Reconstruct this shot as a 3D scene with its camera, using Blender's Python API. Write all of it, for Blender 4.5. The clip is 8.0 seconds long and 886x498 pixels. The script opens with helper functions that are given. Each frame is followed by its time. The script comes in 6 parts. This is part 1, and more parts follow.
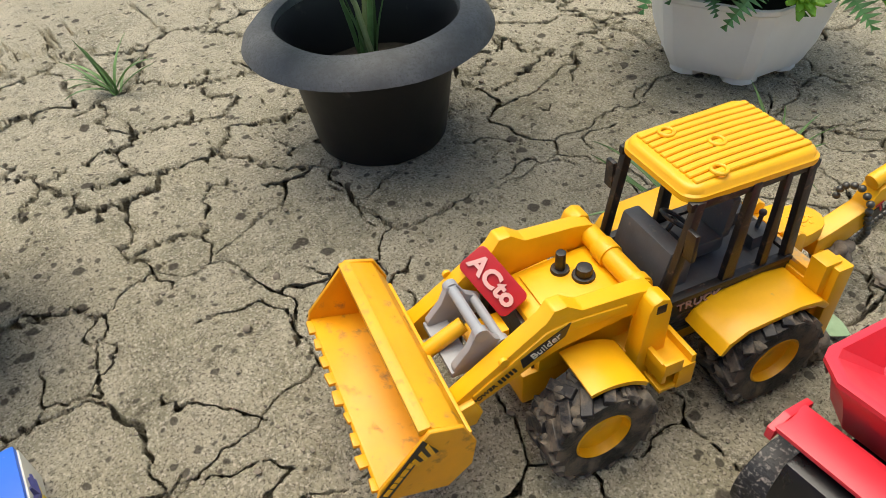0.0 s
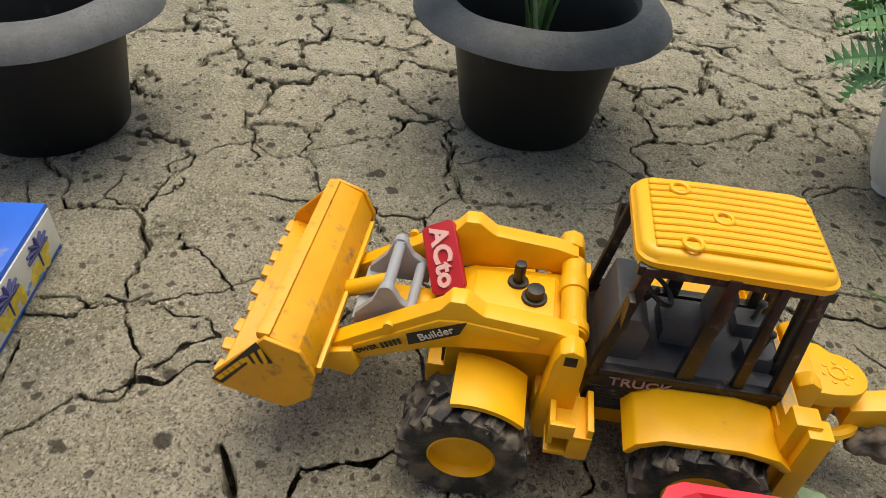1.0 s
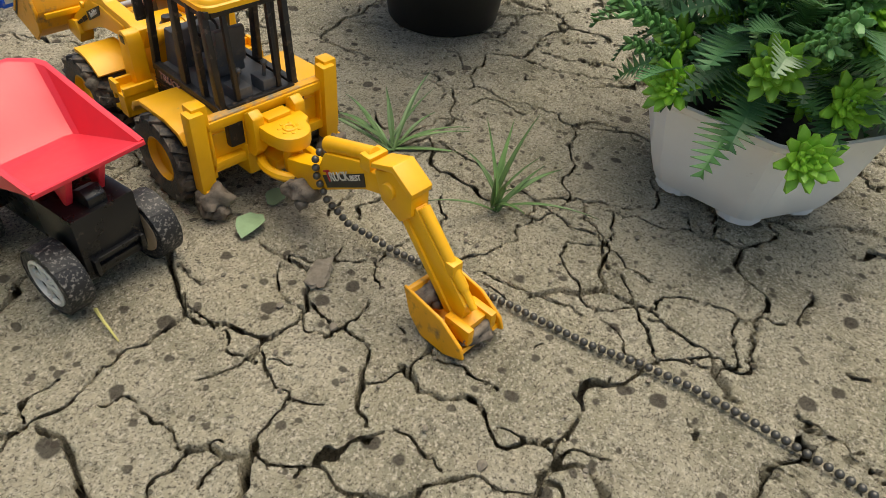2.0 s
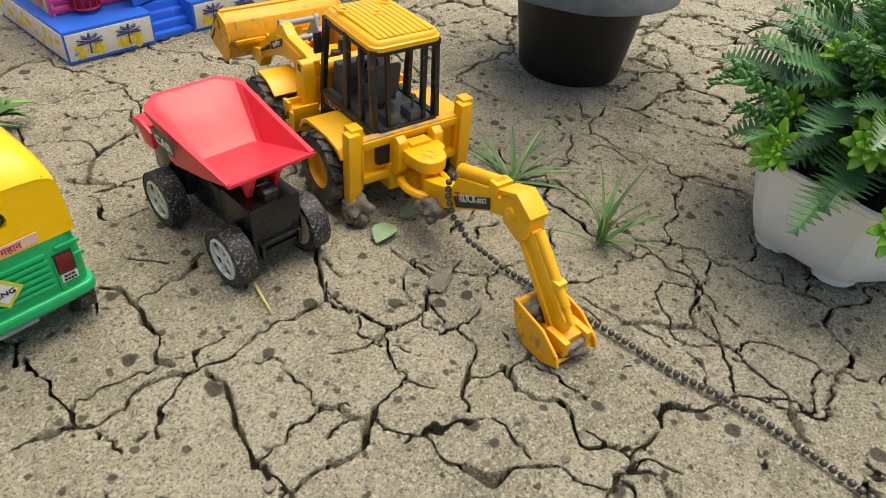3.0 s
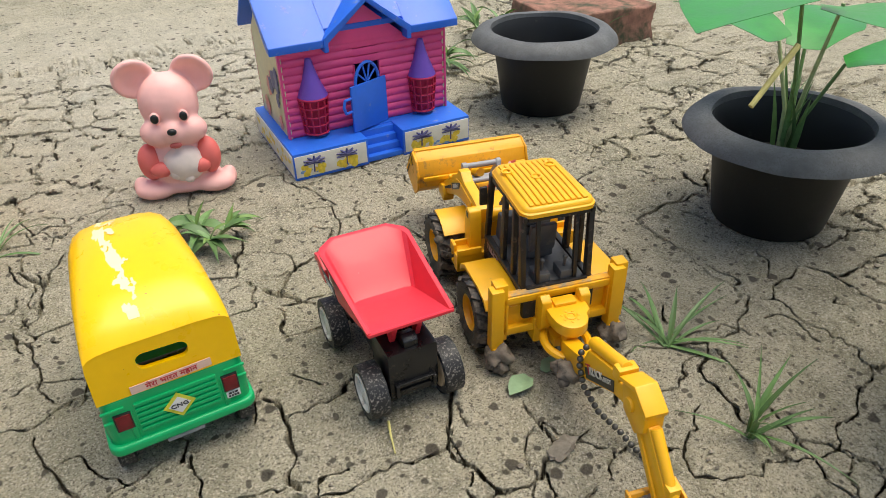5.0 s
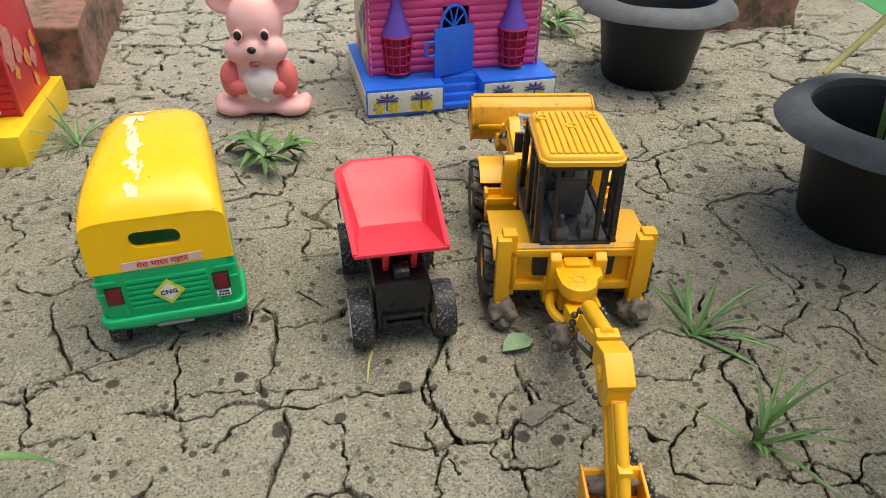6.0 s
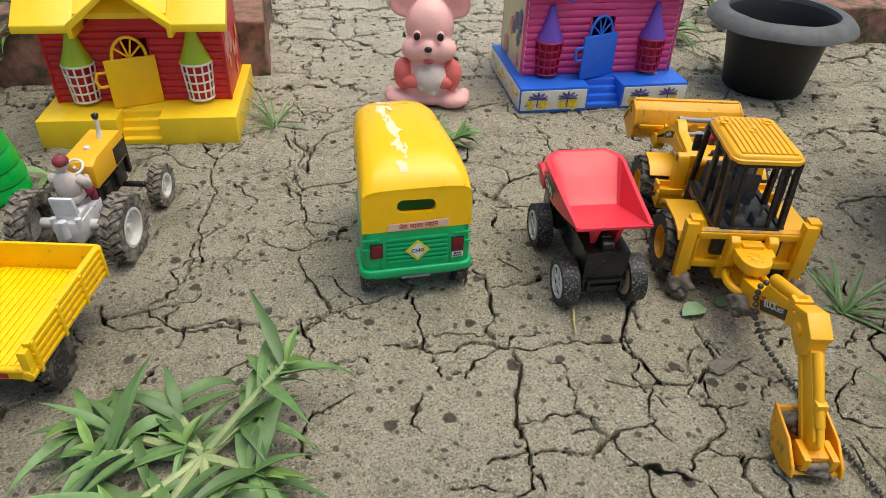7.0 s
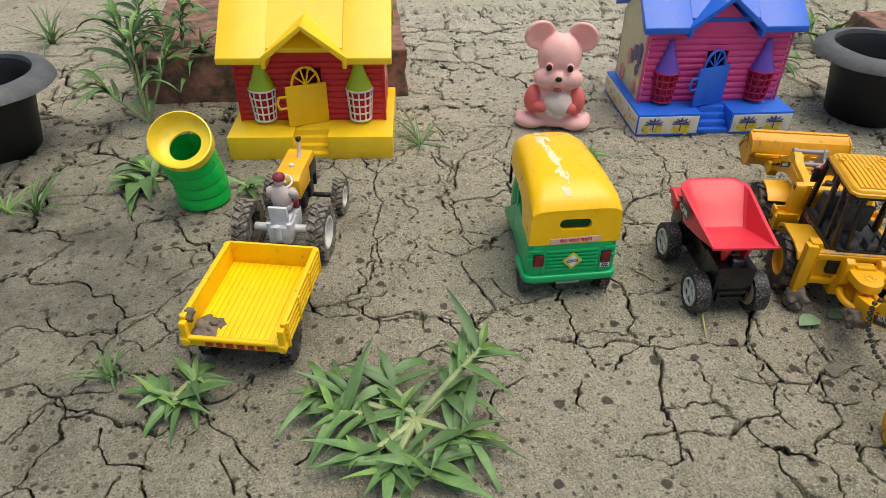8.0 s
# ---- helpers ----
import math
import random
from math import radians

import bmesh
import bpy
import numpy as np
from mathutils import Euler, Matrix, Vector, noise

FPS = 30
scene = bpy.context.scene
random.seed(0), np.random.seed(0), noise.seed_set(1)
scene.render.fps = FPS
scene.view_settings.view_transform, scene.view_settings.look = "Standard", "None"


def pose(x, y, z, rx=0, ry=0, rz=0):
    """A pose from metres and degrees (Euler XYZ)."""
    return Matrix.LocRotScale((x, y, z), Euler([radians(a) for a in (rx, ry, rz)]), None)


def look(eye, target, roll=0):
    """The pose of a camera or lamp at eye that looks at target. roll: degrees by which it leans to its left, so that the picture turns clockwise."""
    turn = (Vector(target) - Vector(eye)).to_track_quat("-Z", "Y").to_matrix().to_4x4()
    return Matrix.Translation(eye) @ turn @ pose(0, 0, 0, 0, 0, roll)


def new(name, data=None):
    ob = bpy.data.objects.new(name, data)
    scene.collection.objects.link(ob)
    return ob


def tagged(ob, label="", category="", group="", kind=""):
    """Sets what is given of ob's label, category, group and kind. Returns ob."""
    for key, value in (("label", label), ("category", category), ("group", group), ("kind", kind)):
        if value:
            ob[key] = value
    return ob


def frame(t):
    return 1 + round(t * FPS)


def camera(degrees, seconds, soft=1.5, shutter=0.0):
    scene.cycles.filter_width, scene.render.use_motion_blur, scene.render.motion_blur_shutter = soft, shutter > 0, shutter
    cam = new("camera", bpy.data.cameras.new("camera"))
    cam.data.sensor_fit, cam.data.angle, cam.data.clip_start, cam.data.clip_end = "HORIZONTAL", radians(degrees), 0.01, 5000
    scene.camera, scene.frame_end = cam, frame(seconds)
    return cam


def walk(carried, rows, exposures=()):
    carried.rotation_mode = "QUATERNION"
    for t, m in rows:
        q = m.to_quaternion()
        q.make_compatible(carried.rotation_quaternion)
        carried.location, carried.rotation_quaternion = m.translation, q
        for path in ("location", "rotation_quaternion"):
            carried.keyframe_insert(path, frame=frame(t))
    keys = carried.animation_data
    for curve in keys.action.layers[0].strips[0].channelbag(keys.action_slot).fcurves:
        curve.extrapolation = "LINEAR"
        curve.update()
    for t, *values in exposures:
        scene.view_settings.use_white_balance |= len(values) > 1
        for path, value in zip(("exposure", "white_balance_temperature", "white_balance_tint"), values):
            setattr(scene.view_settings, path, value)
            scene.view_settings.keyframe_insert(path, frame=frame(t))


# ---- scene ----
cam = camera(65.37, 8.0, 0.65)
# seconds, eye, target, roll
PATH = [
    (0, (0.1, 0.194, 0.238), (1.338, -0.641, -1.094), -5.2),
    (0.5, (0.107, 0.192, 0.234), (1.372, -0.617, -1.087), -2.9),
    (1, (0.06, 0.106, 0.22), (1.557, -0.119, -1.087), 4.8),
    (1.2, (0.059, 0.064, 0.223), (1.553, 0.087, -1.106), 6.0),
    (2.3, (-0.029, -0.291, 0.214), (1.275, 0.496, -1.083), 5.0),
    (2.5, (-0.032, -0.269, 0.226), (1.268, 0.558, -1.049), 5.4),
    (3, (-0.048, -0.255, 0.236), (1.184, 0.688, -1.027), 5.0),
    (3.5, (-0.03, -0.224, 0.24), (1.168, 0.718, -1.055), 3.3),
    (4, (-0.048, -0.21, 0.246), (1.128, 0.79, -1.025), 3.5),
    (4.5, (-0.048, -0.239, 0.279), (0.959, 1.012, -0.913), -1.7),
    (4.7, (-0.036, -0.256, 0.287), (0.895, 1.095, -0.856), -2.7),
    (5.8, (0.056, -0.286, 0.248), (0.571, 1.294, -0.865), 1.5),
    (6, (0.053, -0.295, 0.251), (0.522, 1.274, -0.897), 0.7),
    (6.5, (0.01, -0.32, 0.263), (0.521, 1.211, -0.918), 1.8),
    (7, (-0.064, -0.336, 0.283), (0.312, 1.243, -0.884), 1.9),
    (7.5, (-0.107, -0.353, 0.3), (0.232, 1.22, -0.888), 2.9),
    (8, (-0.148, -0.386, 0.337), (0.073, 1.218, -0.838), 0.7),
]

walk(cam, [(t, look(eye, target, roll)) for t, eye, target, roll in PATH], [(0.0, 0.62, 7000, 6), (1.0, 0.36, 7100, 6), (2.5, 0.52, 7300, 6), (4.0, 0.73, 6900, 6), (4.7, 0.58, 6800, 6), (6.5, 0.34, 6700, 6), (8.0, 0.14, 6700, 6)])

world = bpy.data.worlds.new("sky")
scene.world = world
world.use_nodes = True
sky = world.node_tree.nodes.new("ShaderNodeTexSky")
sky.sky_type, sky.sun_disc = "NISHITA", False
sky.sun_elevation, sky.sun_rotation = radians(70), radians(95)
sky.air_density, sky.dust_density = 1.0, 3.0
world.node_tree.links.new(sky.outputs[0], world.node_tree.nodes["Background"].inputs[0])
world.node_tree.nodes["Background"].inputs[1].default_value = 0.122

sun_data = bpy.data.lights.new("sun", "SUN")
sun_data.energy, sun_data.angle, sun_data.color = 2.3, radians(55), (1.0, 0.95, 0.86)
sun = new("sun", sun_data)
sun.matrix_world = look((0.55, -0.05, 2.3), (0.1, 0.0, 0.0))

# ---------------------------------------------------------------- materials


def mat(name, base, rough=0.5, var=0.15, scale=60.0, bump=0.15, grain=500.0, dirt=None, dirt_scale=90.0, dirt_amount=0.5, metal=0.0, specks=None, per_piece=0.0, coat=0.0):
    """A surface with a two-scale tint, fine relief, and an optional dust or mud film."""
    m = bpy.data.materials.new(name)
    m.use_nodes = True
    nt = m.node_tree
    p = nt.nodes["Principled BSDF"]
    tex = nt.nodes.new("ShaderNodeTexCoord")

    def node(kind, **values):
        n = nt.nodes.new(kind)
        for k, v in values.items():
            n.inputs[k].default_value = v
        return n

    def noise_at(sc, detail=6.0):
        n = node("ShaderNodeTexNoise", Scale=sc, Detail=detail, Roughness=0.62)
        nt.links.new(tex.outputs["Object"], n.inputs["Vector"])
        return n

    def ramp(src, lo, hi):
        r = node("ShaderNodeMapRange")
        r.inputs["From Min"].default_value, r.inputs["From Max"].default_value = lo, hi
        nt.links.new(src, r.inputs["Value"])
        return r.outputs["Result"]

    def mix(fac, a, b):
        x = nt.nodes.new("ShaderNodeMix")
        x.data_type = "RGBA"
        for sock, val in ((x.inputs[0], fac), (x.inputs[6], a), (x.inputs[7], b)):
            if isinstance(val, bpy.types.NodeSocket):
                nt.links.new(val, sock)
            else:
                sock.default_value = val
        return x.outputs[2]

    big, small = noise_at(scale), noise_at(grain, 4.0)
    dark = tuple(c * (1 - var) for c in base) + (1,)
    light = tuple(min(1, c * (1 + var)) for c in base) + (1,)
    col = mix(ramp(big.outputs["Fac"], 0.3, 0.7), dark, light)
    if per_piece:
        info = nt.nodes.new("ShaderNodeObjectInfo")
        col = mix(ramp(info.outputs["Random"], 0, 1), col, tuple(c * (1 - per_piece) for c in base) + (1,))
    rough_out = ramp(big.outputs["Fac"], 0.2, 0.8)
    rr = node("ShaderNodeMapRange")
    rr.inputs["To Min"].default_value, rr.inputs["To Max"].default_value = max(0.02, rough - 0.08), min(1, rough + 0.1)
    nt.links.new(rough_out, rr.inputs["Value"])
    r_out = rr.outputs["Result"]
    if dirt:
        dn = noise_at(dirt_scale, 8.0)
        fac = ramp(dn.outputs["Fac"], 0.72 - 0.35 * dirt_amount, 0.86 - 0.3 * dirt_amount)
        col = mix(fac, col, (*dirt, 1))
        rm = nt.nodes.new("ShaderNodeMix")
        nt.links.new(fac, rm.inputs[0])
        nt.links.new(r_out, rm.inputs[2])
        rm.inputs[3].default_value = 0.9
        r_out = rm.outputs[0]
    if specks:
        sn = noise_at(specks[1], 2.0)
        col = mix(ramp(sn.outputs["Fac"], specks[2], specks[2] + 0.03), col, (*specks[0], 1))
    nt.links.new(col, p.inputs["Base Color"])
    nt.links.new(r_out, p.inputs["Roughness"])
    p.inputs["Metallic"].default_value = metal
    p.inputs["Coat Weight"].default_value = coat
    if bump:
        b = node("ShaderNodeBump", Strength=bump, Distance=0.0006)
        nt.links.new(small.outputs["Fac"], b.inputs["Height"])
        nt.links.new(b.outputs["Normal"], p.inputs["Normal"])
    return m


DUST = (0.36, 0.29, 0.19)
YELLOW = mat("yellow_plastic", (0.86, 0.43, 0.009), 0.38, 0.06, 70, 0.08, 700, DUST, 130, 0.12)
YELLOW_WORN = mat("worn_yellow_plastic", (0.80, 0.36, 0.008), 0.42, 0.08, 70, 0.1, 700, (0.30, 0.17, 0.06), 150, 0.42)
TRAILER_YELLOW = mat("lemon_yellow_plastic", (0.93, 0.56, 0.004), 0.4, 0.06, 70, 0.1, 700, (0.34, 0.22, 0.08), 160, 0.3)
YELLOW_DUSTY = mat("dusty_yellow_plastic", (0.80, 0.38, 0.02), 0.6, 0.1, 70, 0.15, 700, DUST, 110, 0.75)
LOADER_BLACK = mat("dusty_black_plastic", (0.012, 0.011, 0.011), 0.42, 0.3, 90, 0.2, 600, (0.16, 0.11, 0.08), 260, 0.42)
CAB_GREY = mat("grey_cab_plastic", (0.075, 0.075, 0.077), 0.5, 0.2, 90, 0.15, 600, (0.2, 0.17, 0.13), 160, 0.35)
LINK_GREY = mat("light_grey_plastic", (0.30, 0.31, 0.33), 0.45, 0.08, 90, 0.1, 600)
RUBBER = mat("muddy_black_rubber", (0.014, 0.014, 0.016), 0.5, 0.3, 120, 0.7, 700, (0.15, 0.12, 0.09), 130, 0.80)
RUBBER_DUSTY = mat("dust_coated_rubber", (0.05, 0.047, 0.043), 0.8, 0.3, 150, 0.6, 700, (0.27, 0.23, 0.18), 220, 0.9)
RUBBER_CLEAN = mat("speckled_black_rubber", (0.013, 0.013, 0.014), 0.5, 0.3, 120, 0.4, 900, (0.33, 0.30, 0.27), 700, 0.56)
MUD = mat("dried_mud", (0.21, 0.18, 0.14), 0.95, 0.35, 150, 1.0, 420, (0.12, 0.10, 0.08), 240, 0.5)
LUMP_MUD = mat("brown_grey_mud", (0.175, 0.142, 0.11), 0.95, 0.4, 160, 1.0, 380, (0.06, 0.05, 0.042), 220, 0.6)
WHEEL_MUD = mat("dark_dried_mud", (0.13, 0.108, 0.082), 0.9, 0.4, 180, 1.0, 420, (0.04, 0.036, 0.032), 200, 0.6)
SIGN_RED = mat("red_plastic", (0.45, 0.012, 0.018), 0.4, 0.08, 90, 0.08, 600)
SIGN_PINK = mat("pale_pink_lettering", (0.75, 0.42, 0.38), 0.5, 0.08, 90, 0.08, 600)
STICKER_BLACK = mat("black_sticker", (0.015, 0.013, 0.012), 0.35, 0.2, 120, 0.05, 600, DUST, 260, 0.15)
STICKER_WHITE = mat("white_sticker_print", (0.62, 0.58, 0.5), 0.45, 0.12, 200, 0.05, 600)
STICKER_RED = mat("red_sticker_print", (0.5, 0.02, 0.03), 0.45, 0.1, 200, 0.05, 600)
FADED_PRINT = mat("faded_greyish_pink_print", (0.34, 0.21, 0.19), 0.5, 0.2, 200, 0.05, 600)
STICKER_PINK = mat("pinkish_white_sticker", (0.78, 0.52, 0.42), 0.45, 0.06, 200, 0.05, 600)
STICKER_LIME = mat("yellow_green_sticker", (0.62, 0.60, 0.05), 0.45, 0.06, 200, 0.05, 600)
TUB_RED = mat("glossy_red_plastic", (0.74, 0.035, 0.055), 0.33, 0.06, 60, 0.05, 500, (0.5, 0.22, 0.2), 140, 0.06)
BLACK_GLOSS = mat("black_plastic", (0.008, 0.008, 0.009), 0.28, 0.3, 90, 0.08, 500, (0.15, 0.11, 0.08), 220, 0.2)
RIM_WHITE = mat("greyish_white_plastic", (0.68, 0.66, 0.62), 0.45, 0.1, 120, 0.1, 500, (0.25, 0.19, 0.13), 200, 0.4)
RIM_WOOD = mat("beige_wheel_disc", (0.52, 0.38, 0.24), 0.55, 0.1, 120, 0.1, 500)
AUTO_YELLOW = mat("worn_bright_yellow_plastic", (0.97, 0.545, 0.0), 0.3, 0.04, 60, 0.05, 500, specks=((0.35, 0.10, 0.02), 260.0, 0.74))
AUTO_GREEN = mat("bright_green_plastic", (0.0, 0.41, 0.13), 0.33, 0.06, 60, 0.06, 500, (0.25, 0.25, 0.15), 130, 0.06)
SCUFF = mat("bare_whitish_plastic", (0.82, 0.70, 0.42), 0.6, 0.1, 90, 0.15, 500)
LAMP_RED = mat("dark_red_lamp", (0.16, 0.006, 0.012), 0.18, 0.2, 200, 0.05, 500)
HOUSE_YELLOW = mat("house_yellow_plastic", (0.92, 0.60, 0.02), 0.35, 0.06, 40, 0.05, 500, (0.85, 0.66, 0.25), 60, 0.2)
HOUSE_RED = mat("house_dark_red_plastic", (0.58, 0.016, 0.026), 0.4, 0.1, 60, 0.05, 500)
HOUSE_BLUE = mat("house_blue_plastic", (0.02, 0.14, 0.68), 0.35, 0.08, 60, 0.06, 500, (0.30, 0.32, 0.45), 90, 0.3)
HOUSE_PINK = mat("house_pink_plastic", (0.76, 0.07, 0.25), 0.4, 0.06, 60, 0.05, 500)
HOUSE_PURPLE = mat("purple_plastic", (0.14, 0.06, 0.42), 0.4, 0.1, 60, 0.05, 500)
HOUSE_CRIMSON = mat("crimson_plastic", (0.46, 0.012, 0.06), 0.4, 0.1, 60, 0.05, 500)
HOUSE_LIME = mat("lime_plastic", (0.42, 0.55, 0.01), 0.4, 0.06, 60, 0.05, 500)
HOUSE_WHITE = mat("white_plastic", (0.76, 0.75, 0.72), 0.4, 0.05, 60, 0.05, 500, (0.4, 0.34, 0.26), 110, 0.12)
DOOR_ORANGE = mat("orange_yellow_plastic", (0.93, 0.53, 0.01), 0.35, 0.06, 60, 0.05, 500)
CREAM_PRINT = mat("cream_printed_card", (0.66, 0.62, 0.36), 0.5, 0.1, 120, 0.05, 500)
MOUSE_SKIN = mat("pink_rubber_doll", (0.93, 0.50, 0.46), 0.5, 0.05, 40, 0.1, 600)
POT_BLACK = mat("black_nursery_plastic", (0.007, 0.007, 0.007), 0.5, 0.3, 30, 0.1, 400, (0.10, 0.09, 0.08), 60, 0.22)
POT_RIM = mat("greyed_black_plastic", (0.10, 0.103, 0.106), 0.6, 0.35, 60, 0.3, 500, (0.10, 0.10, 0.098), 700, 0.7)
SOIL = mat("dark_soil", (0.03, 0.024, 0.018), 0.95, 0.4, 120, 0.9, 300)
POT_WHITE = mat("off_white_plastic", (0.84, 0.83, 0.80), 0.5, 0.04, 30, 0.08, 400, (0.45, 0.38, 0.28), 70, 0.14)
LEAF_DARK = mat("dark_green_leaf", (0.07, 0.20, 0.065), 0.45, 0.3, 120, 0.25, 600, per_piece=0.45)
LEAF_BRIGHT = mat("bright_green_leaf", (0.22, 0.48, 0.04), 0.45, 0.2, 160, 0.2, 600, per_piece=0.3)
LEAF_MID = mat("mid_green_leaf", (0.10, 0.26, 0.07), 0.45, 0.3, 140, 0.25, 600, per_piece=0.4)
LEAF_GREY = mat("greyish_green_leaf", (0.25, 0.37, 0.21), 0.5, 0.2, 160, 0.2, 600, per_piece=0.4)
LEAF_YOUNG = mat("young_green_leaf", (0.22, 0.36, 0.085), 0.5, 0.2, 160, 0.2, 600, per_piece=0.3)
LEAF_WEED = mat("weed_green_leaf", (0.15, 0.275, 0.085), 0.45, 0.25, 180, 0.3, 700, per_piece=0.45)
LEAF_BIG = mat("broad_green_leaf", (0.03, 0.24, 0.03), 0.35, 0.2, 70, 0.2, 400)
STEM = mat("pale_green_stem", (0.33, 0.39, 0.18), 0.55, 0.2, 150, 0.2, 600)
STRAW = mat("dry_straw", (0.50, 0.44, 0.16), 0.7, 0.2, 150, 0.2, 600)
CUP_GREEN = mat("emerald_plastic", (0.0, 0.47, 0.06), 0.3, 0.1, 80, 0.1, 400)
CUP_YELLOW = mat("lemon_plastic", (0.88, 0.64, 0.04), 0.4, 0.08, 80, 0.15, 400)
BRICK_RED = mat("weathered_red_brick", (0.27, 0.135, 0.095), 0.95, 0.4, 70, 1.0, 350, (0.055, 0.06, 0.03), 42, 0.72)
BEAD = mat("grey_metal_bead", (0.10, 0.095, 0.085), 0.4, 0.2, 200, 0.1, 500, (0.22, 0.17, 0.12), 300, 0.35, metal=0.6)
DRIVER = mat("dusty_grey_doll", (0.55, 0.47, 0.43), 0.7, 0.15, 150, 0.2, 600)
CHROME = mat("silver_grey_plastic", (0.68, 0.68, 0.69), 0.35, 0.12, 150, 0.1, 500, DUST, 200, 0.25)
BLACK_FLAT = mat("black_paint", (0.01, 0.01, 0.01), 0.4, 0.2, 200, 0.05, 500)


# ---------------------------------------------------------------- shape helpers (sizes in millimetres)
MM = 0.001


class Shape:
    """A mesh under construction, in millimetres."""

    def __init__(self):
        self.bm = bmesh.new()

    def _add(self, bm, m=None, bevel=0.0, seg=2):
        if bevel:
            edges = [e for e in bm.edges if len(e.link_faces) == 2 and e.calc_face_angle(0) > 0.5]
            bmesh.ops.bevel(bm, geom=edges, offset=bevel, segments=seg, affect="EDGES", profile=0.6, clamp_overlap=True)
        if m is not None:
            bm.transform(m)
        me = bpy.data.meshes.new("tmp")
        bm.to_mesh(me)
        self.bm.from_mesh(me)
        bpy.data.meshes.remove(me)
        bm.free()
        return self

    def box(self, x0, x1, y0, y1, z0, z1, bevel=0.8, m=None, seg=2):
        bm = bmesh.new()
        bmesh.ops.create_cube(bm, size=1)
        for v in bm.verts:
            v.co = ((x0 + x1) / 2 + v.co.x * (x1 - x0), (y0 + y1) / 2 + v.co.y * (y1 - y0), (z0 + z1) / 2 + v.co.z * (z1 - z0))
        return self._add(bm, m, bevel, seg)

    def cyl(self, a, b, r0, r1=None, seg=20, bevel=0.0, caps=True):
        a, b = Vector(a), Vector(b)
        bm = bmesh.new()
        bmesh.ops.create_cone(bm, cap_ends=caps, segments=seg, radius1=r0, radius2=r0 if r1 is None else r1, depth=(b - a).length)
        turn = (b - a).to_track_quat("Z", "Y").to_matrix().to_4x4()
        return self._add(bm, Matrix.Translation((a + b) / 2) @ turn, bevel)

    def prism(self, profile, x0, x1, bevel=0.8, axis="x", m=None, seg=2):
        """An outline extruded along an axis: (y, z) pairs along x, (x, z) along y, (x, y) along z."""
        bm = bmesh.new()

        def spot(p, d):
            return {"x": (d, p[0], p[1]), "y": (p[0], d, p[1]), "z": (p[0], p[1], d)}[axis]

        rows = [[bm.verts.new(spot(p, d)) for p in profile] for d in (x0, x1)]
        bm.faces.new(rows[0])
        bm.faces.new(list(reversed(rows[1])))
        n = len(profile)
        for i in range(n):
            bm.faces.new((rows[0][i], rows[1][i], rows[1][(i + 1) % n], rows[0][(i + 1) % n]))
        bmesh.ops.recalc_face_normals(bm, faces=bm.faces)
        return self._add(bm, m, bevel, seg)

    def lathe(self, profile, seg=32, m=None, close=False):
        """An outline of (radius, z) turned about z."""
        bm = bmesh.new()
        rings = [[bm.verts.new((r * math.cos(2 * math.pi * i / seg), r * math.sin(2 * math.pi * i / seg), z)) for i in range(seg)] for r, z in profile]
        pairs = list(zip(rings, rings[1:])) + ([(rings[-1], rings[0])] if close else [])
        for a, b in pairs:
            for i in range(seg):
                bm.faces.new((a[i], a[(i + 1) % seg], b[(i + 1) % seg], b[i]))
        bmesh.ops.remove_doubles(bm, verts=bm.verts, dist=0.001)
        bmesh.ops.recalc_face_normals(bm, faces=bm.faces)
        return self._add(bm, m)

    def ball(self, c, r, lump=0.0, sub=2, stretch=(1, 1, 1), seed=0):
        bm = bmesh.new()
        bmesh.ops.create_icosphere(bm, subdivisions=sub, radius=1)
        for v in bm.verts:
            k = 1 + lump * noise.noise(v.co * 1.7 + Vector((seed * 3.1, seed, 0))) + 0.5 * lump * noise.noise(v.co * 4.3 + Vector((seed, 0, 0)))
            v.co = Vector((v.co.x * stretch[0], v.co.y * stretch[1], v.co.z * stretch[2])) * r * k + Vector(c)
        return self._add(bm)

    def ring(self, c, R, r, m=None, seg=28, sub=8):
        bm = bmesh.new()
        rows = []
        for i in range(seg):
            a = 2 * math.pi * i / seg
            rows.append([bm.verts.new(((R + r * math.cos(2 * math.pi * j / sub)) * math.cos(a), (R + r * math.cos(2 * math.pi * j / sub)) * math.sin(a), r * math.sin(2 * math.pi * j / sub))) for j in range(sub)])
        for i in range(seg):
            for j in range(sub):
                bm.faces.new((rows[i][j], rows[(i + 1) % seg][j], rows[(i + 1) % seg][(j + 1) % sub], rows[i][(j + 1) % sub]))
        return self._add(bm, Matrix.Translation(c) @ (m or Matrix()))

    def tube(self, points, r, seg=8, r_end=None):
        pts = [Vector(p) for p in points]
        for i in range(len(pts) - 1):
            f0, f1 = i / (len(pts) - 1), (i + 1) / (len(pts) - 1)
            e = r if r_end is None else r_end
            self.cyl(pts[i], pts[i + 1], r + (e - r) * f0, r + (e - r) * f1, seg)
            if i:
                self.ball(pts[i], (r + (e - r) * f0) * 1.0, 0, 1)
        return self

    def loft(self, rows, close=True, caps=True):
        """Rows of points of equal length, joined by quads."""
        bm = bmesh.new()
        vs = [[bm.verts.new(p) for p in row] for row in rows]
        n = len(rows[0])
        for a, b in zip(vs, vs[1:]):
            for i in range(n if close else n - 1):
                bm.faces.new((a[i], a[(i + 1) % n], b[(i + 1) % n], b[i]))
        if caps and close:
            bm.faces.new(list(reversed(vs[0])))
            bm.faces.new(vs[-1])
        bmesh.ops.recalc_face_normals(bm, faces=bm.faces)
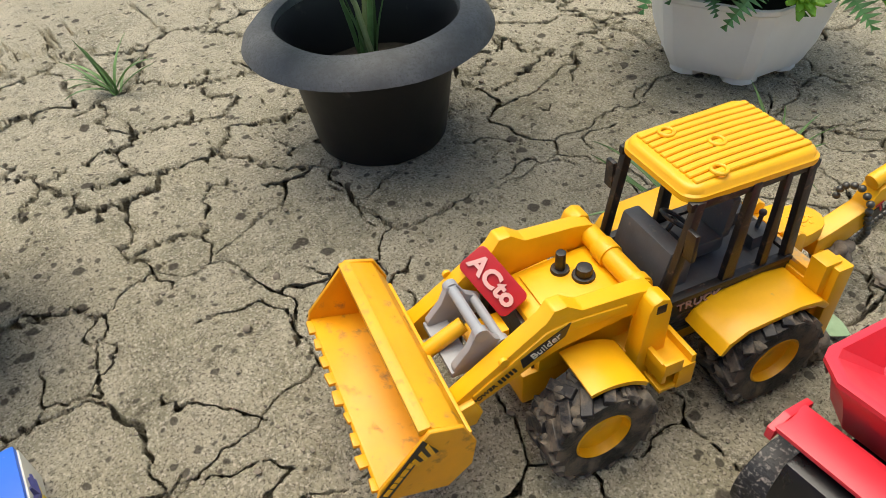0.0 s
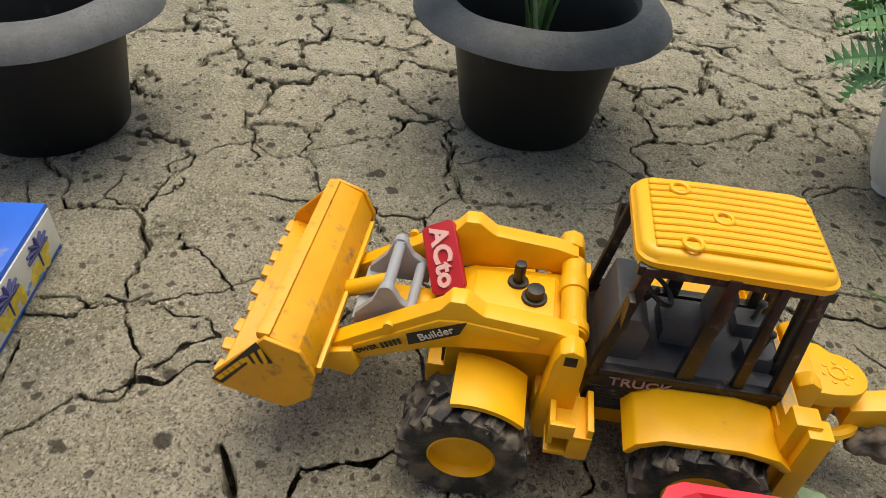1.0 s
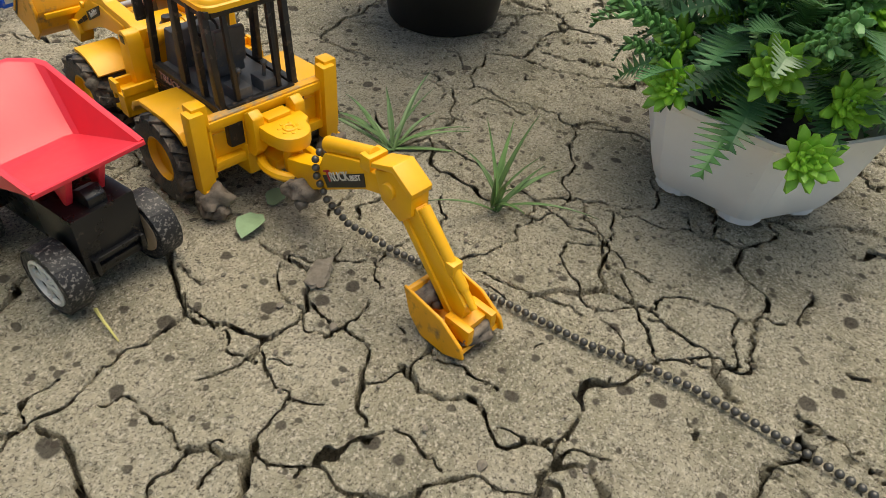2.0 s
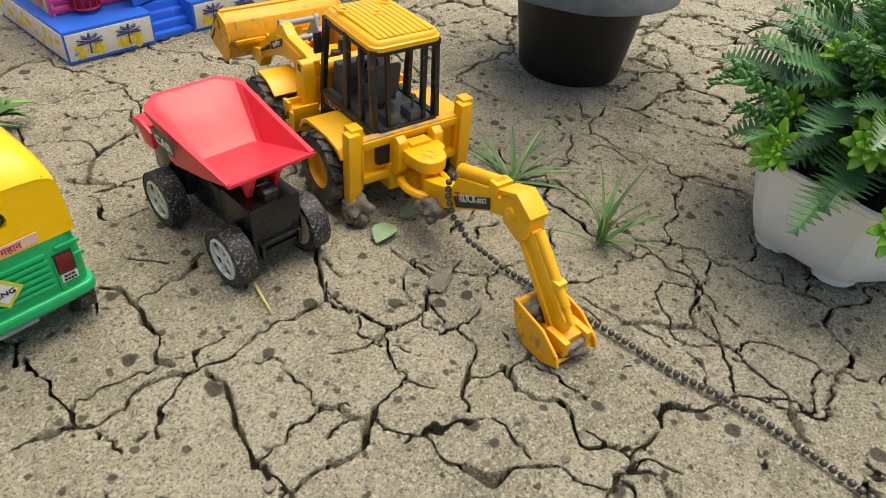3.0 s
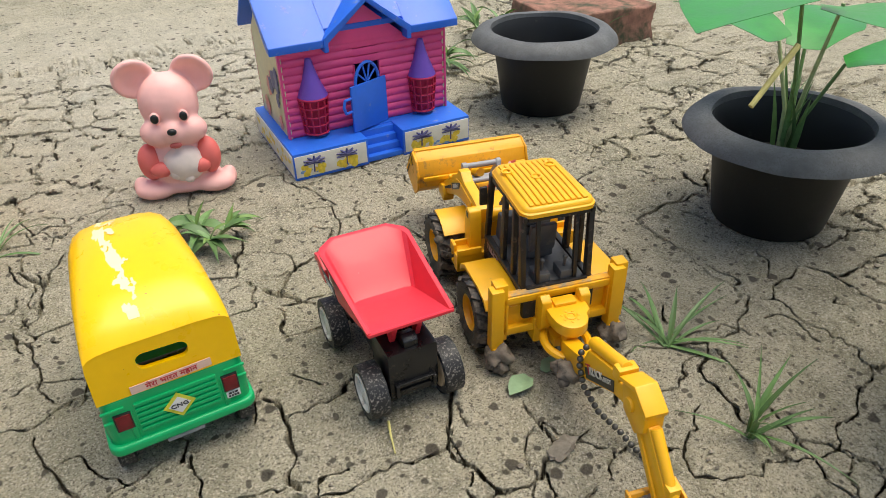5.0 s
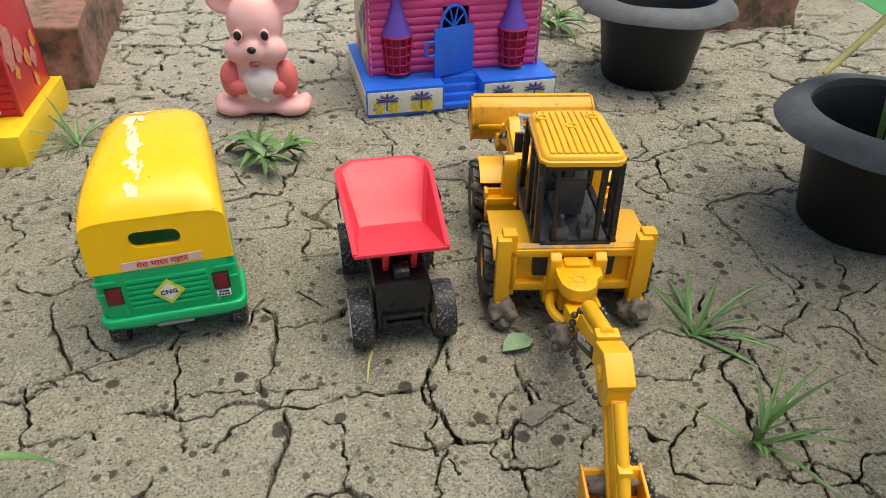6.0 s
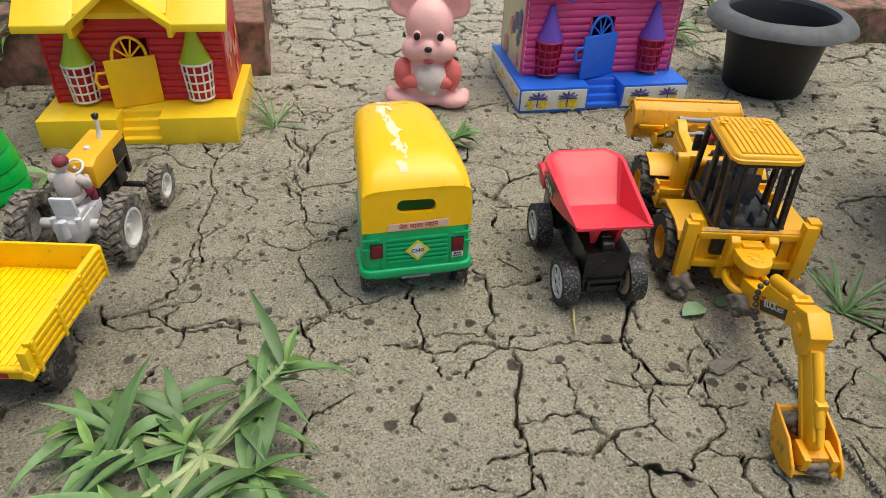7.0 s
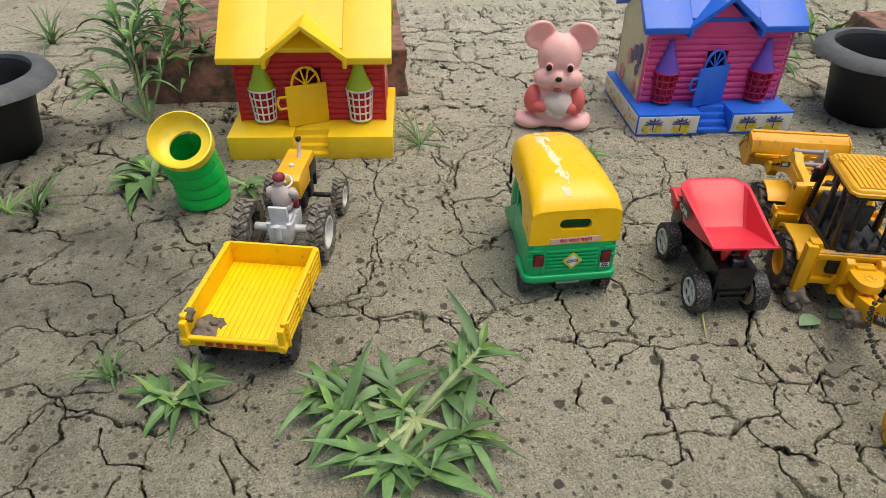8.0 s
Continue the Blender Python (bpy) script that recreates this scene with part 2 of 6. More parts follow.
        return self._add(bm)

    def moved(self, m):
        self.bm.transform(m)
        return self


def mesh_of(name, shape, material, smooth=40, scale=MM):
    bm = shape.bm
    bm.transform(Matrix.Scale(scale, 4))
    me = bpy.data.meshes.new(name)
    bm.to_mesh(me)
    bm.free()
    me.materials.append(material)
    if smooth:
        me.shade_smooth()
        me.set_sharp_from_angle(angle=radians(smooth))
    return me


def part(name, shape, material, parent, label="", smooth=40):
    ob = new(name, mesh_of(name, shape, material, smooth))
    ob.parent = parent
    return tagged(ob, label=label) if label else ob


def thing(name, m, label, category, group="", kind=""):
    root = new(name)
    root.empty_display_size = 0.02
    root.matrix_world = m
    return tagged(root, label, category, group, kind)


def solid(name, shape, material, m, label, category, group="", kind="", smooth=40):
    ob = new(name, mesh_of(name, shape, material, smooth))
    ob.matrix_world = m
    return tagged(ob, label, category, group, kind)


def lettering(name, words, height, material, parent, origin, right, up, depth=0.35, bold=0.0, wide=1.0):
    """Raised letters: origin is the middle of the line; right and up are its directions (mm)."""
    curve = bpy.data.curves.new(name, "FONT")
    curve.body, curve.size, curve.align_x, curve.align_y = words, height * 1.38, "CENTER", "CENTER"
    curve.extrude, curve.offset, curve.resolution_u = depth / 2, bold, 3
    ob = bpy.data.objects.new(name, curve)
    scene.collection.objects.link(ob)
    bpy.context.view_layer.update()
    me = bpy.data.meshes.new_from_object(ob.evaluated_get(bpy.context.evaluated_depsgraph_get()))
    bpy.data.objects.remove(ob)
    bpy.data.curves.remove(curve)
    x = Vector(right).normalized()
    y = Vector(up).normalized()
    n = x.cross(y).normalized()
    y = n.cross(x)
    m = Matrix(((x.x * wide, y.x, n.x, origin[0]), (x.y * wide, y.y, n.y, origin[1]), (x.z * wide, y.z, n.z, origin[2]), (0, 0, 0, 1)))
    me.transform(Matrix.Scale(MM, 4) @ m)
    me.materials.clear()
    me.materials.append(material)
    out = new(name, me)
    out.parent = parent
    return out


def bars(shape, origin, right, up, lengths, height, gap, depth=0.3):
    """Plain bars in a row, where print cannot be read."""
    x, y = Vector(right).normalized(), Vector(up).normalized()
    n = x.cross(y)
    at = Vector(origin) - x * (sum(lengths) + gap * (len(lengths) - 1)) / 2
    for w in lengths:
        m = Matrix(((x.x, y.x, n.x, at.x), (x.y, y.y, n.y, at.y), (x.z, y.z, n.z, at.z), (0, 0, 0, 1)))
        shape.box(0, w, -height / 2, height / 2, -depth / 2, depth / 2, 0, m)
        at = at + x * (w + gap)
    return shape


def tyre(r, w, lug_h, rim_r):
    """A tyre's body about the x axis."""
    s = Shape()
    prof = [(rim_r, -w * 0.42), (r * 0.80, -w * 0.5), (r * 0.95, -w * 0.46), (r - lug_h, -w * 0.34), (r - lug_h, w * 0.34), (r * 0.95, w * 0.46), (r * 0.80, w * 0.5), (rim_r, w * 0.42)]
    s.lathe(prof, 36, close=True)
    return s.moved(pose(0, 0, 0, 0, 90, 0))


def tread(parent, material, r, w, lugs, lug_h, seed=0, chevron=True):
    """The tyre's small lugs."""
    s = Shape()
    rnd = random.Random(seed)
    for i in range(lugs):
        for side in (-1, 1):
            a = 2 * math.pi * (i + (0.25 if side > 0 else -0.25)) / lugs
            turn = pose(0, 0, 0, 0, 0, math.degrees(a))
            lean = pose(r - lug_h * 0.3, 0, side * w * 0.23, side * (28 if chevron else 0) + rnd.uniform(-6, 6))
            h = lug_h * rnd.uniform(0.7, 1.25)
            s.box(-lug_h, h * 0.5, -r * 0.10, r * 0.10, -w * 0.26, w * 0.26, 0.3, turn @ lean, 1)
    return tagged(part("tread", s.moved(pose(0, 0, 0, 0, 90, 0)), material, parent), kind="stuff")


def blade(bm_shape, base, heading, length, width, rise, droop, steps=7, fold=0.25, twist=0.0, tip=1.0):
    """One narrow leaf with a folded midrib that rises and bends over (mm, degrees)."""
    h = radians(heading)
    d = Vector((math.cos(h), math.sin(h), 0))
    side = Vector((-math.sin(h), math.cos(h), 0))
    rows = []
    at = Vector(base)
    ang = radians(rise)
    for i in range(steps + 1):
        t = i / steps
        w = width * (0.45 + 1.4 * t) if t < 0.3 else width * max(0.02, (1 - ((t - 0.3) / 0.7) ** (1.6 * tip)))
        w *= 0.5
        up = Vector((-d.x * math.sin(ang), -d.y * math.sin(ang), math.cos(ang)))
        sv = side * math.cos(radians(twist * t)) + up * math.sin(radians(twist * t))
        rows.append([at - sv * w + up * w * fold, at - up * 0.12, at + sv * w + up * w * fold])
        at = at + (d * math.cos(ang) + Vector((0, 0, 1)) * math.sin(ang)) * length / steps
        ang -= radians(droop) / steps
    top = [r for r in rows]
    under = [[p - Vector((0, 0, 0.25)) for p in r] for r in rows]
    bm = bmesh.new()
    a = [[bm.verts.new(p) for p in r] for r in top]
    b = [[bm.verts.new(p) for p in r] for r in under]
    n = len(rows)
    for i in range(n - 1):
        for j in range(2):
            bm.faces.new((a[i][j], a[i][j + 1], a[i + 1][j + 1], a[i + 1][j]))
            bm.faces.new((b[i][j], b[i + 1][j], b[i + 1][j + 1], b[i][j + 1]))
        bm.faces.new((a[i][0], a[i + 1][0], b[i + 1][0], b[i][0]))
        bm.faces.new((a[i][2], b[i][2], b[i + 1][2], a[i + 1][2]))
    return bm_shape._add(bm)


# ---------------------------------------------------------------- cracked ground


def value_noise(x, y, size, seed):
    """Smooth lattice noise, -1 to 1, on arrays."""
    rng = np.random.RandomState(seed)
    table = rng.uniform(-1, 1, (64, 64))
    u, v = x / size, y / size
    i, j = np.floor(u).astype(int), np.floor(v).astype(int)
    fu, fv = u - i, v - j
    fu, fv = fu * fu * (3 - 2 * fu), fv * fv * (3 - 2 * fv)
    at = lambda a, b: table[a % 64, b % 64]
    return (at(i, j) * (1 - fu) + at(i + 1, j) * fu) * (1 - fv) + (at(i, j + 1) * (1 - fu) + at(i + 1, j + 1) * fu) * fv


def crack_net(x, y, cell, width, keep, seed):
    """Depth 0 to 1 of a net of cracks between warped cells; some of the joints stay closed."""
    rng = np.random.RandomState(seed)
    off = rng.uniform(0.14, 0.86, (64, 64, 2)).astype(np.float32)
    wx = x + 0.20 * cell * value_noise(x, y, cell * 0.9, seed + 1) + 0.10 * cell * value_noise(x, y, cell * 0.22, seed + 2)
    wy = y + 0.20 * cell * value_noise(x, y, cell * 0.9, seed + 3) + 0.10 * cell * value_noise(x, y, cell * 0.22, seed + 4)
    u, v = wx / cell, wy / cell
    i, j = np.floor(u).astype(int), np.floor(v).astype(int)
    d1, d2 = np.full(x.shape, 1e9, np.float32), np.full(x.shape, 1e9, np.float32)
    a1, a2 = np.zeros(x.shape, np.int8), np.zeros(x.shape, np.int8)
    fu, fv = (u - i).astype(np.float32), (v - j).astype(np.float32)
    for k in range(9):
        a, b = k // 3 - 1, k % 3 - 1
        s = off[(i + a) % 64, (j + b) % 64]
        d = (fu - a - s[..., 0]) ** 2 + (fv - b - s[..., 1]) ** 2
        first, second = d < d1, (d >= d1) & (d < d2)
        d2 = np.where(first, d1, np.where(second, d, d2))
        a2 = np.where(first, a1, np.where(second, k, a2))
        d1, a1 = np.where(first, d, d1), np.where(first, k, a1)

    def seed_at(k):
        ia, jb = i + k // 3 - 1, j + k % 3 - 1
        return off[ia % 64, jb % 64] + np.stack([ia, jb], -1)

    s1, s2 = seed_at(a1.astype(int)), seed_at(a2.astype(int))
    gap = np.sqrt(((s2 - s1) ** 2).sum(-1)) + 1e-6
    edge = (d2 - d1) / (2 * gap) * cell
    lo, hi = np.minimum(s1, s2), np.maximum(s1, s2)
    h = np.abs(np.sin(lo[..., 0] * 127.1 + lo[..., 1] * 311.7 + hi[..., 0] * 74.7 + hi[..., 1] * 269.5) * 43758.5) % 1.0
    wide = np.clip(1 - h / keep, 0, 1) ** 0.6
    to_line = (s2 - s1) * (edge / gap)[..., None]
    wide = wide * np.clip(0.75 + 0.7 * value_noise(x, y, cell * 0.5, seed + 7), 0.1, 1.4)
    lift = np.abs(np.sin(s1[..., 0] * 91.7 + s1[..., 1] * 47.3) * 4375.5) % 1.0
    half = np.maximum(width * wide, 0.0005)
    depth = np.clip(2.4 * (1.0 - edge / half), 0, 1) * np.clip(wide * 3, 0, 1)
    return depth, lift, to_line, wide > 0.08, half


def crack_line(x, y, points, width, seed):
    """Depth 0 to 1 of one long ragged crack along a line of corners."""
    full = x.shape
    lo, hi = np.min(points, 0) - 0.02, np.max(points, 0) + 0.02
    inside = (x > lo[0]) & (x < hi[0]) & (y > lo[1]) & (y < hi[1])
    x, y = x[inside], y[inside]
    jx = x + 0.0032 * value_noise(x, y, 0.017, seed) + 0.0018 * value_noise(x, y, 0.0065, seed + 1)
    jy = y + 0.0032 * value_noise(x, y, 0.017, seed + 2) + 0.0018 * value_noise(x, y, 0.0065, seed + 3)
    best = np.full(x.shape, 9.0)
    vx, vy = np.zeros(x.shape), np.zeros(x.shape)
    for (ax, ay), (bx, by) in zip(points, points[1:]):
        dx, dy = bx - ax, by - ay
        t = np.clip(((jx - ax) * dx + (jy - ay) * dy) / (dx * dx + dy * dy), 0, 1)
        ox, oy = ax + t * dx - jx, ay + t * dy - jy
        d = np.hypot(ox, oy)
        vx, vy, best = np.where(d < best, ox, vx), np.where(d < best, oy, vy), np.minimum(best, d)
    wide = 0.39 * width * np.clip(0.85 + 1.0 * value_noise(x, y, 0.014, seed + 5) + 0.45 * value_noise(x, y, 0.005, seed + 6), 0.3, 2.2)
    out = np.zeros(full), np.full(full, 9.0), np.full(full, 9.0), np.zeros(full)
    wide = np.maximum(wide, 0.00042)
    for whole, piece in zip(out, (np.clip(2.6 * (1.0 - best / wide), 0, 1), vx, vy, wide)):
        whole[inside] = piece
    return out


def grid_lines(lo, hi, step, reach, holds):
    """Even lines over the middle, then ever wider ones out to the horizon."""
    inner = np.arange(lo, hi, step)
    grow = [step]
    while grow[-1] < 0.0026:
        grow.append(grow[-1] * 1.045)
    sides = []
    for hold in holds:
        g = grow + [0.0026] * hold
        while sum(g) < reach:
            g.append(g[-1] * 1.22)
        sides.append(np.cumsum(g))
    return np.concatenate([(lo - sides[0])[::-1], inner, inner[-1] + sides[1]])


def nets(x, y):
    ragged = lambda k: 0.0011 * value_noise(x, y, 0.005, 90 + k) + 0.0006 * value_noise(x, y, 0.0026, 95 + k)
    # the net thins out where the long cracks run
    away = np.hypot((x - 0.02) / 0.30, (y + 0.04) / 0.17)
    more = np.clip((away - 0.55) / 0.6, 0.22, 1.0)
    return crack_net(x + ragged(0), y + ragged(1), 0.070, 0.0010, 0.85 * more, 11), crack_net(x + 3.1 + ragged(2), y + 1.7 + ragged(3), 0.036, 0.0007, 0.34, 23)


def crack_ways(x, y):
    """The way to the middle of each line or net of cracks, and half its width there."""
    for n, (points, width) in enumerate(MAIN_CRACKS):
        yield crack_line(x, y, points, width, 41 + n)[1:]
    for _, _, way, is_open, half in nets(x, y):
        yield np.where(is_open, way[..., 0], 9.0), way[..., 1], half


def drawn_to_cracks(x, y, cell):
    """Grid corners close to a crack move onto its middle line or its edge, so that cracks run clean. Also where it gapes, and the way out from it."""
    nx, ny = x.copy(), y.copy()
    owner, middle, gape = np.full(x.shape, -1), np.zeros(x.shape, bool), np.zeros(x.shape, bool)
    out = np.zeros((*x.shape, 2))
    for n, (vx, vy, half) in enumerate(crack_ways(x, y)):
        far = np.hypot(vx, vy) + 1e-9
        free = owner < 0
        near = free & (far < 0.72 * cell)
        edge = free & ~near & (far < 1.55 * cell) & (far > half * 1.06)
        part_way = np.where(near, 1.0, np.where(edge, 1 - half * 1.06 / far, 0.0))
        nx, ny = nx + vx * part_way, ny + vy * part_way
        owner[near | edge] = n
        middle |= near
        gape |= near & (half > 0.00041)
        out[edge] = -np.stack([vx, vy], -1)[edge] / far[edge][:, None]
    # once more from the new places, where the ragged line lies a little differently
    mine = owner >= 0
    px, py, who, mid = nx[mine], ny[mine], owner[mine], middle[mine]
    ox, oy = px.copy(), py.copy()
    for n, (vx, vy, half) in enumerate(crack_ways(px, py)):
        far = np.hypot(vx, vy) + 1e-9
        ours = (who == n) & (far < 0.003)
        part_way = np.where(ours, np.where(mid, 1.0, np.where(far > 0.3 * half, 1 - half * 1.06 / far, 0.0)), 0.0)
        ox, oy = ox + vx * part_way, oy + vy * part_way
    nx[mine], ny[mine] = ox, oy
    return nx, ny, gape & (cell < 0.0028), out


def ground_height(x, y):
    (big, lift, *_), (fine, *_) = nets(x, y)
    low = 0.0016 * value_noise(x, y, 0.21, 31) + 0.0010 * value_noise(x, y, 0.06, 32)
    plate = 0.0005 * value_noise(x, y, 0.018, 33) + 0.0004 * value_noise(x, y, 0.007, 34) + 0.0004 * value_noise(x, y, 0.0034, 35)
    pits = np.clip(value_noise(x, y, 0.0065, 36) - 0.5, 0, 1) * -0.005
    z = low * 0.6 + plate + pits + 0.0014 * (lift - 0.5) - 0.022 * big - 0.010 * fine
    for n, (points, width) in enumerate(MAIN_CRACKS):
        z = np.minimum(z, low * 0.6 + plate - 0.026 * crack_line(x, y, points, width, 41 + n)[0])
    return z


# long cracks in the soil, as corners and a width, area by area
CRACKS_BY_DUMPER = [
    ([(0.076, 0.115), (0.080, 0.108), (0.100, 0.128), (0.122, 0.140), (0.159, 0.144), (0.205, 0.158)], 0.0030),
    ([(0.080, 0.107), (0.090, 0.093), (0.100, 0.086)], 0.0030),
    ([(0.039, 0.021), (0.047, 0.015), (0.050, -0.003), (0.062, -0.001), (0.076, 0.002), (0.091, 0.009)], 0.0022),
    ([(0.050, -0.003), (0.043, -0.016), (0.042, -0.029), (0.033, -0.036), (0.036, -0.048)], 0.0028),
    ([(-0.026, -0.041), (-0.011, -0.046), (-0.005, -0.053), (0.012, -0.056), (0.024, -0.050), (0.036, -0.049), (0.044, -0.058), (0.059, -0.063), (0.076, -0.057), (0.113, -0.064)], 0.0023),
    ([(-0.005, -0.053), (-0.003, -0.029), (-0.003, -0.003)], 0.0015),
    ([(0.044, -0.059), (0.047, -0.070), (0.042, -0.083), (0.033, -0.098), (0.030, -0.112), (0.037, -0.118), (0.035, -0.135), (0.032, -0.154)], 0.0021),
]
CRACKS_BY_BOOM = [
    ([(0.146, -0.021), (0.129, -0.036), (0.114, -0.063), (0.115, -0.092), (0.122, -0.100), (0.134, -0.103), (0.153, -0.097), (0.159, -0.088), (0.160, -0.076), (0.162, -0.060)], 0.0022),
    ([(0.163, -0.088), (0.182, -0.094)], 0.0018),
    ([(0.070, -0.107), (0.072, -0.120), (0.078, -0.136), (0.083, -0.153), (0.084, -0.168), (0.091, -0.183), (0.100, -0.191), (0.112, -0.199), (0.113, -0.210), (0.119, -0.220), (0.138, -0.222), (0.144, -0.240)], 0.0030),
    ([(0.059, -0.122), (0.072, -0.120)], 0.0013),
    ([(0.083, -0.129), (0.103, -0.126), (0.110, -0.138)], 0.0012),
    ([(0.112, -0.104), (0.103, -0.126)], 0.0012),
    ([(0.090, -0.092), (0.111, -0.101), (0.122, -0.100)], 0.0013),
    ([(0.144, -0.099), (0.142, -0.109), (0.142, -0.132), (0.123, -0.147), (0.106, -0.156)], 0.0034),
    ([(0.123, -0.147), (0.138, -0.159), (0.156, -0.160)], 0.0020),
]
CRACKS_BY_TRAILER = [
    ([(-0.119, 0.110), (-0.129, 0.101), (-0.147, 0.084), (-0.140, 0.062), (-0.144, 0.041), (-0.163, 0.022), (-0.162, 0.013), (-0.154, 0.001), (-0.144, -0.005), (-0.119, -0.003), (-0.104, -0.008), (-0.090, -0.014), (-0.085, -0.027)], 0.0030),
    ([(-0.144, -0.005), (-0.146, -0.019)], 0.0020),
    ([(-0.096, 0.079), (-0.084, 0.068), (-0.071, 0.067), (-0.054, 0.074), (-0.036, 0.074)], 0.0022),
    ([(-0.070, 0.060), (-0.070, 0.039), (-0.063, 0.020), (-0.053, -0.005), (-0.073, -0.022)], 0.0020),
    ([(-0.053, -0.005), (-0.017, 0.005)], 0.0017),
    ([(-0.066, 0.168), (-0.078, 0.158), (-0.073, 0.130)], 0.0024),
    ([(-0.130, -0.051), (-0.116, -0.043), (-0.096, -0.039)], 0.0015),
]
CRACKS_AROUND = [
    ([(-0.318, -0.086), (-0.308, -0.112), (-0.278, -0.121)], 0.0022),
    ([(-0.238, -0.113), (-0.232, -0.142)], 0.0017),
    ([(-0.365, -0.089), (-0.358, -0.073), (-0.350, -0.055), (-0.316, -0.054)], 0.0018),
    ([(-0.072, 0.231), (-0.056, 0.205), (-0.060, 0.173)], 0.0022),
    ([(-0.056, 0.205), (-0.036, 0.241), (-0.002, 0.260)], 0.0022),
    ([(-0.382, 0.024), (-0.364, 0.004), (-0.329, 0.000), (-0.300, 0.027)], 0.0020),
    ([(0.202, -0.179), (0.225, -0.207), (0.219, -0.237), (0.215, -0.257), (0.196, -0.267), (0.194, -0.274)], 0.0027),
    ([(0.225, -0.207), (0.253, -0.197), (0.260, -0.175)], 0.0022),
    ([(0.199, -0.157), (0.193, -0.170)], 0.0017),
    ([(0.286, -0.084), (0.271, -0.127), (0.265, -0.163), (0.260, -0.175)], 0.0022),
]
MAIN_CRACKS = CRACKS_BY_DUMPER + CRACKS_BY_BOOM + CRACKS_BY_TRAILER + CRACKS_AROUND


def build_ground():
    xs, ys = grid_lines(-0.39, 0.40, 0.00088, 60.0, (40, 100)), grid_lines(-0.26, 0.30, 0.00088, 60.0, (10, 120))
    gx, gy = np.meshgrid(xs, ys)
    cell = np.maximum(np.gradient(xs)[None, :], np.gradient(ys)[:, None])
    near = cell < 0.02
    gape, out = np.zeros(gx.shape, bool), np.zeros((*gx.shape, 2))
    gx[near], gy[near], gape[near], out[near] = drawn_to_cracks(gx[near], gy[near], np.minimum(cell[near], 0.003))
    z = np.zeros(gx.shape)
    z[near] = ground_height(gx[near], gy[near])
    nx, ny = len(xs), len(ys)
    co = np.stack([gx, gy, z], -1).reshape(-1, 3)
    gape, out = gape.ravel(), out.reshape(-1, 2)
    idx = np.arange(nx * ny).reshape(ny, nx)
    quads = np.stack([idx[:-1, :-1], idx[:-1, 1:], idx[1:, 1:], idx[1:, :-1]], -1).reshape(-1, 4)
    # open the cracks: drop what spans a gap, keep the corner that lies beside it
    count = gape[quads].sum(1)
    whole, single = quads[count == 0], quads[count == 1]
    first = np.argmax(gape[single], 1)
    beside = np.take_along_axis(single, (first[:, None] + np.array([1, 2, 3])) % 4, 1)
    # lips under the plates' edges, leaning back into the soil
    edges = np.concatenate([whole[:, [0, 1]], whole[:, [1, 2]], whole[:, [2, 3]], whole[:, [3, 0]], beside[:, [0, 1]], beside[:, [1, 2]], beside[:, [2, 0]]])
    key = np.sort(edges, 1)
    key = key[:, 0] * (nx * ny) + key[:, 1]
    _, at, times_seen = np.unique(key, return_index=True, return_counts=True)
    rim = edges[at[times_seen == 1]]
    row, column = rim // nx, rim % nx
    rim = rim[~(((row == 0) | (row == ny - 1) | (column == 0) | (column == nx - 1)).any(1))]
    top, turn_back = np.unique(rim, return_inverse=True)
    turn_back = turn_back.reshape(rim.shape)
    low = co[top] + np.concatenate([out[top] * 0.0016, np.full((len(top), 1), -0.0035)], 1)
    base = len(co)
    lips = np.stack([rim[:, 1], rim[:, 0], base + turn_back[:, 0], base + turn_back[:, 1]], 1)
    # plain sheet added below in the same material, so open cracks look dark
    deep = np.array([(-1.5, -1.2, -0.03), (1.6, -1.2, -0.03), (1.6, 1.6, -0.03), (-1.5, 1.6, -0.03)])
    bed = base + len(low) + np.arange(4)[None, :]
    co = np.concatenate([co, low, deep])
    four = np.concatenate([whole, lips, bed])
    corners = np.concatenate([four.ravel(), beside.ravel()])
    starts = np.concatenate([np.arange(len(four)) * 4, four.size + np.arange(len(beside)) * 3])
    me = bpy.data.meshes.new("ground")
    me.vertices.add(len(co))
    me.vertices.foreach_set("co", co.ravel())
    me.loops.add(len(corners))
    me.loops.foreach_set("vertex_index", corners.astype(np.int32))
    me.polygons.add(len(starts))
    me.polygons.foreach_set("loop_start", starts.astype(np.int32))
    me.update()
    me.materials.append(ground_material())
    return tagged(new("ground", me), "dry cracked grey-brown clay soil with damp droplet spots", "ground", kind="structure")


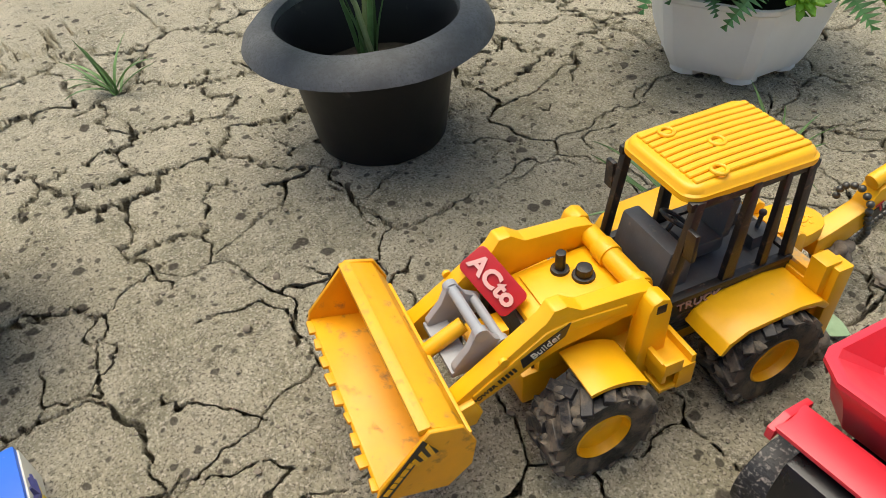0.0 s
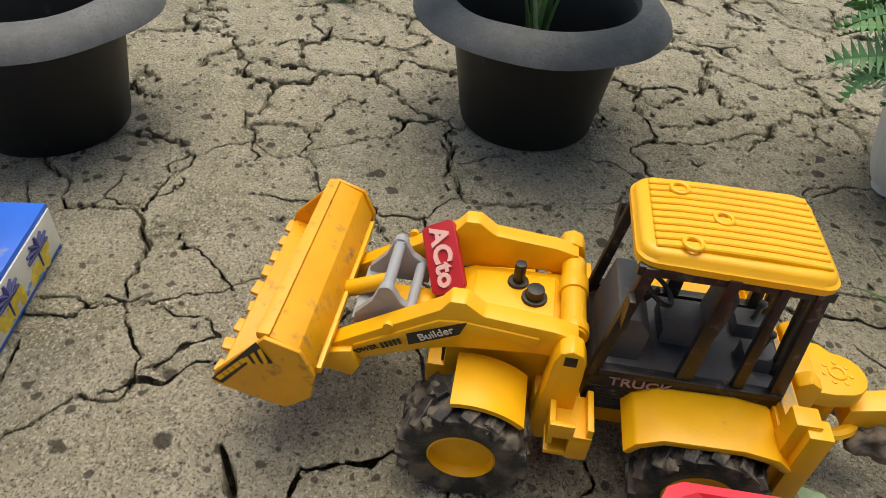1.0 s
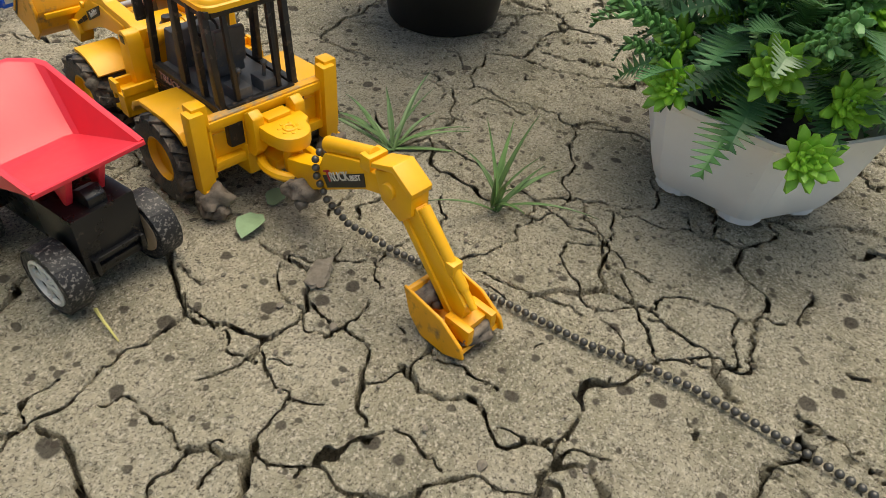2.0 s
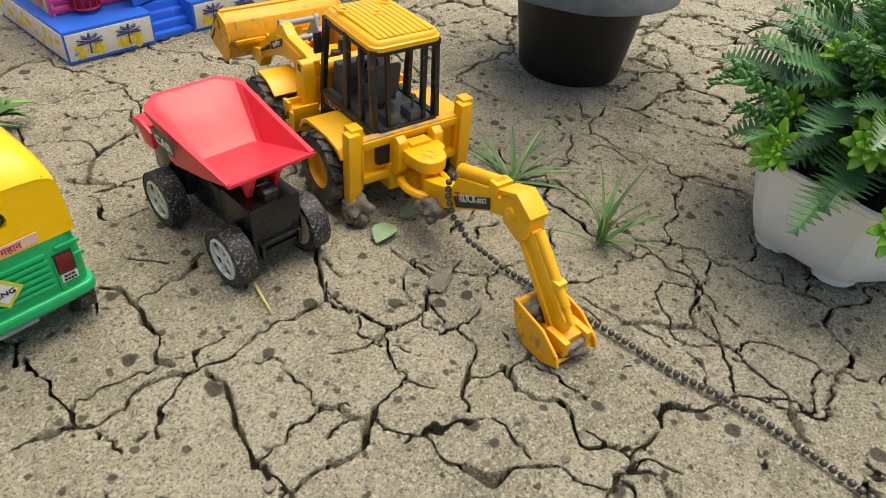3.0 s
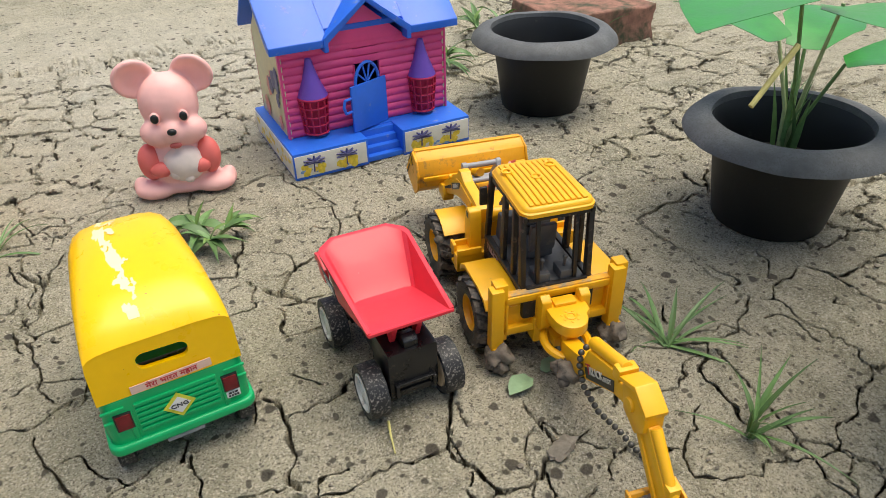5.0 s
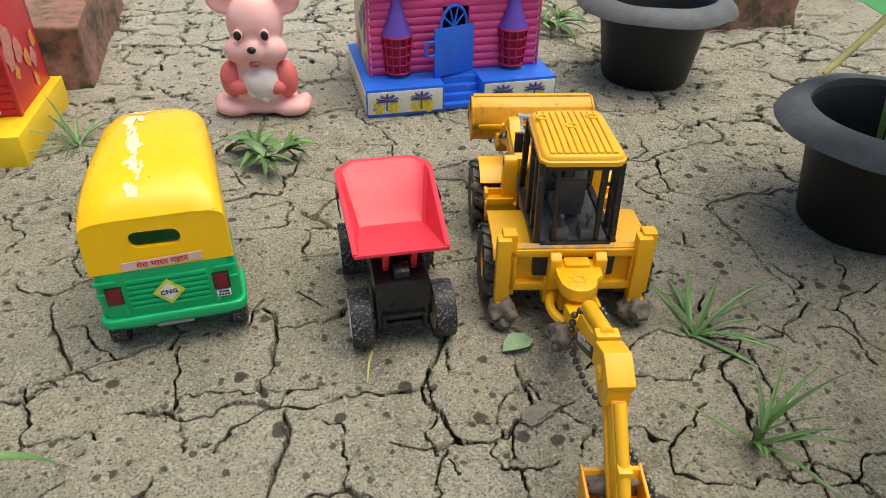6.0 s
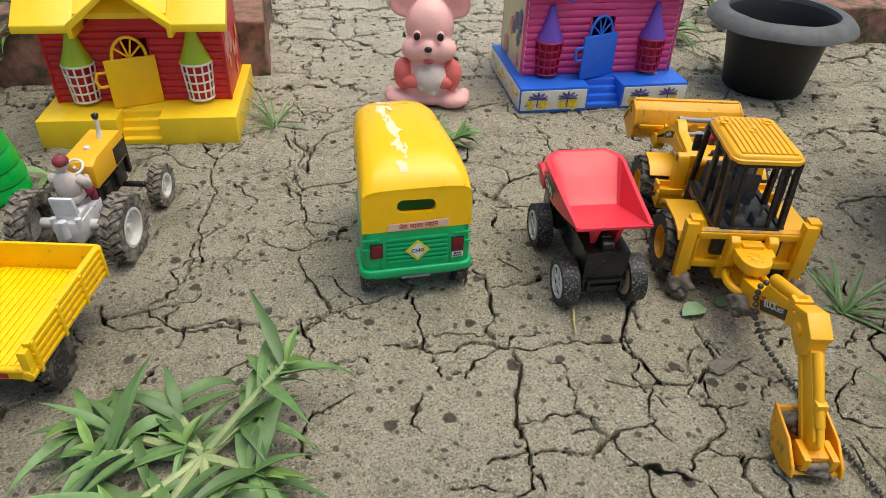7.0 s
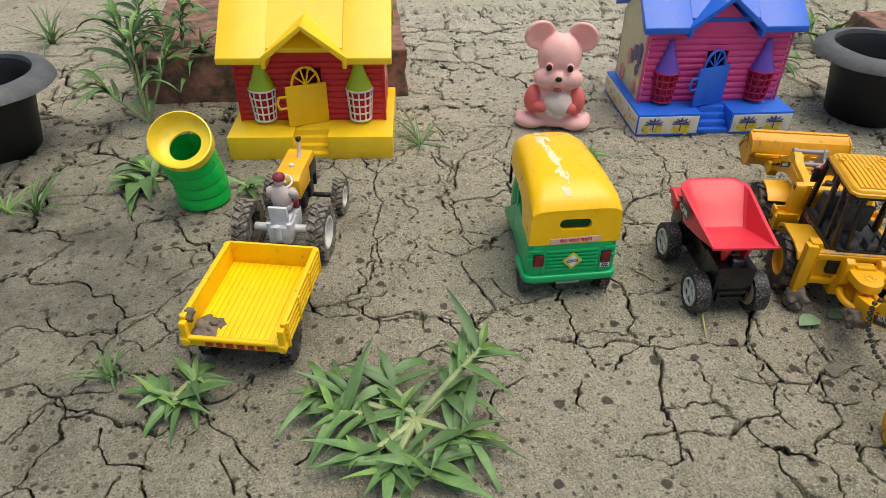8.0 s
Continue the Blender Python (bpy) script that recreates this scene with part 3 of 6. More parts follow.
def ground_material():
    m = bpy.data.materials.new("cracked_clay")
    m.use_nodes = True
    nt = m.node_tree
    p = nt.nodes["Principled BSDF"]
    tex = nt.nodes.new("ShaderNodeTexCoord")

    def noise_at(sc, detail=6.0, rough=0.6):
        n = nt.nodes.new("ShaderNodeTexNoise")
        n.inputs["Scale"].default_value, n.inputs["Detail"].default_value, n.inputs["Roughness"].default_value = sc, detail, rough
        nt.links.new(tex.outputs["Object"], n.inputs["Vector"])
        return n.outputs["Fac"]

    def ramp(src, lo, hi, a=0.0, b=1.0):
        r = nt.nodes.new("ShaderNodeMapRange")
        for k, v in (("From Min", lo), ("From Max", hi), ("To Min", a), ("To Max", b)):
            r.inputs[k].default_value = v
        nt.links.new(src, r.inputs["Value"])
        return r.outputs["Result"]

    def mix(fac, a, b):
        x = nt.nodes.new("ShaderNodeMix")
        x.data_type = "RGBA"
        for sock, val in ((x.inputs[0], fac), (x.inputs[6], a), (x.inputs[7], b)):
            if isinstance(val, bpy.types.NodeSocket):
                nt.links.new(val, sock)
            else:
                sock.default_value = val
        return x.outputs[2]

    def times(a, b):
        x = nt.nodes.new("ShaderNodeMath")
        x.operation = "MULTIPLY"
        nt.links.new(a, x.inputs[0])
        nt.links.new(b, x.inputs[1])
        return x.outputs[0]

    def minus(a, b):
        x = nt.nodes.new("ShaderNodeMath")
        x.operation = "SUBTRACT"
        nt.links.new(a, x.inputs[0])
        nt.links.new(b, x.inputs[1])
        return x.outputs[0]

    col = mix(ramp(noise_at(5.0), 0.32, 0.68), (0.445, 0.405, 0.275, 1), (0.645, 0.58, 0.42, 1))
    col = mix(ramp(noise_at(30.0, 8.0, 0.7), 0.42, 0.70, 0, 0.7), col, (0.78, 0.70, 0.54, 1))
    col = mix(ramp(noise_at(14.0, 8.0, 0.72), 0.51, 0.64, 0, 0.6), col, (0.25, 0.235, 0.155, 1))
    col = mix(ramp(noise_at(110.0, 8.0, 0.75), 0.49, 0.35, 0, 0.7), col, (0.20, 0.175, 0.125, 1))
    fleck = ramp(noise_at(800.0, 3.0, 0.8), 0.475, 0.39, 0, 0.95)
    col = mix(fleck, col, (0.14, 0.115, 0.085, 1))
    pale = ramp(noise_at(620.0, 3.0, 0.8), 0.535, 0.61, 0, 0.95)
    col = mix(pale, col, (0.82, 0.75, 0.61, 1))
    # damp darker soil round the cup and the trailer, and beside the leafy pot
    for place, outer, inner, most in (((-0.42, 0.10, 0.0), 0.36, 0.06, 0.80), ((0.36, -0.10, 0.0), 0.22, 0.05, 0.34)):
        away = nt.nodes.new("ShaderNodeVectorMath")
        away.operation = "DISTANCE"
        nt.links.new(tex.outputs["Object"], away.inputs[0])
        away.inputs[1].default_value = place
        damp = ramp(away.outputs["Value"], outer, inner)
        col = mix(times(damp, ramp(noise_at(14.0, 5.0), 0.30, 0.60, 0.25, most)), col, (0.150, 0.140, 0.106, 1))
    # a paler dry stretch between the slab and the doll
    away = nt.nodes.new("ShaderNodeVectorMath")
    away.operation = "DISTANCE"
    nt.links.new(tex.outputs["Object"], away.inputs[0])
    away.inputs[1].default_value = (0.08, 0.62, 0.0)
    dry = ramp(away.outputs["Value"], 0.42, 0.12)
    col = mix(times(dry, ramp(noise_at(22.0, 7.0, 0.7), 0.35, 0.65, 0.2, 0.75)), col, (0.74, 0.68, 0.56, 1))
    # damp droplet marks of many sizes
    warp = nt.nodes.new("ShaderNodeVectorMath")
    warp.operation = "MULTIPLY_ADD"
    wn = nt.nodes.new("ShaderNodeTexNoise")
    wn.inputs["Scale"].default_value = 240.0
    nt.links.new(tex.outputs["Object"], wn.inputs["Vector"])
    nt.links.new(wn.outputs["Color"], warp.inputs[0])
    warp.inputs[1].default_value = (0.0032, 0.0032, 0.0)
    nt.links.new(tex.outputs["Object"], warp.inputs[2])
    level = nt.nodes.new("ShaderNodeVectorMath")
    level.operation = "MULTIPLY"
    nt.links.new(warp.outputs[0], level.inputs[0])
    level.inputs[1].default_value = (1, 1, 0)
    for size, lo, hi, dark, share in ((66.0, 0.05, 0.25, 0.86, 0.30), (150.0, 0.05, 0.30, 0.8, 0.40)):
        spots = nt.nodes.new("ShaderNodeTexVoronoi")
        spots.inputs["Scale"].default_value = size
        nt.links.new(level.outputs[0], spots.inputs["Vector"])
        cell = nt.nodes.new("ShaderNodeSeparateColor")
        nt.links.new(spots.outputs["Color"], cell.inputs[0])
        radius = ramp(cell.outputs[0], share, 1.0, lo, hi)
        dots = ramp(minus(spots.outputs["Distance"], radius), 0.03, -0.03)
        col = mix(times(dots, ramp(cell.outputs[0], share - 0.02, share + 0.02, 0.0, dark)), col, (0.085, 0.07, 0.055, 1))
    nt.links.new(col, p.inputs["Base Color"])
    p.inputs["Roughness"].default_value = 0.92
    p.inputs["Specular IOR Level"].default_value = 0.25
    b1 = nt.nodes.new("ShaderNodeBump")
    b1.inputs["Strength"].default_value, b1.inputs["Distance"].default_value = 1.0, 0.0042
    nt.links.new(noise_at(320.0, 8.0, 0.78), b1.inputs["Height"])
    b2 = nt.nodes.new("ShaderNodeBump")
    b2.inputs["Strength"].default_value, b2.inputs["Distance"].default_value = 0.9, 0.008
    nt.links.new(noise_at(60.0, 7.0, 0.68), b2.inputs["Height"])
    nt.links.new(b2.outputs["Normal"], b1.inputs["Normal"])
    nt.links.new(b1.outputs["Normal"], p.inputs["Normal"])
    return m


ground = build_ground()


# ---------------------------------------------------------------- backhoe loader toy (x right, y ahead)


def mud_lump(parent, c, r, seed, stretch=(1, 1, 1)):
    s = Shape()
    rnd = random.Random(seed)
    s.ball(c, r, 0.55, 3, stretch, seed)
    for k in range(4):
        s.ball((c[0] + rnd.uniform(-r, r) * 0.7, c[1] + rnd.uniform(-r, r) * 0.7, c[2] + rnd.uniform(-r, r) * 0.5), r * rnd.uniform(0.3, 0.5), 0.6, 2, seed=seed + k + 1)
    return part("mud_lump", s, LUMP_MUD, parent, "lump of dried grey mud", 85)


def rounded(x0, x1, y0, y1, r, n=5):
    """A rounded rectangle's outline."""
    pts = []
    for cx, cy, a0 in ((x1 - r, y1 - r, 0), (x0 + r, y1 - r, 90), (x0 + r, y0 + r, 180), (x1 - r, y0 + r, 270)):
        for k in range(n + 1):
            a = radians(a0 + 90 * k / n)
            pts.append((cx + r * math.cos(a), cy + r * math.sin(a)))
    return pts


def loader_bucket(root):
    s = Shape()
    outer = [(129, 62), (120, 58), (116, 48), (118, 38), (126, 31), (149, 38)]
    inner = [(148, 39.6), (126, 33), (119.6, 39), (118, 48), (121.5, 56.4), (129, 60)]
    s.prism(outer + inner, -41, 41, 0.25, seg=1)
    side = [(130, 62.5), (119, 58.5), (115, 48), (117, 37), (126, 29.5), (150, 37), (148, 43), (134, 58)]
    for x in (-1, 1):
        s.prism(side, x * 41 - (1.6 if x < 0 else 0), x * 41 + (1.6 if x > 0 else 0), 0.35, seg=1)
    s.box(-41, 41, 128.5, 133, 59.8, 63, 0.8)
    b = part("front_bucket", s, YELLOW_WORN, root, "worn yellow loading bucket with chipped teeth")
    rnd = random.Random(4)
    for i in range(9):
        t = Shape().box(-rnd.uniform(2.4, 3.6), rnd.uniform(2.0, 3.4), -1, rnd.uniform(0.8, 3.4), -0.8, 0.8, 0.5)
        o = part("tooth", t, YELLOW_WORN, b)
        o.matrix_local = pose((-37 + i * 9.25) * MM, 148.5 * MM, 38.6 * MM, 13, 0, rnd.uniform(-8, 8))
    for x in (-1, 1):
        st = Shape().prism([(132.5, 60.5), (149.5, 39.5), (146, 37.8), (136, 50), (128, 52)], x * 42.9 - 0.15, x * 42.9 + 0.15, 0)
        part("side_sticker", st, STICKER_BLACK, b, "black hazard sticker")
        st = Shape()
        for k in range(3):
            st.prism([(131 + 2.4 * k, 58.4 - 2.4 * k), (132.2 + 2.4 * k, 57.2 - 2.4 * k), (130.5 + 2.4 * k, 51.5 - 1.2 * k), (129.3 + 2.4 * k, 52.2 - 1.2 * k)], x * 43.2 - 0.15, x * 43.2 + 0.15, 0)
        bars(st, (x * 43.2, 142.0, 46.0), (0, x * -0.66 * -1, -x * 0.75), (0, 0.75, 0.66), [3, 2, 2.4, 3, 2], 1.7, 0.7)
        part("side_print", st, YELLOW, b)
    for x in (-22, 22):
        part("bucket_hinge", Shape().prism([(119, 40), (108, 43), (105, 36), (108, 30), (121, 33)], x - 4, x + 4, 0.8), YELLOW, b)
    part("bucket_rib", Shape().box(-38, 38, 114.5, 117.5, 44, 47, 0.6), YELLOW, b)


def loader_arm(root, x):
    out = x * 24.5
    arm = [(36, 62), (44, 64), (66, 66), (72, 70.5), (77, 70.5), (80, 66), (116, 42), (112, 34), (84, 47), (74, 50), (48, 53), (36, 52)]
    a = part("loader_arm", Shape().prism(arm, x * 16.5, x * 23.5, 0.9), YELLOW, root)
    ridge = [(48, 60.5), (72, 63), (80, 62), (108, 44), (107, 41), (80, 57), (70, 58.5), (48, 56.5)]
    part("arm_ridge", Shape().prism(ridge, x * 23.2, x * 24.3, 0.4), YELLOW, a)
    part("arm_pin", Shape().cyl((x * 23, 96, 55.5), (x * 24.5, 96, 55.5), 1.7), YELLOW, a)
    st = Shape().prism([(71, 63.4), (73, 57.6), (89, 49.2), (90, 54)], x * 24.5 - 0.15, x * 24.5 + 0.15, 0)
    part("arm_sticker", st, STICKER_BLACK, a, "black sticker with unreadable pale print")
    st = Shape()
    run = (0, x * 0.86, -x * 0.5) if x > 0 else (0, -0.86, 0.5)
    lettering("arm_lettering", "Builder", 3.0, STICKER_WHITE, a, (x * 24.8, 80.5, 56.3), run, (0, 0.5, 0.86), 0.3, 0.03, 1.05)
    st = Shape()
    bars(st, (x * 24.6, 95.5, 48.2) if x > 0 else (x * 24.6, 95.0, 48.4), run, (0, 0.5, 0.86), [1, 1, 1, 1, 1], 2.4, 0.6)
    lettering("arm_lettering", "POWER", 1.9, STICKER_BLACK, a, (x * 24.6, 103.6, 43.4), run, (0, 0.5, 0.86), 0.3, 0.04, 1.1)
    part("arm_print", st, STICKER_BLACK, a)


def loader_wheel(root, x, y, r, seed):
    w = part("wheel", tyre(r, 21, 1.5, 11.5), RUBBER, root, "mud-caked black lugged tyre with yellow hub")
    tread(w, RUBBER, r, 21, 15, 1.9, seed)
    w.location = (x * 36 * MM, y * MM, r * 0.97 * MM)
    side = Shape().lathe([(11.8, 0), (12.2, 8), (10.8, 9), (10, 5.4), (4, 4.6), (0.01, 5.6)], 30, pose(0, 0, 0, 0, 90 * x, 0))
    part("hub", side, YELLOW, w, "yellow plastic hub")
    mud = Shape()
    rnd = random.Random(seed)
    for k in range(46):
        a = rnd.uniform(0, 6.28)
        mud.ball((rnd.uniform(-9, 9), (r - 1.9) * math.cos(a), (r - 1.9) * math.sin(a)), rnd.uniform(1.4, 3.2), 0.7, 2, (1.3, 1, 1), seed + k)
    tagged(part("mud_crust", mud, WHEEL_MUD, w, "crust of dark dried mud", 80), kind="stuff")


def backhoe_loader():
    root = thing("backhoe_loader", pose(0.211, 0.0, 0, 0, 0, -14), "yellow toy backhoe loader with black cab and muddy wheels", "toy vehicle")
    P_ = lambda n, s, m=YELLOW, l="": part(n, s, m, root, l)
    P_("chassis", Shape().box(-15, 15, -38, 84, 13, 30, 1.5).box(-24, 24, 30, 46, 16, 34, 1.5))
    P_("hood", Shape().prism([(38, 30), (38, 53.5), (72, 52), (77, 49.5), (78, 30)], -16, 16, 1.4))
    P_("hood_panel", Shape().prism([(43, 53.2), (43, 54.6), (71, 53.4), (71, 52.0)], -12, 12, 0.4))
    P_("grille", Shape().box(-13, 13, 77, 79, 30, 47, 0.5), LOADER_BLACK, "black front grille")
    P_("exhaust_pipe", Shape().cyl((7.4, 56, 53), (7.4, 56, 63), 2.1, 2.0, 16, 0.4).cyl((7.4, 56, 53), (7.4, 56, 55.2), 4, 3.6, 16, 0.3), LOADER_BLACK, "black exhaust stub")
    P_("filler_cap", Shape().cyl((0.3, 50, 53.5), (0.3, 50, 55.5), 4.6, 4.4, 18, 0.4).cyl((0.3, 50, 55), (0.3, 50, 59), 3.4, 3.2, 10, 0.6), LOADER_BLACK, "black filler cap")
    P_("cross_tube", Shape().cyl((-18, 37, 57), (18, 37, 57), 4.3, None, 24).cyl((2, 37, 57), (9, 37, 57), 5.1, None, 24, 0.4).cyl((-17, 37, 57), (-13, 37, 57), 5.1, None, 24, 0.4))
    for x in (-1, 1):
        loader_arm(root, x)
        t = Shape().prism([(33, 18), (33, 58), (34.5, 62), (38, 63.5), (41.5, 62), (43, 58), (45, 34), (47, 18)], x * 22, x * 30, 1.0)
        tower = P_("tower", t)
        # flat black plate, the shade of a slot put on as colour
        part("tower_slot", Shape().prism([(36, 57), (40, 57), (40, 61), (36, 61)], x * 30 - 0.2, x * 30 + 0.2, 0.15), LOADER_BLACK, tower)
        f = Shape()
        rows = []
        for k in range(13):
            a = radians(78 + 54 * k / 12)
            for_r = []
            for rr in (27.2, 25.4):
                for ux in ((21, 42) if rr > 26 else (42, 21)):
                    for_r.append((x * ux, 67 + rr * math.cos(a), 18.5 + rr * math.sin(a)))
            rows.append(for_r)
        f.loft(rows)
        P_("front_fender", f)
        rf = [(17.5, 35), (14.5, 40), (7, 44), (-17, 45), (-28, 43), (-33, 38.5), (-31, 37), (-26, 40.5), (-17, 42.4), (6, 41.5), (12.5, 38), (15.5, 34)]
        P_("rear_fender", Shape().prism(rf, x * 21, x * 42, 0.7, seg=2))
        step = P_("step", Shape().box(*sorted((x * 24, x * 40)), 27, 41, 24.5, 26.5, 0.4), YELLOW, "yellow access step")
        for xa, xb, ya, yb, za, zb in ((24, 40, 27, 29, 26, 40), (24, 40, 39, 41, 30, 40), (38.5, 40.5, 27, 34, 24.5, 36), (24, 40.5, 27, 41, 34.5, 36.2), (38.6, 40.6, 33, 41, 34.5, 41), (31, 33, 28, 40, 26, 31)):
            part("step_plate", Shape().box(*sorted((x * xa, x * xb)), ya, yb, za, zb, 0.4), YELLOW, step)
        loader_wheel(root, x, 67, 21.5, 3 + x)
        loader_wheel(root, x, -9.5, 21.5, 13 + x)
    # cab
    P_("cab_base", Shape().prism([(31, 28), (30, 44), (24, 47), (-34, 47), (-36, 44), (-36, 30)], -21.5, 21.5, 1.6), LOADER_BLACK, "dusty black cab base")
    for x in (-1, 1):
        ribs = Shape()
        for k in range(6):
            ribs.box(x * 21.3 - 0.4, x * 21.3 + 0.9 * (1 if x > 0 else 1) - 0.3, 6 + k * 1.5, 29.5, 31 + k * 1.7, 32 + k * 1.7, 0.2)
        P_("cab_louvre", ribs, LOADER_BLACK)
    lettering("cab_lettering", "TRUCK", 3.6, FADED_PRINT, root, (-22.0, 13, 44.0), (0, -1, 0), (0.1, 0, 1), 0.5, 0.06, 1.25)
    for x in (-1, 1):
        P_("pillar", Shape().prism([(31, 44), (27, 44), (19, 93), (23, 93)], x * 18.2, x * 21.4, 0.7), LOADER_BLACK)
        P_("pillar", Shape().prism([(2, 45), (-4, 45), (-5.5, 93), (-1.5, 93)], x * 18.6, x * 21.5, 0.7), LOADER_BLACK)
        P_("pillar", Shape().prism([(-17, 45), (-21, 45), (-20, 93), (-17, 93)], x * 18.6, x * 21.4, 0.7), LOADER_BLACK)
        P_("pillar", Shape().prism([(-30, 45), (-35, 45), (-31, 93), (-27, 93)], x * 18.2, x * 21.4, 0.7), LOADER_BLACK)
        P_("pillar", Shape().prism([(-32, 45), (-35, 45), (-31, 93), (-28.5, 93)], x * 10, x * 12.4, 0.6), LOADER_BLACK)
        P_("window_rail", Shape().box(x * 19.5 - 1.2, x * 19.5 + 1.2, -33, 25, 89.5, 93, 0.5), LOADER_BLACK)
        P_("side_mirror", Shape().box(x * 24 - 2.4, x * 24 + 2.4, 24, 26, 72, 84, 0.6).box(x * 20 - 1.4, x * 23 + 1.4, 24, 25.4, 77, 78.6, 0.3), LOADER_BLACK, "black wing mirror")
    P_("window_rail", Shape().box(-18, 18, -33, -29.5, 89.5, 93, 0.5), LOADER_BLACK)
    P_("window_rail", Shape().box(-17, 17, 19, 22, 89.5, 93, 0.5), LOADER_BLACK)
    P_("cab_sill", Shape().prism([(27, 46.4), (27, 49), (-33, 49), (-36.5, 46.4)], -22.2, -18.5, 0.6), LOADER_BLACK)
    P_("cab_sill", Shape().prism([(27, 46.4), (27, 49), (-33, 49), (-36.5, 46.4)], 18.5, 22.2, 0.6), LOADER_BLACK)
    P_("cab_sill", Shape().box(-18.4, 18.4, -36.5, -33.2, 46.4, 49.2, 0.6), LOADER_BLACK)
    P_("cab_floor", Shape().box(-18, 18, -33, 26, 46.5, 48, 0.3), CAB_GREY, "grey cab floor")
    P_("seat", Shape().box(-8, 8, -8, 8, 50, 57, 1.6).prism([(-10, 56), (-6, 56), (-8, 74), (-12, 74)], -8, 8, 1.4).box(-4, 4, -5, 5, 46, 51, 0.5), CAB_GREY, "grey moulded driver seat")
    P_("dashboard", Shape().prism([(28, 46), (14, 46), (13, 60), (17, 66), (24, 66)], -15, 15, 1.2), CAB_GREY, "grey dashboard")
    P_("steering_wheel", Shape().ring((0, 11, 67), 6, 0.9, pose(0, 0, 0, 35)).cyl((0, 11, 67), (0, 15, 61), 1.0), LOADER_BLACK, "black steering wheel")
    P_("control_console", Shape().box(-12, -3, -30, -19, 47, 54, 1).box(3, 12, -30, -19, 47, 54, 1).cyl((-7, -25, 54), (-7, -26, 61), 0.9).ball((-7, -26, 61), 1.6).cyl((7, -25, 54), (7, -26, 61), 0.9).ball((7, -26, 61), 1.6), CAB_GREY, "grey lever console")
    # roof
    top = rounded(-21.5, 21.5, -34, 26, 6)
    rows = []
    for z, inset in ((92.6, 1.2), (93.0, 0), (95.2, 0), (95.8, 0.9), (97.2, 1.3), (98.2, 2.4), (98.4, 4)):
        rows.append([(x * (1 - inset / 22) * (1 - max(0, y - 8) * 0.004), y * (1 - inset / 34), z - 0.0012 * y * y * (1 if y > 0 else 0.6)) for x, y in top])
    roof = P_("roof", Shape().loft(rows), YELLOW, "ribbed yellow cab roof")
    for k in range(10):
        x = -15.3 + k * 3.4
        part("roof_rib", Shape().prism([(-30.5, 97.2), (-30.5, 98.6), (-15, 99.3), (0, 99.4), (12, 99.2), (21, 98.5), (21, 97.2)], x - 1.42, x + 1.42, 0.4, seg=1), YELLOW, roof)
    for x, y in ((11.5, 11.4), (-1.5, -0.8), (-15.2, 10.4)):
        part("roof_ring", Shape().ring((x, y, 99.4), 2.7, 0.75), YELLOW, roof)
    for ob in root.children_recursive:
        if ob.name.split(".")[0] in ("roof", "roof_rib", "roof_ring", "pillar", "window_rail", "cab_sill", "cab_floor"):
            for v in ob.data.vertices:
                v.co.y = 0.026 + (v.co.y - 0.026) * 0.945
    # grey linkage and red sign between the arms
    for x in (-12, 12):
        P_("link_plate", Shape().prism([(88, 44), (88, 52), (94, 56), (97, 62), (101, 62), (104, 55), (110, 48), (110, 44)], x - 1.6, x + 1.6, 0.7), LINK_GREY, "light grey link plate")
    P_("link_rod", Shape().cyl((-13, 99, 60), (13, 99, 60), 2.0).cyl((-14, 99, 60), (-11, 99, 60), 2.8).cyl((11, 99, 60), (14, 99, 60), 2.8), LINK_GREY, "light grey cross rod")
    P_("link_rod", Shape().cyl((-13, 91, 52), (13, 91, 52), 1.8).cyl((-14, 91, 52), (-11, 91, 52), 2.6), LINK_GREY, "light grey cross rod")
    P_("link_tray", Shape().box(-13.5, 13.5, 102, 111, 43.5, 46, 0.6), LINK_GREY, "light grey tray")
    P_("tilt_ram", Shape().cyl((0, 100, 53), (0, 117, 45), 3.0).box(-5, 5, 84, 100, 44, 47, 0.5))
    xs, ys = Vector((-0.80, -0.32, -0.50)).normalized(), Vector((0.05, -0.86, 0.5))
    nz = xs.cross(ys).normalized()
    ys = nz.cross(xs)
    c = Vector((10, 83, 58))
    m = Matrix(((xs.x, ys.x, nz.x, c.x), (xs.y, ys.y, nz.y, c.y), (xs.z, ys.z, nz.z, c.z), (0, 0, 0, 1)))
    sign = P_("name_sign", Shape().prism(rounded(-13, 13, -6.4, 6.4, 2.5), -1.2, 1.2, 0.4, "z", m), SIGN_RED, "red sign plate with raised pale pink letters")
    lettering("sign_lettering", "ACto", 6.8, SIGN_PINK, sign, c + nz * 1.4, xs, ys, 1.4, 0.35, 1.05)
    loader_bucket(root)
    # rear frame, stabilisers
    P_("rear_frame", Shape().box(-37, 37, -42, -36, 42.5, 47, 0.8).box(-37, 37, -42, -36, 21, 26, 0.8).box(-37, -30, -42, -36, 22, 46, 0.8).box(30, 37, -42, -36, 22, 46, 0.8).box(-36, 36, -38, -35, 24, 44, 0.3).box(-14, -10, -42, -36, 22, 46, 0.5).box(10, 14, -42, -36, 22, 46, 0.5))
    P_("rear_deck", Shape().box(-34, 34, -35.5, -30.5, 46, 48, 0.6), YELLOW_DUSTY, "dusty yellow rear deck")
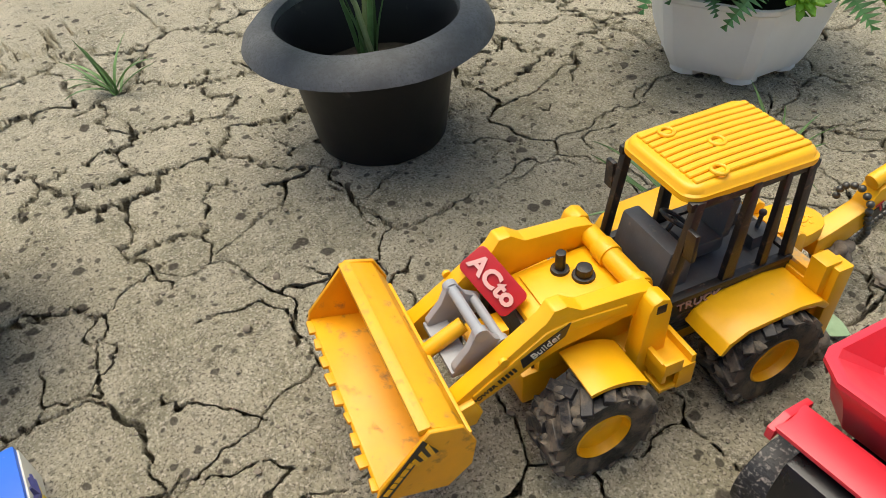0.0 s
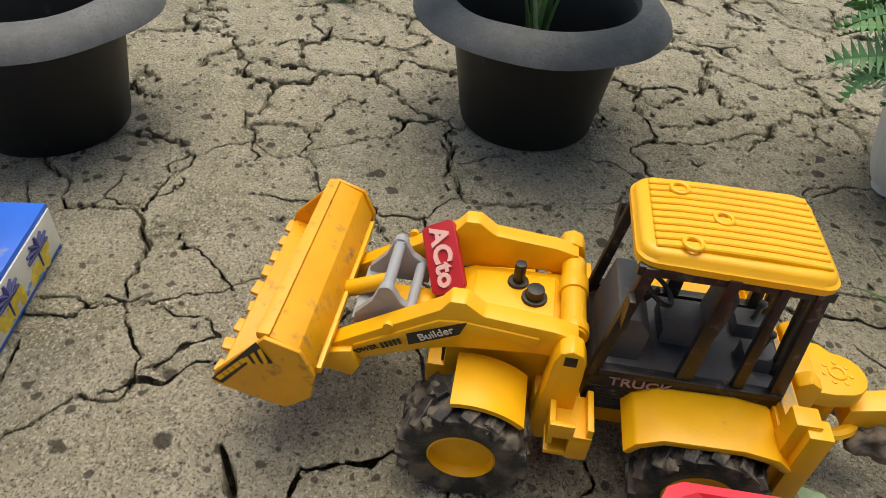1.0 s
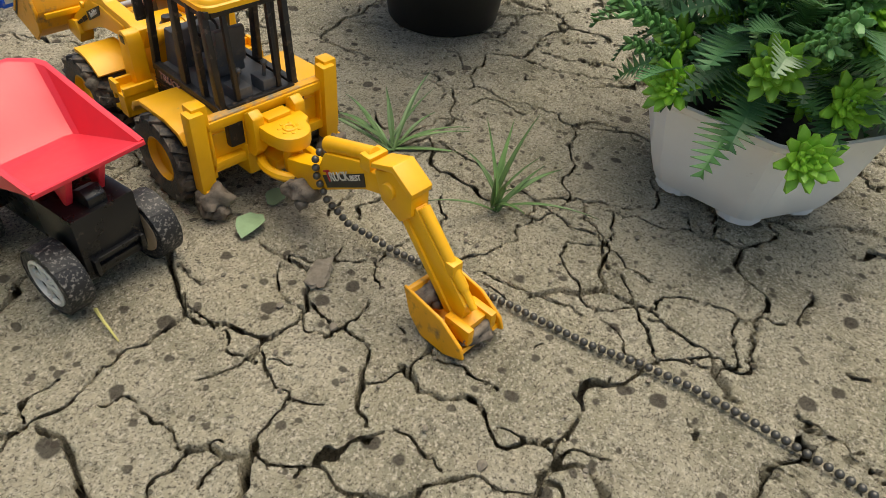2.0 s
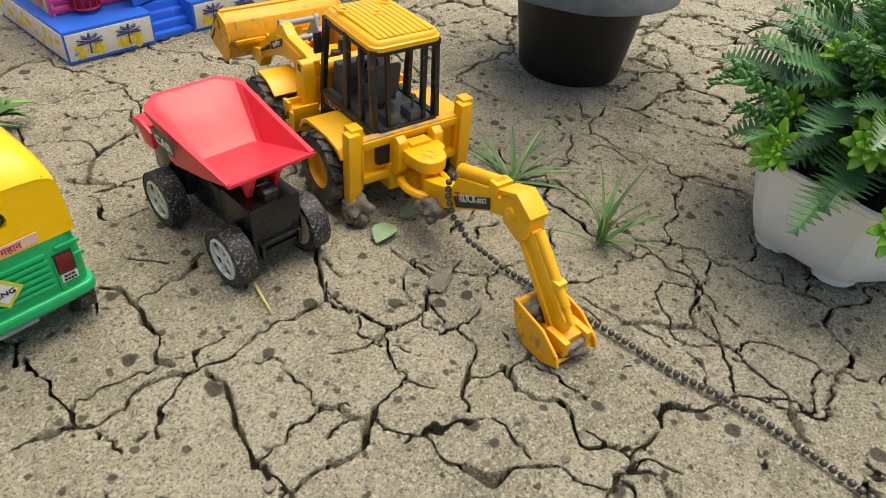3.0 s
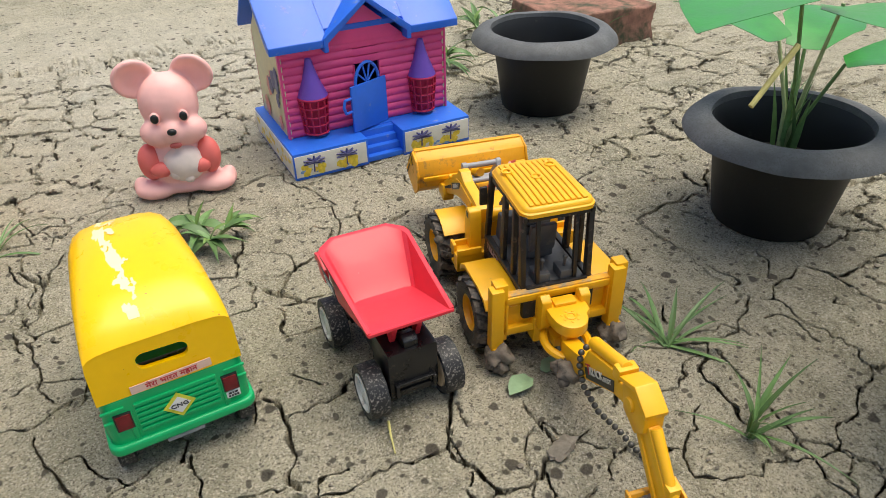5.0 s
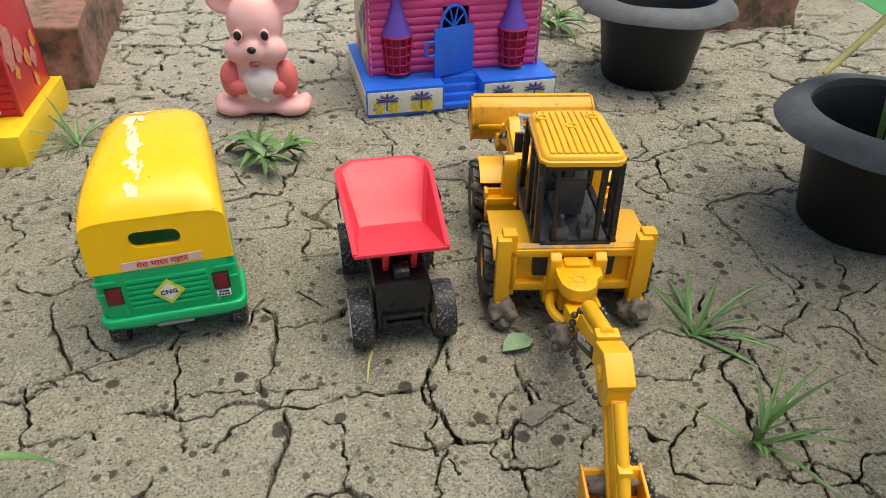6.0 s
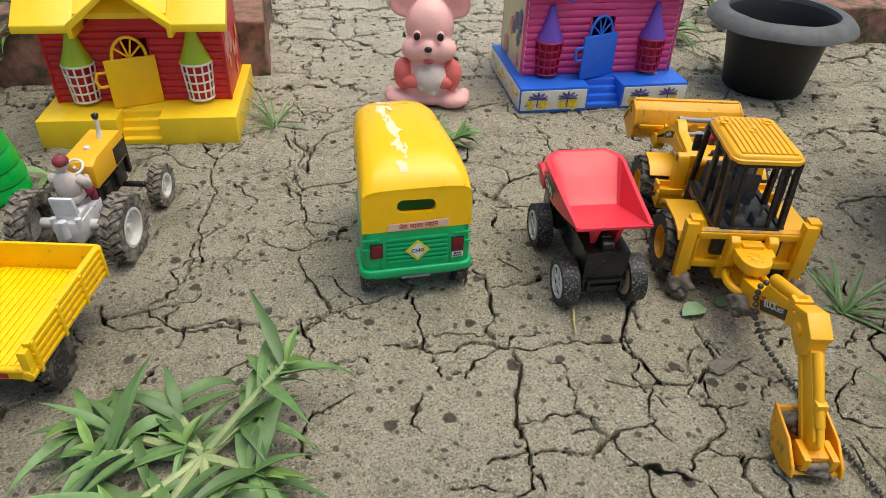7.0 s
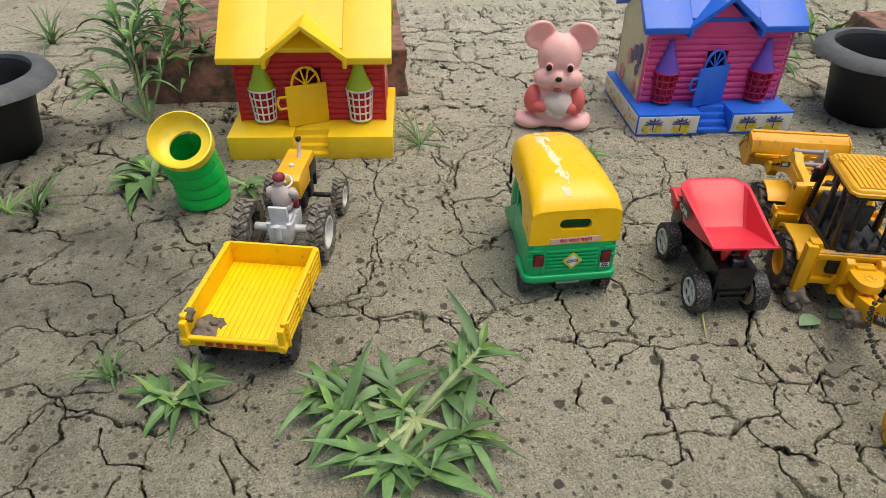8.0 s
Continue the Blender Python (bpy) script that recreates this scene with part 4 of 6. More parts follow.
    for x in (-1, 1):
        st = P_("stabiliser", Shape().box(x * 36 - 5, x * 36 + 2.5, -45, -37.5, 14, 55, 0.9).box(x * 36 - 2, x * 36 + 5.5, -42, -34, 18, 56.5, 0.9).box(x * 36 - 4, x * 36 + 4, -46, -38, 9, 16, 0.8))
        mud_lump(st, (x * 36, -44, 9), 8.4, 50 + x, (0.9, 1.0, 0.95))
    # swing bracket
    for x in (-1, 1):
        P_("bracket_ear", Shape().prism([(-42, 26), (-42, 47), (-46, 49.5), (-50, 47), (-50, 30), (-47, 26)], x * 11.5 - 3, x * 11.5 + 3, 1.0))
    tongue = [(-12, -42), (12, -42), (11, -56)] + [(9.5 * math.cos(radians(a)) - 2, -59 + 10 * math.sin(radians(a))) for a in range(0, -181, -20)] + [(-12, -56)]
    tn = P_("swing_tongue", Shape().prism(tongue, 36, 43, 1.0, "z"))
    part("flower_emboss", Shape().ring((-2, -59, 43), 2.6, 0.7), YELLOW, tn)
    for k in range(7):
        a = k * 0.9
        part("petal_emboss", Shape().ball((-2 + 4.6 * math.cos(a), -59 + 4.6 * math.sin(a), 43), 1.1, 0, 1, (1, 1, 0.6)), YELLOW, tn)
    part("tongue_pad", Shape().box(-7, 6, -50, -43, 42.5, 45, 0.8), YELLOW, tn)
    P_("lower_yoke", Shape().ring((-2, -57, 24), 12, 2.4, Matrix.Diagonal((1, 1.25, 1, 1))).cyl((-2, -60, 22), (-2, -60, 37), 4.5, None, 18).box(-9, 5, -56, -42, 20, 26, 0.8))
    for ob in root.children:
        ahead = {"rear_frame": 0.0055, "stabiliser": 0.0055, "bracket_ear": 0.004, "swing_tongue": 0.0035, "lower_yoke": 0.0035}.get(ob.name.split(".")[0], 0.0)
        for piece in (ob, *ob.children) if ahead else ():
            for v in piece.data.vertices:
                v.co.y += ahead
    # boom, dipper and small bucket
    boom = [(-62, 24), (-62, 33), (-72, 36), (-86, 41), (-90, 50), (-95, 52), (-113, 58), (-120, 57), (-130, 58), (-132, 51), (-116, 46), (-92, 32), (-76, 23)]
    bo = P_("boom", Shape().prism(boom, -9.4, -0.4, 0.9))
    part("boom_ram", Shape().cyl((-5, -88, 52), (-5, -118, 62), 3.6, 3.2, 18, 0.5).box(-10, 0, -120, -114, 56, 63, 0.8), YELLOW, bo)
    part("boom_label", Shape().prism([(-89, 38.5), (-92, 33.6), (-117, 47.8), (-116, 54)], -9.75, -9.45, 0), STICKER_BLACK, bo, "black sticker with white lettering")
    d = Vector((0, -0.87, 0.5))
    lettering("boom_lettering", "RUCK", 4.2, STICKER_WHITE, bo, (-9.9, -100.5, 43.9), d, (0, 0.5, 0.87), 0.3, 0.06, 0.95)
    lettering("boom_lettering", "T", 5.4, STICKER_RED, bo, (-9.9, -93.2, 40.2), d, (0, 0.5, 0.87), 0.3, 0.06, 1.0)
    lettering("boom_lettering", "BEST", 2.4, STICKER_WHITE, bo, (-9.9, -111, 49.0), d, (0, 0.5, 0.87), 0.3, 0.03, 1.1)
    mud_lump(bo, (-9, -74, 22), 7.5, 71, (1.2, 1, 0.8))
    head = [(-123, 60), (-134, 64.5), (-144, 58), (-144, 49), (-138, 43), (-127, 48)]
    hd = P_("dipper_head", Shape().prism(head, -10.4, -0.8, 0.9))
    part("dipper_cap", Shape().prism([(-121.5, 60.5), (-122, 63), (-134, 67.6), (-145, 60.4), (-144.4, 57.6), (-134, 64.6)], -11.2, -0.1, 0.6), YELLOW, hd)
    part("pivot_knob", Shape().cyl((-10.4, -132, 55), (-11.8, -132, 55), 3.6, 3.3, 20, 0.3), YELLOW, hd)
    dip = P_("dipper", Shape().prism([(-136, 45), (-144.5, 53), (-174, 21), (-173, 13), (-166, 13)], -8.6, -2.6, 0.8))
    part("dipper_ram", Shape().cyl((-5.6, -146, 53), (-5.6, -170, 26.5), 2.6, 2.4, 18, 0.3).cyl((-5.6, -168, 29), (-5.6, -176, 20), 1.7, 1.6, 14).box(-8.4, -2.8, -166, -161, 31, 37, 0.8), YELLOW, dip)
    part("dipper_flange", Shape().prism([(-136.4, 46), (-139, 48), (-168.5, 13.5), (-165, 12.4)], -9.6, -1.6, 0.5), YELLOW, dip)
    sb = Shape()
    prof = [(-150, 21), (-153, 9), (-160, 1.4), (-172, 0.6), (-181, 5), (-180, 6.6), (-172, 2.8), (-161, 3.6), (-155, 10), (-152.2, 21)]
    sb.prism(prof, -17, 6.4, 0.3, seg=1)
    side = [(-149, 21.6), (-153, 8), (-160, 0.6), (-173, 0.2), (-183, 5), (-181, 10.5), (-170, 18)]
    sb.prism(side, -18.0, -16.4, 0.4, seg=1).prism(side, 5.8, 7.4, 0.4, seg=1)
    sb.box(-12, 2, -178, -168, 11, 14.5, 0.7).box(-13.4, -10, -181, -168, 8, 16, 0.6).box(0, 3.4, -181, -168, 8, 16, 0.6)
    bk = P_("digging_bucket", sb, YELLOW_WORN, "muddy yellow digging bucket")
    mud_lump(bk, (-6, -155, 15), 7.4, 81, (1.4, 0.7, 0.8))
    mud_lump(bk, (-4, -178, 8), 6.0, 83, (1.6, 0.7, 0.7))
    return root


backhoe_loader()


def bead_chain():
    root = thing("bead_chain", pose(0, 0, 0), "grey metal ball chain looped over the boom and trailing on soil", "chain")
    ax = Matrix.Translation((211, 0, 0)) @ pose(0, 0, 0, 0, 0, -14)
    way = [ax @ Vector(p) for p in ((5, -84, 40), (4, -84, 46), (-3, -85, 50), (-10, -85, 46), (-11, -86, 38), (-10, -91, 27), (-4, -98, 14), (5, -106, 5))]
    way += [Vector(p) for p in ((191, -113, 2), (191, -131, 2), (190, -152, 2), (190, -176, 2), (189, -194, 2), (188, -211, 2), (190, -233, 2), (190, -255, 2), (185, -290, 2), (176, -335, 2))]
    me = mesh_of("bead", Shape().ball((0, 0, 0), 1.75, 0, 2), BEAD)
    left, at = 0.0, []
    for a, b in zip(way, way[1:]):
        n = (b - a).length
        while left < n:
            at.append(a + (b - a) * left / n)
            left += 3.9
        left -= n
    for p in at:
        o = new("bead", me)
        o.parent = root
        o.location = p * MM
    return root


bead_chain()


# ---------------------------------------------------------------- auto rickshaw toy (y ahead, rear face near y = 0)


def auto_rickshaw():
    root = thing("auto_rickshaw", pose(0.0, 0.0, 0, 0, 0, 0), "yellow and green toy auto rickshaw with scuffed roof", "toy vehicle")
    P_ = lambda n, s, m, l="": part(n, s, m, root, l)

    def arch(y, half, low, shoulder, top, r):
        """A cross-section: upright sides, rounded roof."""
        pts = [(-half - 0.5, y, low), (-half, y, shoulder)]
        for k in range(1, 9):
            a = math.pi * (1 - k / 9)
            pts.append((half * (abs(math.cos(a)) ** r) * (1 if math.cos(a) > 0 else -1), y, shoulder + (top - shoulder) * math.sin(a) ** 0.62))
        return pts + [(half, y, shoulder), (half + 0.5, y, low)]

    rows = [arch(1.0, 32.8, 51, 71, 79, 0.35), arch(5.5, 32.6, 51, 74, 84.5, 0.4), arch(12, 32, 51, 77, 89, 0.45), arch(28, 31.2, 51, 78, 92.8, 0.5), arch(33, 31, 60, 78, 93.4, 0.5), arch(39, 30.6, 67, 78, 94, 0.5), arch(55, 29.5, 69, 77, 95, 0.52), arch(80, 28, 68, 75, 95, 0.55), arch(97, 26.5, 66, 72, 91, 0.58), arch(106, 24.5, 62, 69, 85, 0.6), arch(111, 22, 63, 66.5, 77, 0.62)]
    outer = rows
    s = Shape()
    s.loft(outer, close=False)
    inner = [[(x * 0.94, y + (1.6 if i == 0 else -1.0 if i == len(rows) - 1 else 0), (z - 1.8) if z > 60 else z) for x, y, z in row] for i, row in enumerate(rows)]
    s.loft(inner, close=False)
    for k in range(len(rows[0]) - 1):
        s.loft([[rows[-1][k], rows[-1][k + 1]], [inner[-1][k], inner[-1][k + 1]]], close=False)
    for a, b, c, d in zip(rows, rows[1:], inner, inner[1:]):
        for e in (0, -1):
            s.loft([[a[e], b[e]], [c[e], d[e]]], close=False)
    bmesh.ops.remove_doubles(s.bm, verts=s.bm.verts, dist=0.02)
    P_("hood", s, AUTO_YELLOW, "worn bright yellow hood")
    # rear wall with a real window opening
    win = rounded(-11.5, 11.5, 62.8, 71.4, 3.6, 4)
    bm = bmesh.new()
    edge = [(x, z) for x, _, z in rows[0]]
    loops = []
    for y in (0.4, 3.0):
        o = [bm.verts.new((x, y + (z - 51) * 0.03, z)) for x, z in edge]
        w = [bm.verts.new((x - 0.5, y + (z - 51) * 0.03, z + (x * -0.03))) for x, z in win]
        oe = [bm.edges.new((o[i], o[(i + 1) % len(o)])) for i in range(len(o))]
        we = [bm.edges.new((w[i], w[(i + 1) % len(w)])) for i in range(len(w))]
        bmesh.ops.triangle_fill(bm, edges=oe + we, use_beauty=True)
        loops.append((o, w))
    for a, b in ((loops[0][0], loops[1][0]), (loops[0][1], loops[1][1])):
        for i in range(len(a)):
            bm.faces.new((a[i], a[(i + 1) % len(a)], b[(i + 1) % len(a)], b[i]))
    bmesh.ops.recalc_face_normals(bm, faces=bm.faces)
    P_("rear_wall", Shape()._add(bm), AUTO_YELLOW, "yellow rear wall with open window")
    # scuffed strip along the roof
    rnd = random.Random(8)
    tops = ((1, 79), (5.5, 84.5), (12, 89), (30, 93), (55, 95), (80, 95), (97, 91), (106, 85))
    roof_line = lambda y: float(np.interp(y, [t[0] for t in tops], [t[1] for t in tops]))
    # a ragged worn strip of bare plastic, laid just over the roof's curve
    across = lambda x, y: (1 - min(1, abs(x) / 30) ** 3.2) ** 0.55
    base_z = lambda y: float(np.interp(y, [1, 12, 30, 55, 80, 97, 106], [71, 77, 78, 77, 75, 72, 69]))
    sc = Shape()
    bm = bmesh.new()
    for i in range(240):
        for j in range(40):
            y0, x0 = 8 + i * 0.38, -15 + j * 0.38
            q = Vector((x0 * 0.22, y0 * 0.11, 3.0))
            mid = -7 + 2.5 * math.sin(y0 * 0.07)
            if noise.noise(q) + 0.6 * noise.noise(q * 3.1) + 0.9 * noise.noise(Vector((0.0, y0 * 0.075, 7.0))) - abs(x0 - mid) * 0.13 + 0.30 < 0:
                continue
            vs = []
            for dx, dy in ((0, 0), (0.38, 0), (0.38, 0.38), (0, 0.38)):
                x1, y1 = x0 + dx, y0 + dy
                z = base_z(y1) + (roof_line(y1) - base_z(y1)) * across(x1, y1) + 0.25
                vs.append(bm.verts.new((x1, y1, z)))
            bm.faces.new(vs)
    bmesh.ops.remove_doubles(bm, verts=bm.verts, dist=0.01)
    sc._add(bm)
    P_("roof_scuff", sc, SCUFF, "whitish scuffed patch")
    # green tub
    tub = rounded(-35, 35, 0.5, 60, 6)
    trows = [[(x * w * (1 - 0.0021 * max(0, y - 3)), y, z) for x, y in tub] for z, w in ((20.5, 0.93), (22.5, 0.97), (35, 0.98), (49, 0.945), (52.5, 0.925))]
    P_("rear_body", Shape().loft(trows), AUTO_GREEN, "bright green rear body")
    P_("rear_bumper", Shape().prism(rounded(-35.5, 35.5, -2.0, 30, 6), 18.2, 24, 1.8, "z", seg=3), AUTO_GREEN, "green rear bumper")
    for k in range(6):
        P_("louvre", Shape().box(-19, 19, -0.6, 1.2, 28 + k * 3.2, 29.9 + k * 3.2, 0.5), AUTO_GREEN)
    for x0, x1, z0, z1 in ((-33.5, -23, 45.2, 46.6), (23, 33.5, 45.2, 46.6), (-33.5, -29, 38.6, 40), (29, 33.5, 38.6, 40), (-23, -20.5, 24, 42), (20.5, 23, 24, 42)):
        P_("pressed_rib", Shape().box(x0, x1, -0.4, 1, z0, z1, 0.5), AUTO_GREEN)
    P_("side_panel", Shape().prism([(58, 18), (58, 52), (96, 24), (104, 18)], -27.5, -25.5, 0.6), AUTO_GREEN)
    P_("side_panel", Shape().prism([(58, 18), (58, 52), (96, 24), (104, 18)], 25.5, 27.5, 0.6), AUTO_GREEN)
    P_("floor", Shape().box(-27, 27, 4, 104, 13, 17, 0.8), AUTO_GREEN)
    nose = [[(x * w, y, z) for x, y in rounded(-22, 22, 92, 114, 9)] for z, w in ((14, 0.8), (20, 1.0), (38, 0.98), (48, 0.9))]
    P_("front_cowl", Shape().loft(nose), AUTO_GREEN, "green front cowl")
    for x in (-1, 1):
        P_("door_pillar", Shape().prism([(56, 44), (59.5, 44), (58.5, 70), (55.5, 70)], x * 28.2 - 1.1, x * 28.2 + 1.1, 0.4), AUTO_GREEN)
        P_("door_pillar", Shape().prism([(96, 46), (99, 46), (97, 72), (94, 72)], x * 26 - 1, x * 26 + 1, 0.4), BLACK_GLOSS)
        lamp = P_("tail_lamp", Shape().box(x * 25 - 3.4, x * 25 + 3.4, -1.2, 2, 33.2, 42.2, 0.7), LAMP_RED, "dark red tail lamp")
        part("lamp_bezel", Shape().box(x * 25 - 4, x * 25 + 4, -0.6, 1.4, 32.6, 42.8, 0.5), BLACK_FLAT, lamp)
    P_("rear_seat", Shape().box(-27, 27, 10, 34, 30, 40, 3).box(-27, 27, 6, 14, 38, 58, 3), BLACK_GLOSS, "black passenger bench")
    P_("driver_seat", Shape().box(-12, 12, 62, 76, 30, 38, 2).box(-12, 12, 58, 63, 36, 52, 1.5), BLACK_GLOSS, "black driver seat")
    # stickers
    m = Matrix.Translation((0.5, -0.2, 54.6)) @ pose(0, 0, 0, 92, -1.6, 0)
    slog = P_("slogan_sticker", Shape().box(-18.5, 18.5, -2.3, 2.3, -0.1, 0.35, 0, m), STICKER_PINK, "pinkish sticker with red slogan")
    lettering("slogan_lettering", "मेरा भारत महान", 3.0, STICKER_RED, slog, (0.5, -0.75, 54.4), (1, 0, 0.028), (0, 0.04, 1), 0.2, 0.04)
    m = Matrix.Translation((0, -0.9, 36.6)) @ pose(0, 0, 0, 90, -45, 0)
    dia = P_("fuel_sticker", Shape().box(-5.4, 5.4, -5.4, 5.4, -0.15, 0.15, 0, m), STICKER_LIME, "yellow-green diamond fuel sticker")
    part("fuel_sticker_field", Shape().box(-3.7, 3.7, -3.7, 3.7, 0.2, 0.35, 0, m), HOUSE_WHITE, dia)
    lettering("fuel_lettering", "CNG", 2.5, BLACK_FLAT, dia, (0, -1.45, 36.6), (1, 0, 0.05), (0, 0, 1), 0.2, 0.06, 1.1)
    pl = P_("plate_sticker", Shape().box(21.8, 28.6, -0.6, 0.2, 28.2, 32.2, 0.1), HOUSE_WHITE, "small white plate sticker")
    part("plate_print", bars(bars(Shape(), (25.2, -0.75, 31.2), (1, 0, 0), (0, 0, 1), [1.4, 0.8, 1.6], 1.0, 0.4), (25.2, -0.75, 29.4), (1, 0, 0), (0, 0, 1), [1.0, 1.0, 1.0, 1.0], 1.0, 0.4), BLACK_FLAT, pl)
    P_("tow_plate", Shape().box(-10, 8, -0.4, 0.8, 15.2, 17.4, 0.3), LINK_GREY, "grey lower plate")
    for x, y in ((-30, 15), (30, 15), (0, 106)):
        w = P_("wheel", tyre(12.5, 8, 0.9, 6), RUBBER_CLEAN, "small black wheel")
        w.location = (x * MM, y * MM, 12.2 * MM)
        part("rim", Shape().cyl((-3.2, 0, 0), (3.2, 0, 0), 6.1, None, 20, 0.6), BLACK_GLOSS, w)
    return root


auto_rickshaw()


def spoked_rim(r, x, material, parent, label):
    """A five-spoke wheel centre facing along x."""
    s = Shape().lathe([(r, 0), (r, 3.2), (r - 1.3, 3.6), (r - 1.5, 1.4)], 28, pose(0, 0, 0, 0, 90 * x, 0))
    s.cyl((0, 0, 0), (x * 3.0, 0, 0), 2.2, 1.8, 14, 0.3)
    for k in range(5):
        for d in (-9, 9):
            a = radians(72 * k + d)
            s.cyl((x * 2.2, 0.9 * math.cos(a), 0.9 * math.sin(a)), (x * 1.8, (r - 1) * math.cos(a), (r - 1) * math.sin(a)), 0.75, None, 6)
    s.cyl((0, 0, 0), (x * 0.4, 0, 0), r - 0.6, None, 24)
    return part("rim", s, material, parent, label)


def dumper():
    root = thing("dump_truck", pose(0.1145, 0.0068, 0, 0, 0, -4.6), "red toy dump truck with black chassis and speckled tyres", "toy vehicle")
    P_ = lambda n, s, m, l="": part(n, s, m, root, l)
    for x in (-1, 1):
        for y in (-29, 35):
            w = P_("wheel", tyre(15.2, 11, 0.8, 10.4), RUBBER_CLEAN, "black speckled tyre")
            tread(w, RUBBER_CLEAN, 15.2, 11, 44, 0.4, 5, False)
            w.location = (x * 21.5 * MM, y * MM, 14.9 * MM)
            if x > 0 and y < 0:
                part("rim", Shape().cyl((-4.6, 0, 0), (4.6, 0, 0), 10.6, None, 26, 0.4), RIM_WOOD, w, "beige wheel disc")
                inner = Shape().cyl((-5.4, 0, 0), (-4.4, 0, 0), 10.8, None, 26, 0.2)
                part("wheel_disc", inner, RIM_WOOD, w, "beige wheel disc")
            else:
                spoked_rim(10.8, x, RIM_WHITE, w, "greyish white spoked rim").location = (x * 2.2 * MM, 0, 0)
    P_("axle", Shape().cyl((-18, -29, 15), (18, -29, 15), 2.2), BLACK_GLOSS)
    P_("axle", Shape().cyl((-18, 35, 15), (18, 35, 15), 2.2), BLACK_GLOSS)
    P_("chassis", Shape().box(-10, 10, -34, 46, 14, 26, 1), BLACK_GLOSS, "black plastic chassis")
    P_("rear_block", Shape().box(-14, 14, -38, -12, 12, 42, 1.6), BLACK_GLOSS, "black plastic rear block")
    P_("middle_block", Shape().box(-11, 11, -12, 30, 22, 36, 1), BLACK_GLOSS)
    P_("front_block", Shape().box(-13.5, 13.5, 26, 50, 16, 40, 1.6), BLACK_GLOSS)
    P_("rear_ledge", Shape().box(-10, 10, -40, -37, 20, 22, 0.5).box(-9, 9, -39.5, -37.5, 16, 17.5, 0.4).box(-11.5, -9.5, -41, -36, 14, 22, 0.4).box(9.5, 11.5, -41, -36, 14, 22, 0.4), BLACK_GLOSS)
    P_("hinge_block", Shape().prism([(-36, 40), (-36, 46), (-32, 49), (-26, 46), (-24, 40)], -4, 4, 0.6), BLACK_GLOSS)
    # open tub: flat floor running out to the rear lip, steep front wall, sides that taper to the rear corners
    rim = [(-22.4, -38.5, 61.6), (-23.6, -12, 65.4), (-25.4, 24, 71.4), (-23.8, 28.5, 72), (-16, 34.5, 73), (16, 34.5, 73), (23.8, 28.5, 72), (25.4, 24, 71.4), (23.6, -12, 65.4), (22.4, -38.5, 61.6)]
    low = [(-22.4, -38.5, 59.4), (-22.8, -16, 53), (-23.0, 11, 47), (-22, 19, 46), (-13, 26, 46), (13, 26, 46), (22, 19, 46), (23.0, 11, 47), (22.8, -16, 53), (22.4, -38.5, 59.4)]
    bed = [(-21.0, -38.5, 60.8), (-19.4, -20, 56.0), (-18.0, -1, 50.6), (-16.6, 1.5, 50.4), (-13.5, 2.6, 50.4), (13.5, 2.6, 50.4), (16.6, 1.5, 50.4), (18.0, -1, 50.6), (19.4, -20, 56.0), (21.0, -38.5, 60.8)]
    s = Shape()
    n_rim = len(rim)
    lip = [(x * 1.05, y * 1.03 + 0.4 if y > 0 else y, z - 2.0) for x, y, z in rim]
    crest = [(x * 1.05, y * 1.03 + 0.4 if y > 0 else y, z - 0.2) for x, y, z in rim]
    mid = [tuple(a[i] * 0.62 + b[i] * 0.38 for i in range(3)) for a, b in zip(rim, low)]
    inner = [(x * 0.945, y if y < 0 else y - 1.6, z - 0.4) for x, y, z in rim]
    # fillet between walls and floor
    blend = [[tuple(a[i] * (1 - t) + b[i] * t - (sag if i == 2 else 0) for i in range(3)) for a, b in zip(inner, bed)] for t, sag in ((0.5, 0.0), (0.8, 0.25), (0.93, 0.2))]
    floor_in = [(x * 0.86, y if y < -38 else y - 3.0, z) for x, y, z in bed]
    s.loft([[Vector(p) for p in row] for row in (low, mid, lip, crest, rim, inner, *blend, bed, floor_in)], close=False)
    for pts in (low, floor_in):
        f = [Vector(p) for p in pts]
        s.loft([[f[k], f[n_rim - 1 - k]] for k in range(n_rim // 2)], close=False)
    for e in (0, n_rim - 1):
        s.loft([[low[e], rim[e]], [bed[e], inner[e]]], close=False)
        s.loft([[low[e], lip[e]], [mid[e], crest[e]]], close=False)
    s.loft([[low[0], low[-1]], [bed[0], bed[-1]]], close=False)
    bmesh.ops.remove_doubles(s.bm, verts=s.bm.verts, dist=0.02)
    bmesh.ops.recalc_face_normals(s.bm, faces=s.bm.faces)
    tub = part("tipper_tub", s, TUB_RED, root, "glossy red open tipper tub", 26)
    part("tub_lip", Shape().prism([(-39.8, 59.4), (-39.8, 61.3), (-37.4, 60.7), (-37.4, 58.6)], -23.2, 23.2, 0.5), TUB_RED, tub)
    for x in (-1, 1):
        part("tub_bracket", Shape().prism([(-35, 59), (-18, 53), (-27, 40)], x * 7 - 1.5, x * 7 + 1.5, 0.5), TUB_RED, tub)
        part("tub_canopy", Shape().prism([(32, 46), (32, 55), (44, 58), (51, 56), (51, 51), (46, 53), (42, 46)], x * 22.5 - 1.3, x * 22.5 + 1.3, 0.5), TUB_RED, tub)
        m = Matrix(((0, x * 0.13, x * 0.99, x * 25.3), (x, 0, 0, 12), (0, 0.99, -0.13, 60), (0, 0, 0, 1)))
